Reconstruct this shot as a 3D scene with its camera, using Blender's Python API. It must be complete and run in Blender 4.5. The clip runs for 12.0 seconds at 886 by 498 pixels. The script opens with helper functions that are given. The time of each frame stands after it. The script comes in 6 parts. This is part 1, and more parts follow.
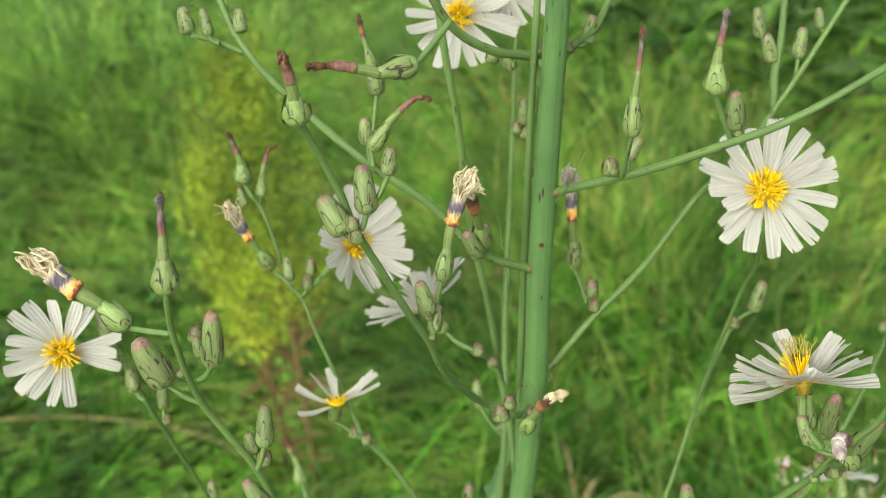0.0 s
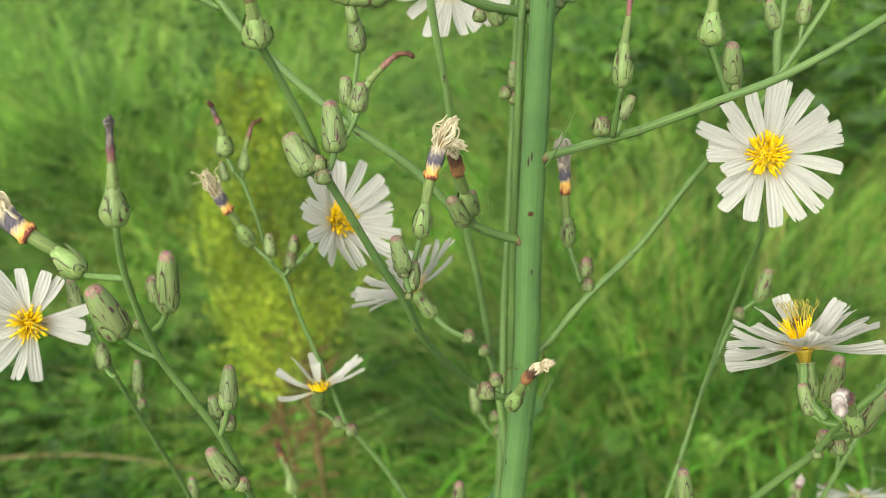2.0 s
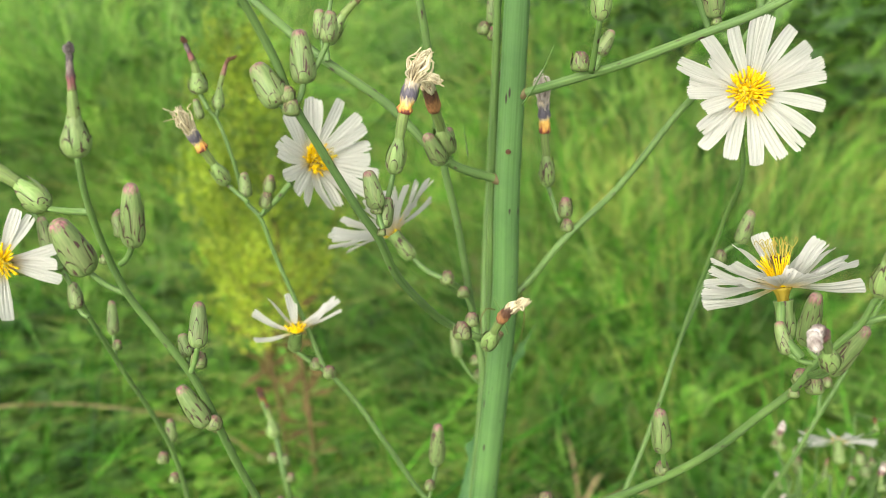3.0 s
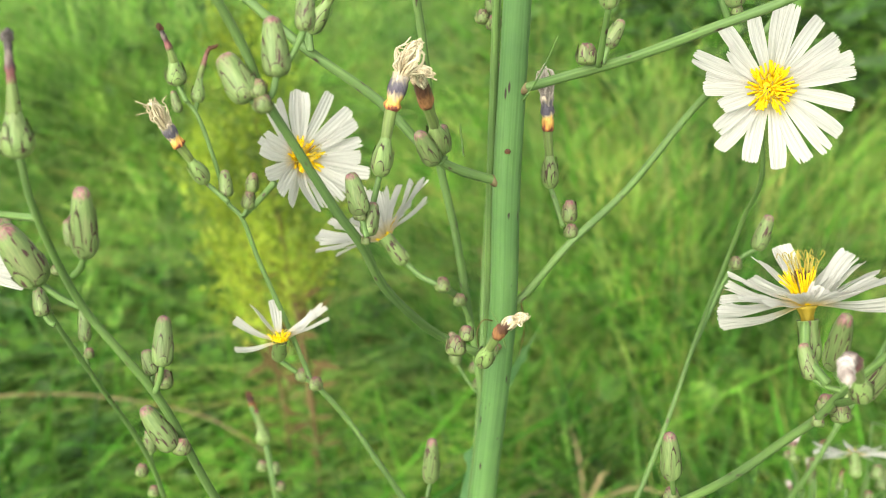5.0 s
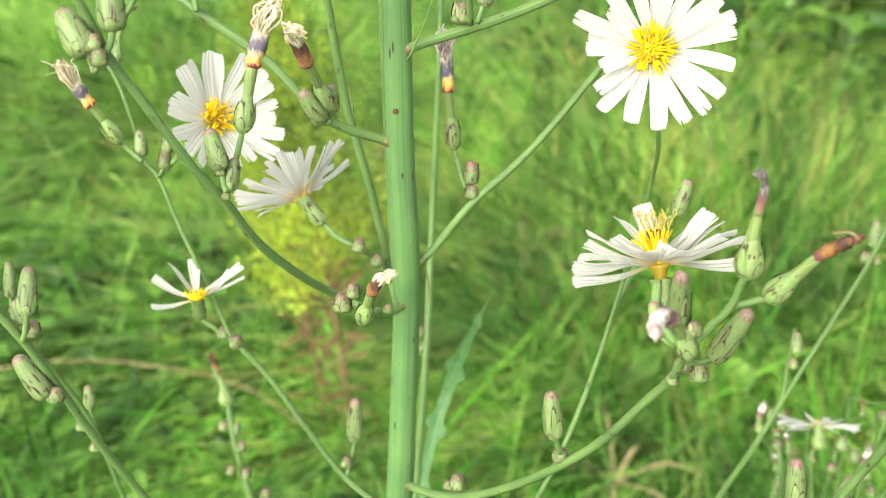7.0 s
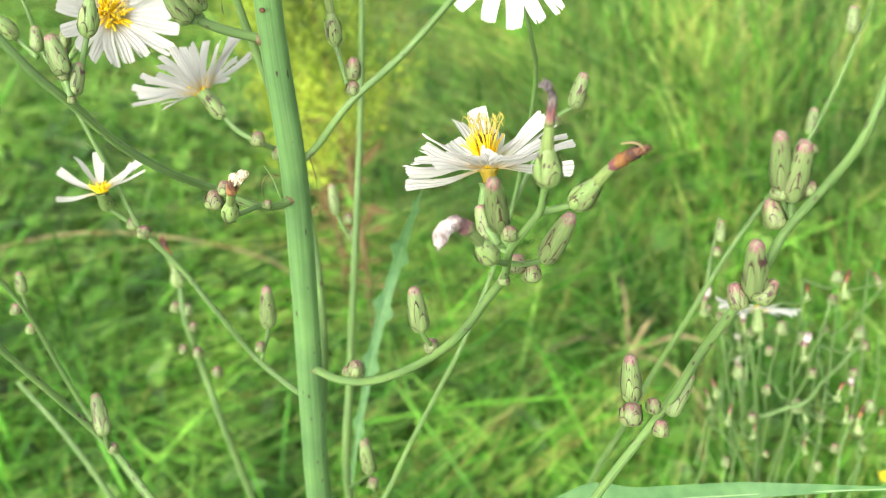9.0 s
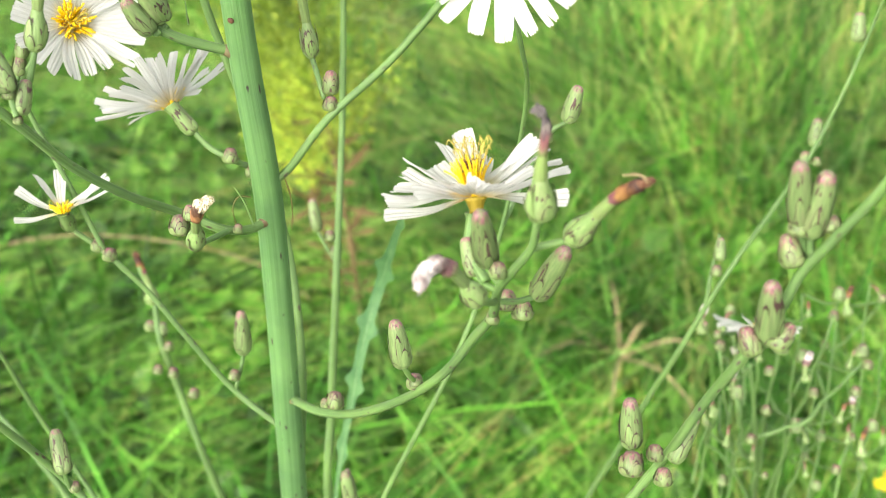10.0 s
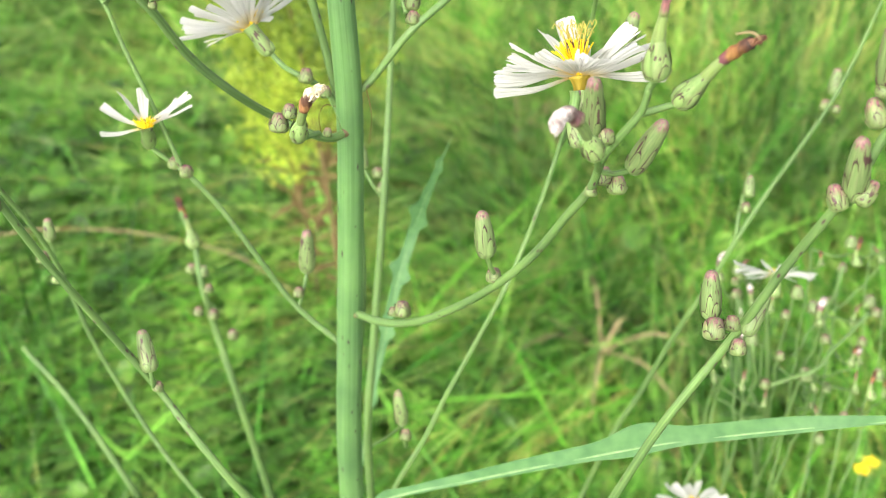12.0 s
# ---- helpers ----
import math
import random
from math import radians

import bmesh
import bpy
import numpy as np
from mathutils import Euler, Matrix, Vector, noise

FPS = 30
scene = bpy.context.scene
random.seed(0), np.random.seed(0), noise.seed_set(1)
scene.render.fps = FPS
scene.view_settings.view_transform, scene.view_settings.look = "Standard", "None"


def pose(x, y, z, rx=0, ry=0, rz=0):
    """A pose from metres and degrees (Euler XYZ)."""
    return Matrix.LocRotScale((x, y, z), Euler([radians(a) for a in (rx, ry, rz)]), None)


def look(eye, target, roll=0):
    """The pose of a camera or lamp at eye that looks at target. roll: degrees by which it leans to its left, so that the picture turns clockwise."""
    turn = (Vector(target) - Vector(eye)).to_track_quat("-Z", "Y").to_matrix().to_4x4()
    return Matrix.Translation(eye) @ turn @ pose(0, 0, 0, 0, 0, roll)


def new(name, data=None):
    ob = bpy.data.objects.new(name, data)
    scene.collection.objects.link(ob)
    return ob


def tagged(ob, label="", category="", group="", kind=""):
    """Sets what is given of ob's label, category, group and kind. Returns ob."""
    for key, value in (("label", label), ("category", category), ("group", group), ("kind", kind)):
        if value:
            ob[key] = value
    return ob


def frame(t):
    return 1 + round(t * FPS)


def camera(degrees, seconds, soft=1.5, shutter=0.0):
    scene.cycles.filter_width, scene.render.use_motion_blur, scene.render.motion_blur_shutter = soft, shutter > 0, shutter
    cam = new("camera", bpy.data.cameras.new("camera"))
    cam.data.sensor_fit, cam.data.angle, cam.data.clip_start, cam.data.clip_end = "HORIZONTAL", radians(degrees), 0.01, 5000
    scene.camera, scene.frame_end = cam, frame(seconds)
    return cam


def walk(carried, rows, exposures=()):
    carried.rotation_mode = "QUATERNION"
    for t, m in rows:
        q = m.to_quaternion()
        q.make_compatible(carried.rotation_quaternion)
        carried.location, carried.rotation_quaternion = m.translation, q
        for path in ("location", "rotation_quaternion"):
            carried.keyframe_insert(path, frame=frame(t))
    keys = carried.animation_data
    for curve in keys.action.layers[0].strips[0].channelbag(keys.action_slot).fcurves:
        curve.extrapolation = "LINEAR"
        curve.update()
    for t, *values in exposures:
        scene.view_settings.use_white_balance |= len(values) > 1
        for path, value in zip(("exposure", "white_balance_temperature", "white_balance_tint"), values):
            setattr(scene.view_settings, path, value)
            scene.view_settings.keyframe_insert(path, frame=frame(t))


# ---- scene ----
SKY, SUN = 0.170, 0.98
cam = camera(42.0, 12.0, soft=0.8, shutter=0.0)
PATH = [
    (0, (0.0000, -0.0000, 1.3500), (0.0000, 0.8830, 0.8806), 0.00),
    (0.5, (0.0012, 0.0012, 1.3466), (-0.0003, 0.8912, 0.8906), -0.39),
    (1, (0.0056, -0.0007, 1.3417), (-0.0079, 0.9048, 0.9176), -1.07),
    (1.5, (0.0059, 0.0072, 1.3297), (-0.0143, 0.9152, 0.9112), -0.59),
    (2, (0.0080, 0.0028, 1.3288), (-0.0119, 0.9064, 0.9008), 0.04),
    (2.5, (0.0098, 0.0003, 1.3271), (-0.0078, 0.8945, 0.8798), 0.27),
    (3, (0.0110, 0.0046, 1.3247), (-0.0008, 0.8902, 0.8604), 0.44),
    (3.2, (0.0122, 0.0062, 1.3229), (0.0027, 0.8889, 0.8531), 0.49),
    (4.8, (0.0135, 0.0208, 1.3218), (0.0016, 0.8966, 0.8392), 0.65),
    (5, (0.0135, 0.0223, 1.3192), (-0.0049, 0.9035, 0.8469), 0.73),
    (5.5, (0.0149, 0.0285, 1.3156), (-0.0062, 0.9082, 0.8406), 0.69),
    (6, (0.0272, 0.0284, 1.3142), (-0.0034, 0.9009, 0.8265), 0.02),
    (6.5, (0.0406, 0.0231, 1.3161), (-0.0017, 0.8975, 0.8327), -0.00),
    (6.7, (0.0423, 0.0219, 1.3167), (-0.0112, 0.8941, 0.8305), -0.04),
    (8.3, (0.0700, 0.0167, 1.3246), (-0.0234, 0.8559, 0.7889), -1.24),
    (8.5, (0.0737, 0.0170, 1.3254), (-0.0217, 0.8452, 0.7731), -1.32),
    (9, (0.0788, 0.0225, 1.3242), (-0.0227, 0.8266, 0.7385), -1.64),
    (9.5, (0.0810, 0.0291, 1.3234), (-0.0199, 0.8321, 0.7361), -1.65),
    (10, (0.0780, 0.0389, 1.3190), (-0.0149, 0.8434, 0.7324), -1.29),
    (10.5, (0.0719, 0.0415, 1.3122), (-0.0127, 0.8468, 0.7254), -0.88),
    (11, (0.0680, 0.0337, 1.3171), (-0.0203, 0.8521, 0.7494), -0.85),
    (11.5, (0.0657, 0.0227, 1.3137), (-0.0161, 0.8420, 0.7461), -0.42),
    (12, (0.0586, 0.0125, 1.3103), (-0.0061, 0.8253, 0.7314), 0.23),
]
EXPOSURES = [(0.0, 0.88, 7000, 4), (1.5, 0.9, 7000, 4), (2.5, 1.05, 7000, 4), (3.0, 1.17, 7000, 4), (5.0, 1.35, 7000, 4), (5.5, 1.14, 7000, 4), (6.0, 1.15, 6950, 5), (6.5, 1.55, 6900, 6), (8.5, 1.74, 6700, 9), (12.0, 1.77, 6650, 10)]
walk(cam, [(t, look(eye, target, roll)) for t, eye, target, roll in PATH], EXPOSURES)
cam.data.dof.use_dof = True
cam.data.dof.focus_distance = 0.202
cam.data.dof.aperture_fstop = 33.0

# ---------------------------------------------------------------- sky and light
world = bpy.data.worlds.new("sky")
scene.world = world
world.use_nodes = True
sky = world.node_tree.nodes.new("ShaderNodeTexSky")
sky.sky_type, sky.sun_disc = "NISHITA", False
sky.sun_elevation, sky.sun_rotation = radians(37), radians(208)
sky.air_density, sky.dust_density, sky.ozone_density = 1.0, 4.0, 0.6
cloud = world.node_tree.nodes.new("ShaderNodeHueSaturation")
cloud.inputs["Saturation"].default_value = 0.28  # a thin, even cloud cover
world.node_tree.links.new(sky.outputs[0], cloud.inputs["Color"])
world.node_tree.links.new(cloud.outputs[0], world.node_tree.nodes["Background"].inputs[0])
world.node_tree.nodes["Background"].inputs[1].default_value = SKY
sun_data = bpy.data.lights.new("sun", "SUN")
sun_data.energy, sun_data.angle, sun_data.color = SUN, radians(85), (1.0, 0.97, 0.92)
sun = new("sun", sun_data)
sun.matrix_world = look((0, 0, 0), (0.37, 0.71, -0.60))


# ---------------------------------------------------------------- materials
def nodes_of(name):
    m = bpy.data.materials.new(name)
    m.use_nodes = True
    t = m.node_tree
    return m, t, t.nodes["Principled BSDF"], t.nodes["Material Output"]


def add(t, kind, **values):
    n = t.nodes.new(kind)
    for key, v in values.items():
        if key in n.inputs:
            n.inputs[key].default_value = v
    return n


def ramp(t, stops, fac):
    n = t.nodes.new("ShaderNodeValToRGB")
    while len(n.color_ramp.elements) < len(stops):
        n.color_ramp.elements.new(0.5)
    for e, (at, c) in zip(n.color_ramp.elements, stops):
        e.position, e.color = at, (*c, 1)
    t.links.new(fac, n.inputs[0])
    return n.outputs[0]


def blend(t, a, b, fac, mode="MIX"):
    n = t.nodes.new("ShaderNodeMix")
    n.data_type, n.blend_type = "RGBA", mode
    for value, slot in ((fac, 0), (a, 6), (b, 7)):
        if isinstance(value, (int, float)):
            n.inputs[slot].default_value = value
        elif isinstance(value, tuple):
            n.inputs[slot].default_value = (*value, 1)
        else:
            t.links.new(value, n.inputs[slot])
    return n.outputs[2]


def noise_at(t, scale, vector=None, detail=3.0):
    n = add(t, "ShaderNodeTexNoise", Scale=scale, Detail=detail)
    if vector is not None:
        t.links.new(vector, n.inputs["Vector"])
    return n.outputs[0]


def bumped(t, bsdf, height, strength, distance):
    b = add(t, "ShaderNodeBump", Strength=strength, Distance=distance)
    t.links.new(height, b.inputs["Height"])
    t.links.new(b.outputs[0], bsdf.inputs["Normal"])


def see_through(t, bsdf, out, color, share):
    """Thin living tissue: part of the light passes through."""
    tr = t.nodes.new("ShaderNodeBsdfTranslucent")
    mix = t.nodes.new("ShaderNodeMixShader")
    mix.inputs[0].default_value = share
    if isinstance(color, tuple):
        tr.inputs[0].default_value = (*color, 1)
    else:
        t.links.new(color, tr.inputs[0])
    t.links.new(bsdf.outputs[0], mix.inputs[1])
    t.links.new(tr.outputs[0], mix.inputs[2])
    t.links.new(mix.outputs[0], out.inputs[0])


def stretched(t, sx, sy, sz):
    co = t.nodes.new("ShaderNodeTexCoord")
    mp = add(t, "ShaderNodeMapping", Scale=(sx, sy, sz))
    t.links.new(co.outputs["Object"], mp.inputs[0])
    return mp.outputs[0]


def green_skin(name, light, dark, speck, streak=(2600, 45), spots_at=(620, 260), some=0.5):
    """Green plant skin, along the UV in metres (round, along): fine ridges, blotches and small dark dashes."""
    m, t, b, out = nodes_of(name)
    uv = t.nodes.new("ShaderNodeUVMap")

    def along_uv(sx, sy):
        mp = add(t, "ShaderNodeMapping", Scale=(sx, sy, 1.0))
        t.links.new(uv.outputs[0], mp.inputs[0])
        return mp.outputs[0]

    lines = noise_at(t, 1.0, along_uv(*streak), 3.0)
    base = ramp(t, [(0.32, dark), (0.62, light)], lines)
    blot = noise_at(t, 70.0, stretched(t, 1, 1, 1), 5.0)
    base = blend(t, base, ramp(t, [(0.3, (0.78, 0.80, 0.82)), (0.7, (1.18, 1.14, 1.05))], blot), 1.0, "MULTIPLY")
    v = add(t, "ShaderNodeTexVoronoi", Scale=1.0)
    t.links.new(along_uv(*spots_at), v.inputs["Vector"])
    n2 = noise_at(t, 130.0, stretched(t, 1, 1, 1))
    dots = ramp(t, [(0.13, (1, 1, 1)), (0.24, (0, 0, 0))], v.outputs["Distance"])
    mask = blend(t, dots, ramp(t, [(some, (0, 0, 0)), (some + 0.05, (1, 1, 1))], n2), 1.0, "MULTIPLY")
    base = blend(t, base, speck, mask)
    t.links.new(base, b.inputs["Base Color"])
    b.inputs["Roughness"].default_value = 0.55
    b.inputs["Specular IOR Level"].default_value = 0.25
    b.inputs["Subsurface Weight"].default_value = 0.2
    b.inputs["Subsurface Radius"].default_value = (0.6, 1.0, 0.3)
    b.inputs["Subsurface Scale"].default_value = 0.0016
    bumped(t, b, lines, 0.35, 0.0004)
    return m


STEM = green_skin("stem_skin", (0.094, 0.190, 0.066), (0.072, 0.155, 0.051), (0.03, 0.018, 0.018), (900, 14), (420, 170), 0.54)
TWIG = green_skin("branch_skin", (0.112, 0.192, 0.062), (0.072, 0.134, 0.041), (0.045, 0.016, 0.024))
FAR_TWIG = green_skin("far_stem_skin", (0.102, 0.178, 0.056), (0.074, 0.136, 0.042), (0.06, 0.04, 0.03), some=0.56)


def bud_skin(name, low, high, tip, tip_from=0.80, tip_to=0.93, rims=False):
    """Bud green with fine lengthwise veins and small dark marks; the tip is flushed; scales have dark rims (UV x)."""
    m, t, b, out = nodes_of(name)
    co = t.nodes.new("ShaderNodeTexCoord")
    sp = t.nodes.new("ShaderNodeSeparateXYZ")
    t.links.new(co.outputs["Object"], sp.inputs[0])
    info = t.nodes.new("ShaderNodeObjectInfo")

    def grain(sx, sy, sz, detail=3.0):
        mp = add(t, "ShaderNodeMapping", Scale=(sx, sy, sz))
        t.links.new(co.outputs["Object"], mp.inputs[0])
        n = add(t, "ShaderNodeTexNoise", Scale=1.0, Detail=detail)
        n.noise_dimensions = "4D"
        w = t.nodes.new("ShaderNodeMath")
        w.operation = "MULTIPLY"
        w.inputs[1].default_value = 37.0
        t.links.new(info.outputs["Random"], w.inputs[0])
        t.links.new(w.outputs[0], n.inputs["W"])
        t.links.new(mp.outputs[0], n.inputs["Vector"])
        return n.outputs[0]

    fine = grain(14, 14, 2.2)
    col = ramp(t, [(0.3, low), (0.7, high)], fine)
    dusk = ramp(t, [(0.50, (0, 0, 0)), (0.76, (0.55, 0.55, 0.55))], grain(2.2, 2.2, 1.6))
    col = blend(t, col, (0.16, 0.13, 0.085), dusk)
    mark = ramp(t, [(0.61, (0, 0, 0)), (0.64, (0.95, 0.95, 0.95))], grain(6.5, 6.5, 2.4, 2.0))
    col = blend(t, col, (0.055, 0.022, 0.026), mark)

    def jittered(value, amount):
        j = t.nodes.new("ShaderNodeMath")
        j.operation = "MULTIPLY_ADD"
        t.links.new(fine, j.inputs[0])
        j.inputs[1].default_value = amount
        t.links.new(value, j.inputs[2])
        return j.outputs[0]

    flush = ramp(t, [(tip_from + 0.1, (0, 0, 0)), (min(1.0, tip_to + 0.1), (0.9, 0.9, 0.9))], jittered(sp.outputs[2], 0.16))
    tips = ramp(t, [(0.35, tuple(c * 0.45 for c in tip)), (0.55, tip), (0.72, tuple(c * 1.35 for c in tip))], grain(11, 11, 7))
    ragged = ramp(t, [(0.40, (0.15, 0.15, 0.15)), (0.56, (1, 1, 1))], grain(8, 8, 5))
    col = blend(t, col, tips, blend(t, flush, ragged, 1.0, "MULTIPLY"))
    if rims:
        uv = t.nodes.new("ShaderNodeUVMap")
        su = t.nodes.new("ShaderNodeSeparateXYZ")
        t.links.new(uv.outputs[0], su.inputs[0])
        rim = ramp(t, [(0.62, (0, 0, 0)), (0.80, (0.95, 0.95, 0.95))], jittered(su.outputs[0], 0.24))
        col = blend(t, col, (0.036, 0.012, 0.016), rim)
    hue = add(t, "ShaderNodeHueSaturation")
    rng = add(t, "ShaderNodeMapRange")
    rng.inputs[3].default_value, rng.inputs[4].default_value = 0.82, 1.18
    t.links.new(info.outputs["Random"], rng.inputs[0])
    t.links.new(rng.outputs[0], hue.inputs["Value"])
    t.links.new(col, hue.inputs["Color"])
    t.links.new(hue.outputs[0], b.inputs["Base Color"])
    b.inputs["Roughness"].default_value = 0.5
    b.inputs["Specular IOR Level"].default_value = 0.3
    bumped(t, b, fine, 0.3, 0.0003)
    return m


BUD = bud_skin("bud_skin", (0.095, 0.150, 0.050), (0.160, 0.225, 0.080), (0.235, 0.095, 0.115), 0.83, 0.92)
SMALL_BUD = bud_skin("small_bud_skin", (0.085, 0.130, 0.042), (0.145, 0.200, 0.066), (0.190, 0.055, 0.085), 0.50, 0.85)
BULB = bud_skin("bulb_skin", (0.125, 0.205, 0.062), (0.195, 0.285, 0.096), (0.15, 0.20, 0.07), 0.95, 1.0)
BRACT = bud_skin("bract_skin", (0.120, 0.195, 0.058), (0.190, 0.275, 0.092), (0.17, 0.14, 0.08), 0.9, 1.0, True)
BUD_BRACT = bud_skin("bud_bract_skin", (0.095, 0.150, 0.049), (0.160, 0.226, 0.080), (0.15, 0.09, 0.075), 0.9, 1.0, True)
SMALL_BRACT = bud_skin("small_bract_skin", (0.085, 0.130, 0.042), (0.150, 0.205, 0.068), (0.190, 0.055, 0.085), 0.48, 0.84, True)


def plain_skin(name, a, b2, rough=0.6, scale=(700, 700, 120), share=0.0):
    m, t, b, out = nodes_of(name)
    n = noise_at(t, 1.0, stretched(t, *scale))
    col = ramp(t, [(0.3, a), (0.7, b2)], n)
    t.links.new(col, b.inputs["Base Color"])
    b.inputs["Roughness"].default_value = rough
    b.inputs["Specular IOR Level"].default_value = 0.25
    bumped(t, b, n, 0.4, 0.0004)
    if share:
        see_through(t, b, out, col, share)
    return m


NECK = green_skin("neck_skin", (0.165, 0.24, 0.076), (0.115, 0.15, 0.055), (0.06, 0.025, 0.025), (2600, 60))
INK = plain_skin("ink_sheath", (0.032, 0.028, 0.028), (0.15, 0.13, 0.12), 0.7)
BROWN = plain_skin("brown_sheath", (0.045, 0.02, 0.012), (0.13, 0.06, 0.03), 0.6)
STRAW = plain_skin("straw_tuft", (0.34, 0.27, 0.16), (0.76, 0.69, 0.50), 0.8, share=0.2)
WOOL = plain_skin("white_tuft", (0.15, 0.11, 0.10), (0.66, 0.60, 0.55), 0.8, share=0.2)
CLAW = plain_skin("petal_claws", (0.20, 0.15, 0.016), (0.42, 0.31, 0.035), 0.6, share=0.3)
POLLEN = plain_skin("yellow_stamens", (0.88, 0.60, 0.01), (0.94, 0.76, 0.03), 0.6, share=0.4)
STYLE = plain_skin("olive_styles", (0.20, 0.15, 0.03), (0.50, 0.42, 0.08), 0.6)
SCAR = plain_skin("node_scar", (0.095, 0.048, 0.034), (0.14, 0.13, 0.055), 0.6)


def wither_skin(name, stops):
    """Shrunken petals of a spent head: colours run into one another along it (UV x), in ragged streaks."""
    m, t, b, out = nodes_of(name)
    uv = t.nodes.new("ShaderNodeUVMap")
    sp = t.nodes.new("ShaderNodeSeparateXYZ")
    t.links.new(uv.outputs[0], sp.inputs[0])
    n = noise_at(t, 1.0, stretched(t, 1500, 1500, 300), 4.0)
    add_up = t.nodes.new("ShaderNodeMath")
    add_up.operation = "MULTIPLY_ADD"
    add_up.inputs[1].default_value = 0.60
    t.links.new(n, add_up.inputs[0])
    t.links.new(sp.outputs[0], add_up.inputs[2])
    less = t.nodes.new("ShaderNodeMath")
    less.operation = "SUBTRACT"
    less.inputs[1].default_value = 0.30
    t.links.new(add_up.outputs[0], less.inputs[0])
    col = ramp(t, stops, less.outputs[0])
    grain = ramp(t, [(0.3, (0.7, 0.7, 0.7)), (0.7, (1.2, 1.2, 1.2))], noise_at(t, 1.0, stretched(t, 2600, 2600, 500)))
    t.links.new(blend(t, col, grain, 1.0, "MULTIPLY"), b.inputs["Base Color"])
    b.inputs["Roughness"].default_value = 0.65
    b.inputs["Specular IOR Level"].default_value = 0.2
    bumped(t, b, n, 0.6, 0.0006)
    return m


W_ORANGE = wither_skin("orange_wither", [(0.03, (0.20, 0.06, 0.05)), (0.10, (0.55, 0.23, 0.07)), (0.30, (0.78, 0.48, 0.13)), (0.40, (0.45, 0.36, 0.24)), (0.50, (0.09, 0.08, 0.11)), (0.76, (0.12, 0.11, 0.13)), (1.0, (0.46, 0.39, 0.28))])
W_BROWN = wither_skin("brown_wither", [(0.02, (0.20, 0.08, 0.06)), (0.14, (0.34, 0.16, 0.07)), (0.34, (0.24, 0.12, 0.055)), (0.5, (0.11, 0.05, 0.03)), (0.85, (0.07, 0.04, 0.03)), (1.0, (0.34, 0.27, 0.17))])
W_VIOLET = wither_skin("violet_wither", [(0.02, (0.17, 0.20, 0.075)), (0.16, (0.19, 0.10, 0.085)), (0.34, (0.20, 0.08, 0.082)), (0.5, (0.10, 0.065, 0.07)), (0.7, (0.19, 0.16, 0.14)), (0.8, (0.06, 0.05, 0.055)), (1.0, (0.14, 0.12, 0.11))])
W_RUST = wither_skin("rust_wither", [(0.02, (0.15, 0.16, 0.065)), (0.10, (0.13, 0.045, 0.060)), (0.22, (0.12, 0.045, 0.045)), (0.34, (0.22, 0.115, 0.040)), (0.60, (0.17, 0.080, 0.028)), (0.82, (0.07, 0.032, 0.020)), (1.0, (0.03, 0.02, 0.018))])
W_MAUVE = wither_skin("mauve_wither", [(0.02, (0.17, 0.17, 0.07)), (0.2, (0.20, 0.10, 0.085)), (0.5, (0.19, 0.10, 0.085)), (0.68, (0.10, 0.045, 0.03)), (0.9, (0.16, 0.08, 0.05)), (1.0, (0.34, 0.27, 0.20))])
W_WOOL = wither_skin("pale_wither", [(0.02, (0.17, 0.20, 0.085)), (0.25, (0.15, 0.07, 0.075)), (0.5, (0.10, 0.065, 0.06)), (0.75, (0.36, 0.29, 0.26)), (1.0, (0.62, 0.57, 0.53))])

PETAL, t, b, out = nodes_of("white_petal")
co = t.nodes.new("ShaderNodeUVMap")
sp = t.nodes.new("ShaderNodeSeparateXYZ")
t.links.new(co.outputs[0], sp.inputs[0])
mp = add(t, "ShaderNodeMapping", Scale=(1.2, 14.0, 1.0))
t.links.new(co.outputs[0], mp.inputs[0])
lines = noise_at(t, 1.0, mp.outputs[0], 4.0)
white = ramp(t, [(0.3, (0.52, 0.512, 0.47)), (0.62, (0.70, 0.692, 0.655))], lines)
yellow = ramp(t, [(0.0, (0.95, 0.95, 0.95)), (0.13, (0.45, 0.45, 0.45)), (0.34, (0, 0, 0))], sp.outputs[0])
col = blend(t, white, (0.82, 0.60, 0.12), yellow)
t.links.new(col, b.inputs["Base Color"])
b.inputs["Roughness"].default_value = 0.55
b.inputs["Specular IOR Level"].default_value = 0.2
bumped(t, b, lines, 0.9, 0.0006)
see_through(t, b, out, col, 0.48)


def leaf_matter(name, stops, share=0.35, rough=0.45, scale=18.0):
    """Grass and leaves: each blade its own green, mottled along it."""
    m, t, b, out = nodes_of(name)
    geo = t.nodes.new("ShaderNodeNewGeometry")
    col = ramp(t, stops, geo.outputs["Random Per Island"])
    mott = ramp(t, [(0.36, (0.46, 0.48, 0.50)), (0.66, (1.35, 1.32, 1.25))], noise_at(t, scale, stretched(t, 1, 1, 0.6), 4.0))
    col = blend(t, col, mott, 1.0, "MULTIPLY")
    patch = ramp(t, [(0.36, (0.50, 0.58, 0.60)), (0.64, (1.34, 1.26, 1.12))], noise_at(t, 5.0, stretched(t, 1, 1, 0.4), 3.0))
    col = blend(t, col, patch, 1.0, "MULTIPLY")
    t.links.new(col, b.inputs["Base Color"])
    b.inputs["Roughness"].default_value = rough
    b.inputs["Specular IOR Level"].default_value = 0.2
    see_through(t, b, out, col, share)
    return m


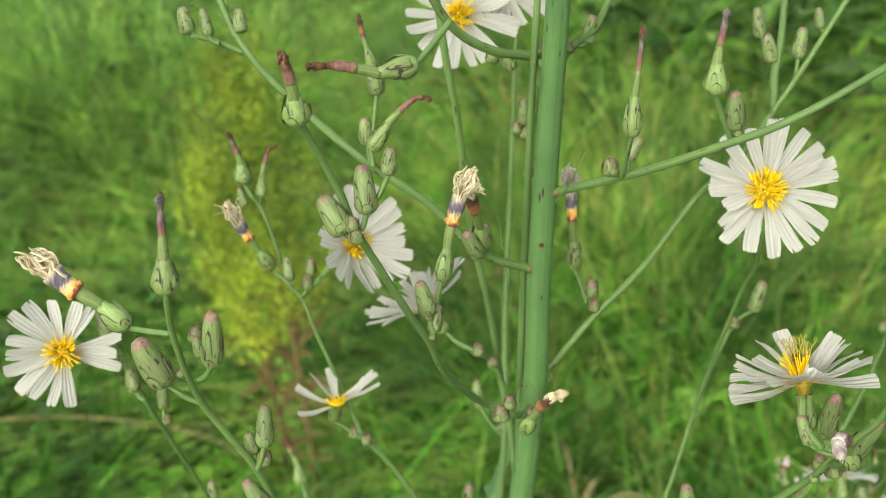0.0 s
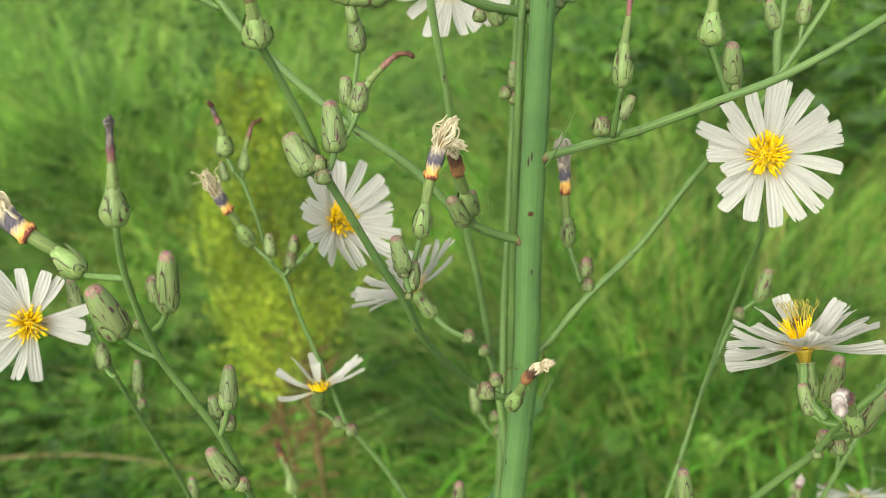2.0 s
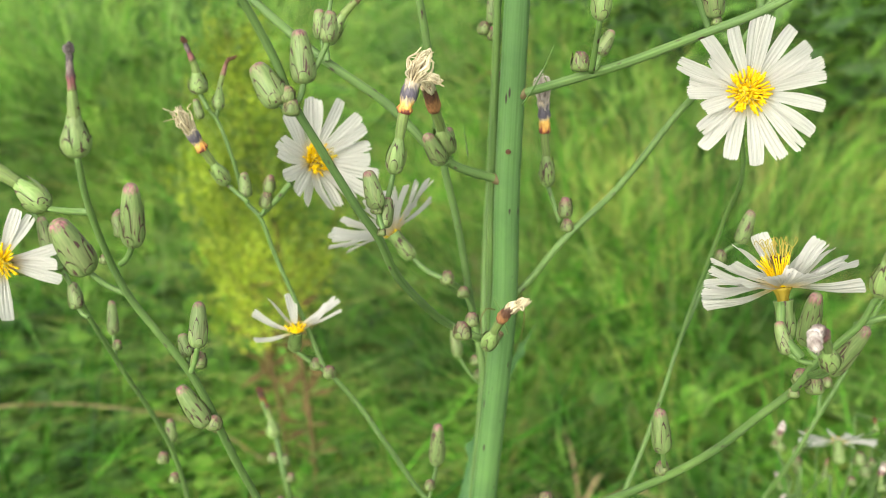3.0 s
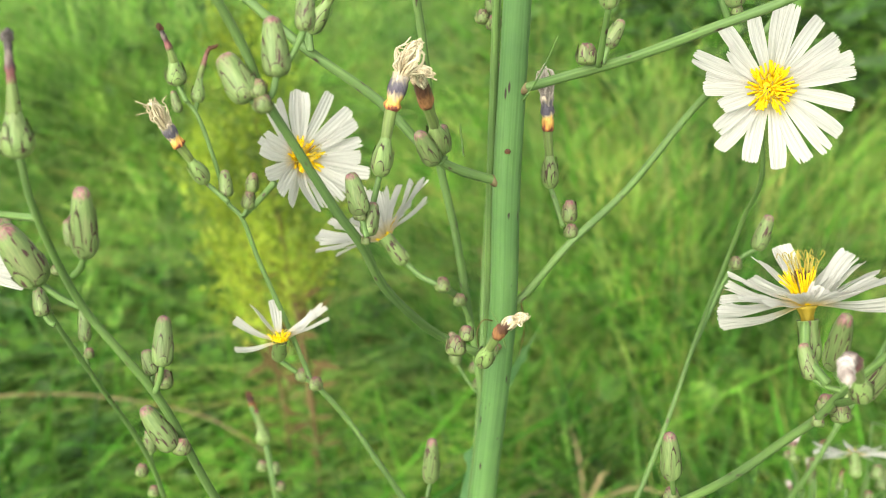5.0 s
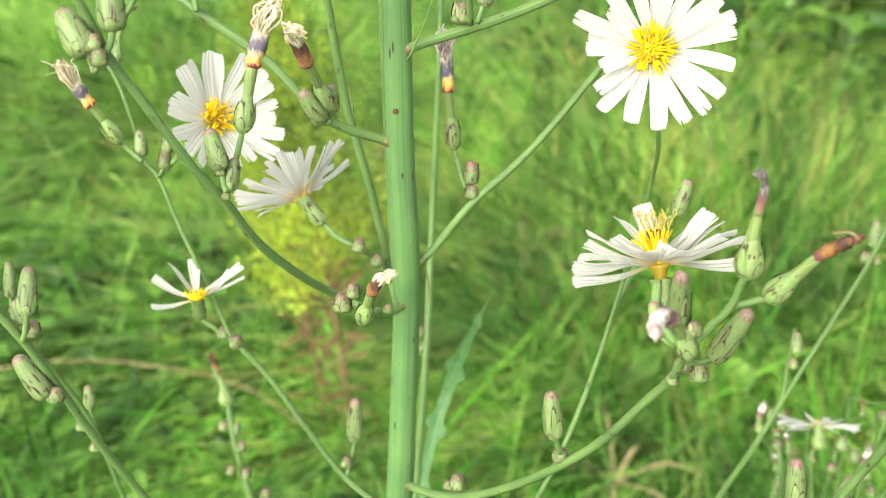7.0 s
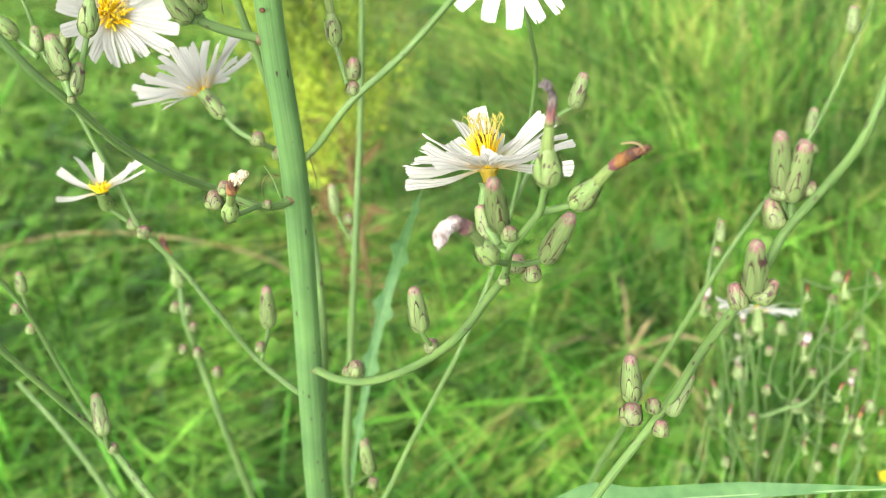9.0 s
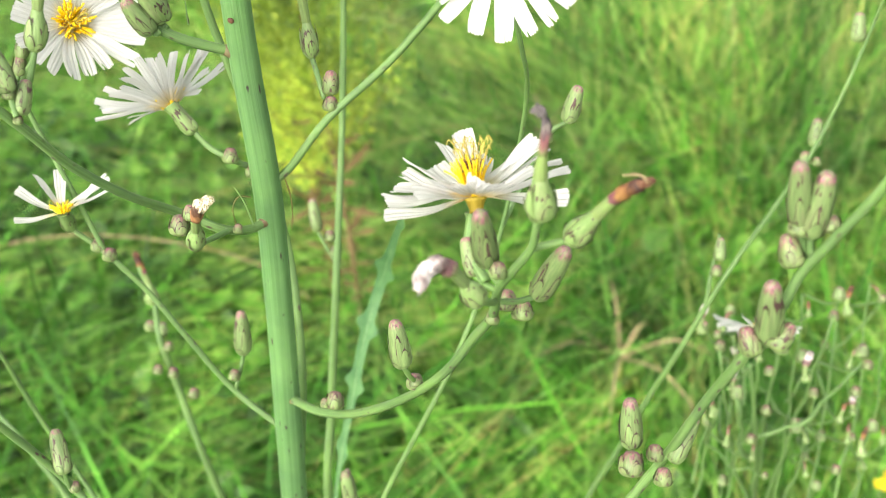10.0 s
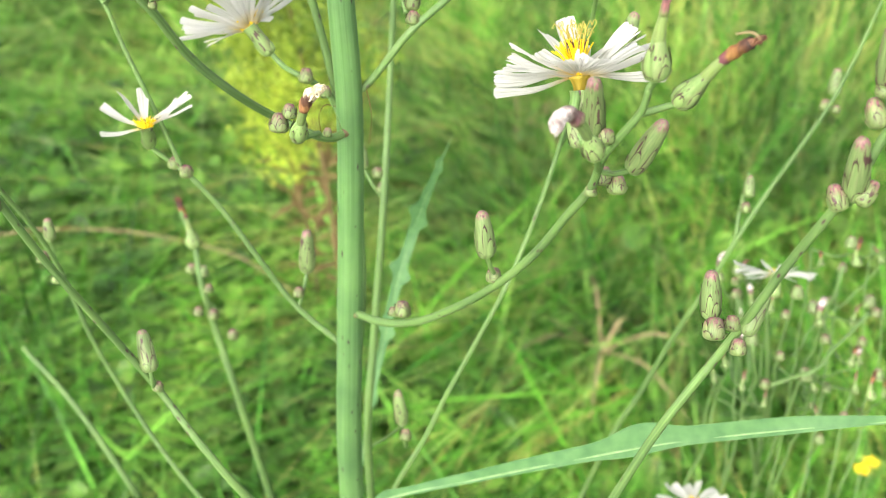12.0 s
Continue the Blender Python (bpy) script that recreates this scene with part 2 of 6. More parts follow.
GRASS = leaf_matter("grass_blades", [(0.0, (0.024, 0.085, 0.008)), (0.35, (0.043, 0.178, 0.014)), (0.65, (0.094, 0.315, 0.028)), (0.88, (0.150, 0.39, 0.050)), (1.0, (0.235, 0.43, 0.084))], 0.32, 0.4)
# darker than GRASS: dull lower leaves, plus the shade between tufts put into the colour
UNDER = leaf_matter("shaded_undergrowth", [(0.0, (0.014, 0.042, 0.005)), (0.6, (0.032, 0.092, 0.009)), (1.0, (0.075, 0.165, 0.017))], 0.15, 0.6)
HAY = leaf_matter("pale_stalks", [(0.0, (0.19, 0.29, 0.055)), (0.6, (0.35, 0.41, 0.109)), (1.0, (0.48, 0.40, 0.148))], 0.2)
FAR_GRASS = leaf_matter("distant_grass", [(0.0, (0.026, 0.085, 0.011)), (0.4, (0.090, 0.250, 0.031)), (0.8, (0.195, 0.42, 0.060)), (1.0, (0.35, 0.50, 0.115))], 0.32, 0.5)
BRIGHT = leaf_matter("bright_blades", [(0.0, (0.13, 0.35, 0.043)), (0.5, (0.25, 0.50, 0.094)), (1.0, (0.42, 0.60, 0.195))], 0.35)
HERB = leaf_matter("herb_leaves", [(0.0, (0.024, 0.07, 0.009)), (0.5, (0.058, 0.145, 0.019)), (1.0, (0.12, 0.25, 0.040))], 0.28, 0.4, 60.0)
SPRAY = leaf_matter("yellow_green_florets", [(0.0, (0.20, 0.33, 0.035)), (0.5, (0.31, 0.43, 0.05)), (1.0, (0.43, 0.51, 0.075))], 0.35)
LEAF = plain_skin("lettuce_leaf_skin", (0.045, 0.118, 0.040), (0.078, 0.170, 0.058), 0.55, (260, 260, 260), 0.15)
RIB = plain_skin("leaf_midrib", (0.125, 0.215, 0.085), (0.19, 0.285, 0.125), 0.5)
SERE = plain_skin("withered_leaf", (0.085, 0.062, 0.02), (0.17, 0.125, 0.045), 0.8, (60, 60, 60), 0.2)
REDDISH = plain_skin("reddish_stalk", (0.085, 0.060, 0.025), (0.17, 0.125, 0.05), 0.7)
DRY = plain_skin("dry_blade", (0.17, 0.13, 0.065), (0.30, 0.24, 0.125), 0.8, (60, 60, 60), 0.2)
LEMON = plain_skin("yellow_petals", (0.75, 0.50, 0.01), (0.85, 0.62, 0.02), 0.5, share=0.3)

SOIL, t, b, out = nodes_of("meadow_soil")
big = noise_at(t, 3.0, stretched(t, 1, 1, 1), 6.0)
fine = noise_at(t, 60.0, stretched(t, 1, 1, 1), 4.0)
earth = ramp(t, [(0.35, (0.035, 0.045, 0.014)), (0.6, (0.06, 0.10, 0.022)), (0.8, (0.10, 0.16, 0.035))], big)
earth = blend(t, earth, ramp(t, [(0.3, (0.6, 0.6, 0.6)), (0.7, (1.3, 1.3, 1.3))], fine), 1.0, "MULTIPLY")
t.links.new(earth, b.inputs["Base Color"])
b.inputs["Roughness"].default_value = 0.95
bumped(t, b, fine, 0.8, 0.02)


# ---------------------------------------------------------------- building helpers
WORLD = {}
seeds = random.Random(11)


def mesh_from(name, verts, faces, material, smooth=True):
    me = bpy.data.meshes.new(name)
    me.from_pydata([tuple(v) for v in verts], [], faces)
    for m in material if isinstance(material, (list, tuple)) else [material]:
        me.materials.append(m)
    if smooth:
        me.polygons.foreach_set("use_smooth", [True] * len(me.polygons))
    me.update()
    return me


def put(ob, parent, m=None):
    """Hang ob on its parent at the world pose m."""
    m = m or Matrix.Identity(4)
    ob.parent = parent
    ob.matrix_parent_inverse = WORLD[parent].inverted()
    ob.matrix_basis = m
    WORLD[ob] = m
    return ob


def part(name, verts, faces, material, parent, label=""):
    return put(tagged(new(name, mesh_from(name, verts, faces, material)), label), parent)


def thing(name, base, label, category, group=""):
    ob = tagged(new(name), label, category, group)
    ob.empty_display_size = 0.02
    ob.matrix_basis = WORLD[ob] = Matrix.Translation(base)
    return ob


def spline(points, steps):
    """A smooth line through the points (Catmull-Rom)."""
    p = [np.array(q, float) for q in points]
    p = [2 * p[0] - p[1]] + p + [2 * p[-1] - p[-2]]
    line = []
    for i in range(1, len(p) - 2):
        a, b2, c, d = p[i - 1], p[i], p[i + 1], p[i + 2]
        t1 = max(1e-6, np.linalg.norm(b2 - a)) ** 0.5
        t2 = t1 + max(1e-6, np.linalg.norm(c - b2)) ** 0.5
        t3 = t2 + max(1e-6, np.linalg.norm(d - c)) ** 0.5
        for k in range(steps):
            u = t1 + (t2 - t1) * k / steps
            q1 = a + (b2 - a) * (u / t1)
            q2 = b2 + (c - b2) * ((u - t1) / (t2 - t1))
            q3 = c + (d - c) * ((u - t2) / (t3 - t2))
            r1 = q1 + (q2 - q1) * (u / t2)
            r2 = q2 + (q3 - q2) * ((u - t1) / (t3 - t1))
            line.append(r1 + (r2 - r1) * ((u - t1) / (t2 - t1)))
    line.append(p[-2])
    return np.array(line)


def sweep(line, radii, sides=8, ribs=0.0, rib_count=7):
    """Verts and faces of a tube along a line."""
    n = len(line)
    tang = np.gradient(line, axis=0)
    tang /= np.linalg.norm(tang, axis=1)[:, None] + 1e-12
    side = np.cross(tang[0], (0.3, 1.0, 0.2))
    side /= np.linalg.norm(side)
    verts, faces = [], []
    for i in range(n):
        side = side - tang[i] * (side @ tang[i])
        side /= np.linalg.norm(side)
        other = np.cross(tang[i], side)
        for k in range(sides):
            a = 2 * math.pi * k / sides
            r = radii[i] * (1 + ribs * math.cos(rib_count * a))
            verts.append(line[i] + r * (math.cos(a) * side + math.sin(a) * other))
    for i in range(n - 1):
        for k in range(sides):
            j = (k + 1) % sides
            faces.append((i * sides + k, i * sides + j, (i + 1) * sides + j, (i + 1) * sides + k))
    faces.append(tuple(range(sides))[::-1])
    faces.append(tuple(range((n - 1) * sides, n * sides)))
    return verts, faces


def skin_uv(ob, line, sides, radius):
    """UV in metres: round the tube, and along it."""
    way = np.r_[0, np.cumsum(np.linalg.norm(np.diff(line, axis=0), axis=1))] + seeds.uniform(0, 3)
    layer = ob.data.uv_layers.new(name="UVMap")
    uv = []
    for face in ob.data.polygons:
        ks = [i % sides for i in face.vertices]
        wrap = max(ks) == sides - 1 and min(ks) == 0
        for i, k in zip(face.vertices, ks):
            uv += [2 * math.pi * radius * ((sides if wrap and k == 0 else k) / sides), way[i // sides]]
    layer.data.foreach_set("uv", uv)


SIDES = 54  # round the ribbed main stem


def tube(root, name, points, r0, r1, material=None, ribs=False):
    """A stem, branch or stalk of the plant, slightly knobbly, through the points."""
    line = spline(points, 6)
    s = np.linspace(0, 1, len(line))
    wob = np.array([noise.noise(Vector((q[0] * 180, q[1] * 180, q[2] * 180))) for q in line])
    radii = (r0 + (r1 - r0) * s) * (1 + 0.07 * wob)
    if name == "twig" and root is not plant:
        # thin twigs are crooked
        bend = 0.0042 * np.sin(math.pi * s) * min(1.0, np.linalg.norm(line[-1] - line[0]) / 0.06)
        for k in range(3):
            line[:, k] += bend * np.array([noise.noise(Vector((q[2] * 45 + 7 * k, q[0] * 300, r0 * 9000))) for q in line])
    if ribs:
        radii = np.interp(line[:, 2], (0.0, 1.08, 1.27, 1.6), (0.0050, 0.0034, 0.00245, 0.0017)) * (1 + 0.03 * wob)
    verts, faces = sweep(line, radii, SIDES if ribs else 9, 0.012 if ribs else 0.0, 7)
    far = root not in (plant,)
    ob = part(name, verts, faces, material or (FAR_TWIG if far else TWIG), root)
    skin_uv(ob, line, SIDES if ribs else 9, r0)
    if name == "branch" and not far and r0 > 0.00085:
        # swollen reddish foot where the branch leaves the stem
        way = np.r_[0, np.cumsum(np.linalg.norm(np.diff(line, axis=0), axis=1))]
        foot = np.array([[np.interp(d, way, line[:, k]) for k in range(3)] for d in (0.0020, 0.0026, 0.0031, 0.0037)])
        v2, f2 = sweep(foot, [r0 * 1.35, r0 * 1.3, r0 * 1.14, r0 * 1.01], 9)
        part("branch_collar", v2, f2, SCAR, ob)
    return ob


def lathe(profile, sides=14, flute=0.0, count=8):
    verts, faces = [], []
    for z, r in profile:
        for k in range(sides):
            a = 2 * math.pi * k / sides
            q = r * (1 + flute * math.cos(count * a))
            verts.append((q * math.cos(a), q * math.sin(a), z))
    n = len(profile)
    for i in range(n - 1):
        for k in range(sides):
            j = (k + 1) % sides
            faces.append((i * sides + k, i * sides + j, (i + 1) * sides + j, (i + 1) * sides + k))
    faces.append(tuple(range(sides))[::-1])
    faces.append(tuple(range((n - 1) * sides, n * sides)))
    return verts, faces


BUD_SHAPE = [(0, 0.14), (0.03, 0.30), (0.1, 0.43), (0.2, 0.485), (0.36, 0.50), (0.52, 0.475), (0.68, 0.43), (0.82, 0.375), (0.91, 0.32), (0.96, 0.255), (0.985, 0.17), (1.0, 0.06)]
BULB_SHAPE = [(0, 0.12), (0.03, 0.27), (0.1, 0.41), (0.24, 0.50), (0.40, 0.495), (0.55, 0.43), (0.7, 0.345), (0.85, 0.275), (1.0, 0.235)]
STOUT_SHAPE = [(0, 0.12), (0.04, 0.26), (0.14, 0.41), (0.32, 0.50), (0.52, 0.485), (0.70, 0.40), (0.86, 0.29), (1.0, 0.235)]
CUP_SHAPE = [(0, 0.14), (0.04, 0.28), (0.12, 0.40), (0.3, 0.46), (0.55, 0.42), (0.8, 0.40), (0.95, 0.45), (1.0, 0.48), (0.985, 0.43), (0.86, 0.12)]


def shape_at(shape, z):
    return float(np.interp(z, [p[0] for p in shape], [p[1] for p in shape]))


def bract_mesh(name, shape, z0, z1, half, skew=0, skin=None, flare=0.022):
    """A shield-shaped scale that lies on the bud, with a dark rim round its tip, further down on the skew side."""
    nu, nv = 12, 12
    verts, faces, rim = [], [], []
    for j in range(nv + 1):
        v = j / nv
        z = z0 + (z1 - z0) * v
        wide = half * (math.sqrt(max(0.0, 1 - (max(0.0, v - 0.2) / 0.8) ** 1.9)) * 0.97 + 0.03)
        for i in range(nu + 1):
            u = 2 * i / nu - 1
            a = wide * u
            zz = z - 0.05 * (z1 - z0) * u * u * v
            lift = 0.028 - 0.012 * u * u + flare * v * v
            r = shape_at(shape, min(max(zz, 0), 1)) + lift
            verts.append((r * math.cos(a), r * math.sin(a), zz))
            low = 0.22 if u * skew > 0 else 0.62
            side = max(0.0, min(1.0, (abs(u) - 0.62) / 0.3)) * max(0.0, min(1.0, (v - low) / 0.2))
            top = max(0.0, min(1.0, (v - 0.78) / 0.16))
            rim.append(max(side, top))
    for j in range(nv):
        for i in range(nu):
            k = j * (nu + 1) + i
            faces.append((k, k + 1, k + nu + 2, k + nu + 1))
    me = mesh_from(name, verts, faces, skin or BRACT)
    layer = me.uv_layers.new(name="UVMap")
    layer.data.foreach_set("uv", [x for f in faces for i in f for x in (rim[i], 0.5)])
    return me


BUD_MESH = mesh_from("bud", *lathe(BUD_SHAPE, 20, 0.03), BUD)
SMALL_MESH = mesh_from("bud", *lathe(BUD_SHAPE, 14, 0.05, 5), SMALL_BUD)
BULB_MESH = mesh_from("spent_head", *lathe(BULB_SHAPE, 16, 0.03), BULB)
STOUT_MESH = mesh_from("spent_head", *lathe(STOUT_SHAPE, 16, 0.03), BULB)
CUP_MESH = mesh_from("flower_head", *lathe(CUP_SHAPE, 16, 0.03), BULB)
BRACTS = {id(s): [bract_mesh("bract", s, z0, z1, half, skew, BUD_BRACT if s is BUD_SHAPE else BRACT) for z0, z1, half in ((0.012, 0.26, 0.50), (0.02, 0.46, 0.47), (0.03, 0.72, 0.40)) for skew in (-1, 0, 1)]
          for s in (BUD_SHAPE, BULB_SHAPE, STOUT_SHAPE, CUP_SHAPE)}
SMALL_SHAPE = [(z, r) for z, r in BUD_SHAPE]
BRACTS[id(SMALL_SHAPE)] = [bract_mesh("bract", SMALL_SHAPE, z0, z1, half, skew, SMALL_BRACT, 0.085) for z0, z1, half in ((0.012, 0.42, 0.50), (0.02, 0.66, 0.50), (0.03, 0.88, 0.46)) for skew in (-1, 0, 1)]


def along(base, tip, width):
    """Pose of a unit bud from base to tip, scaled to its width."""
    d = Vector(tip) - Vector(base)
    turn = d.to_track_quat("Z", "Y").to_matrix().to_4x4() @ Matrix.Rotation(seeds.uniform(0, 6.28), 4, "Z")
    return Matrix.Translation(base) @ turn @ Matrix.Diagonal((width, width, d.length, 1))


def scales_on(ob, m, shape, tall=1.0):
    """Three uneven rows of overlapping scales, the shortest outside."""
    for row, (count, turn) in enumerate(((3, 1.28), (3, 0.3), (4, 0.75))):
        for k in range(count):
            a = k * 2 * math.pi / count + turn + seeds.uniform(-0.22, 0.22)
            grow = Matrix.Diagonal((1 + 0.02 * (2 - row), 1 + 0.02 * (2 - row), seeds.uniform(0.82, 1.15) * tall, 1))
            put(new("bract", BRACTS[id(shape)][row * 3 + seeds.randrange(3)]), ob, m @ Matrix.Rotation(a, 4, "Z") @ grow)


def bud(root, base, tip, width):
    m = along(base, tip, width)
    small = width < 0.0038 and (Vector(tip) - Vector(base)).length < width * 1.75
    ob = put(new("bud", SMALL_MESH if small else BUD_MESH), root, m)
    if width > 0.0012:
        scales_on(ob, m, SMALL_SHAPE if small else BUD_SHAPE)
    return ob


# style: shrunken petals and tuft materials, length of the tuft's strands, thickness of the neck
STYLES = {
    "orange": (W_ORANGE, STRAW, 0.26, 1.5),
    "white_orange": (W_ORANGE, WOOL, 0.22, 1.45),
    "brown": (W_BROWN, STRAW, 0.22, 1.3),
    "violet": (W_VIOLET, BROWN, 0.06, 0.8),
    "dark": (W_VIOLET, INK, 0.05, 0.8),
    "rust": (W_RUST, BROWN, 0.12, 1.15),
    "mauve": (W_MAUVE, BROWN, 0.10, 1.1),
    "straw": (W_BROWN, STRAW, 0.30, 1.35),
    "white": (W_WOOL, WOOL, 0.19, 1.35),
}


def spent_head(root, points, width, style):
    """A withered flower head: swollen base, long neck, coloured ring, shrunken sheath and a dry tuft."""
    sheath, tuft, strands, thick = STYLES[style]
    line = spline(points, 12)
    s = np.r_[0, np.cumsum(np.linalg.norm(np.diff(line, axis=0), axis=1))]
    total = s[-1]
    s /= total

    def at(u):
        return np.array([np.interp(u, s, line[:, k]) for k in range(3)])

    stout = thick > 1.2
    top = 0.29 if stout else 0.38
    m = along(at(0), at(top), width)
    ob = put(new("spent_head", STOUT_MESH if stout else BULB_MESH), root, m)
    scales_on(ob, m, STOUT_SHAPE if stout else BULB_SHAPE, 1.2)
    end = 1 - strands
    ring = 0.31 + 0.26 * end if stout else 0.34 + 0.28 * end

    def stretch(name, a, b2, w0, w1, mat):
        u = np.linspace(a, b2, 9)
        r = width * thick * np.linspace(w0, w1, 9) * (1 + (0.34 if name == "sheath" else 0.10) * np.array([noise.noise(Vector(at(k) * 1100)) for k in u]))
        v, f = sweep(np.array([at(k) for k in u]), r, 12, 0.10 if name == "sheath" else 0.05, 5)
        piece = part(name, v, f, mat, ob)
        layer = piece.data.uv_layers.new(name="UVMap")
        if name == "sheath":
            layer.data.foreach_set("uv", [x for q in f for i in q for x in ((i // 12) / 8, (i % 12) / 12)])
        else:
            layer.data.foreach_set("uv", [x for q in f for i in q for x in ((i % 12) / 12 * 0.006, (i // 12) / 8 * 0.012)])

    stretch("neck", top - 0.015, ring, 0.238 / thick, 0.20 if stout else 0.185, NECK)
    stretch("sheath", ring - 0.02, end, 0.245 if stout else 0.20, 0.255 if stout else 0.20 if style == "rust" else 0.13, sheath)
    verts, faces = [], []
    n = {"brown": 30, "white": 26}.get(style, 46 if strands > 0.15 else 16)
    loose = 0.06 if strands > 0.15 else 0.0
    body = 0.16 if strands > 0.15 else 0.10
    if style == "white":
        u = np.linspace(end - 0.06, 1.0, 11)
        r = width * thick * np.interp(np.linspace(0, 1, 11), (0, 0.25, 0.55, 0.85, 1), (0.17, 0.23, 0.25, 0.19, 0.06))
        verts, faces = sweep(np.array([at(k) for k in u]), r * (1 + 0.12 * np.array([noise.noise(Vector(at(k) * 1500)) for k in u])), 18, 0.08, 7)
        faces = list(faces)
    for k in range(n):
        a, wide = seeds.uniform(0, 6.28), math.sqrt(seeds.random()) * (0.11 if strands < 0.15 else 0.22 if style == "brown" else 0.18 if style == "white" else 0.38)
        off = np.array([math.cos(a), math.sin(a), seeds.uniform(-0.6, 0.6)]) * width * thick
        reach = seeds.uniform(0.62, 1.0)
        flick = 2.2 if seeds.random() < loose else 0.55
        pts = []
        for u, swell in ((-0.55, body), (0.05, body * 1.25), (0.35, wide * 0.95), (0.62, wide * 1.15), (0.85, wide * 0.95), (1.0, wide * flick)):
            jog = np.array([seeds.gauss(0, 1), seeds.gauss(0, 1), seeds.gauss(0, 1)]) * width * thick * (0.035 if u < 0.5 else 0.06)
            pts.append(at(min(1.0, end + strands * (u * reach if u > 0 else u * 0.6))) + off * swell + jog)
        v, f = sweep(spline(pts, 3), np.linspace(1, 0.35, 16) * width * seeds.uniform(0.045, 0.10), 5)
        faces += [tuple(i + len(verts) for i in q) for q in f]
        verts += v
    part("tuft", verts, faces, tuft, ob)
    return ob


def petal(head, c, out_dir, n, length, width, rise, curl, twist):
    """One strap-shaped petal, narrow at its foot and cut square at the tip in uneven teeth, with lengthwise folds."""
    nu = 20
    levels = (0, 0.07, 0.16, 0.27, 0.39, 0.51, 0.63, 0.74, 0.83, 0.90, 0.95, 1.0)
    o = np.array(out_dir) * math.cos(rise) + np.array(n) * math.sin(rise)
    up = np.array(n) * math.cos(rise) - np.array(out_dir) * math.sin(rise)
    acr = np.cross(up, o)
    verts, faces, uvs = [], [], []
    phase = seeds.uniform(0, 6.28)
    slit_at, slit = seeds.uniform(-0.7, 0.7), seeds.choice((0, 0, 0, 0, 0.07, 0.12, 0.22))
    teeth = [seeds.uniform(0.25, 1.0) for k in range(6)]
    for j, v in enumerate(levels):
        wide = width * (0.34 + 0.66 * min(1, v / 0.62) ** 0.85) * (1 - 0.10 * max(0, v - 0.82) / 0.18)
        tip = max(0.0, (v - 0.80) / 0.20) ** 1.5
        for i in range(nu + 1):
            u = 2 * i / nu - 1
            cut = 0.034 * teeth[min(5, i // 4)] * abs(1 - (i % 4) / 2) + 0.022 * u * u
            cut += slit * max(0.0, 1 - abs(u - slit_at) / 0.13)
            reach = (v - cut * tip) * length
            bend = curl * length * v * v
            fold = width * (0.15 * u * u * (1 - 0.5 * v) + 0.028 * math.cos(u * 11.0 + phase) * min(1, 2 * v))
            turn = twist * v * u * width * 0.5
            wave = 0.022 * length * math.sin(v * 6 + phase)
            sway = 0.05 * length * math.sin(v * 2.4 + 2 * phase) * v
            verts.append(np.array(c) + o * (0.0009 + reach) + acr * (u * wide * 0.5 + sway) + up * (bend + fold + turn + wave))
            uvs.append((v, u * 0.5 + 0.5 + phase))
    for j in range(len(levels) - 1):
        for i in range(nu):
            k = j * (nu + 1) + i
            faces.append((k, k + 1, k + nu + 2, k + nu + 1))
    ob = part("petal", verts, faces, PETAL, head)
    layer = ob.data.uv_layers.new(name="UVMap")
    layer.data.foreach_set("uv", [x for f in faces for i in f for x in uvs[i]])
    return ob


def threads(head, name, c, n, count, low, high, spread, radius, material, curl=0.0, disc=0.0016):
    side = np.cross(n, (0.31, 0.2, 0.9))
    side /= np.linalg.norm(side)
    other = np.cross(n, side)
    for k in range(count):
        a, q = seeds.uniform(0, 6.28), math.sqrt(seeds.random())
        d = math.cos(a) * side + math.sin(a) * other
        p0 = c + d * disc * q
        far = seeds.uniform(low, high)
        lean = spread * q * seeds.uniform(0.6, 1.3)
        p1 = p0 + (n * 0.55 + d * lean * 0.35) * far
        p2 = p0 + (n * math.cos(lean) + d * math.sin(lean)) * far
        pts = [p0, p1, p2]
        if curl:
            e = d * seeds.uniform(-1, 1) + np.cross(n, d) * seeds.uniform(-1, 1)
            pts += [p2 + (n * 0.5 + e) * curl * 0.6, p2 + (e * 1.1 - n * 0.35) * curl]
        line = spline(pts, 4)
        v, f = sweep(line, np.full(len(line), radius), 5)
        part(name, v, f, material, head)


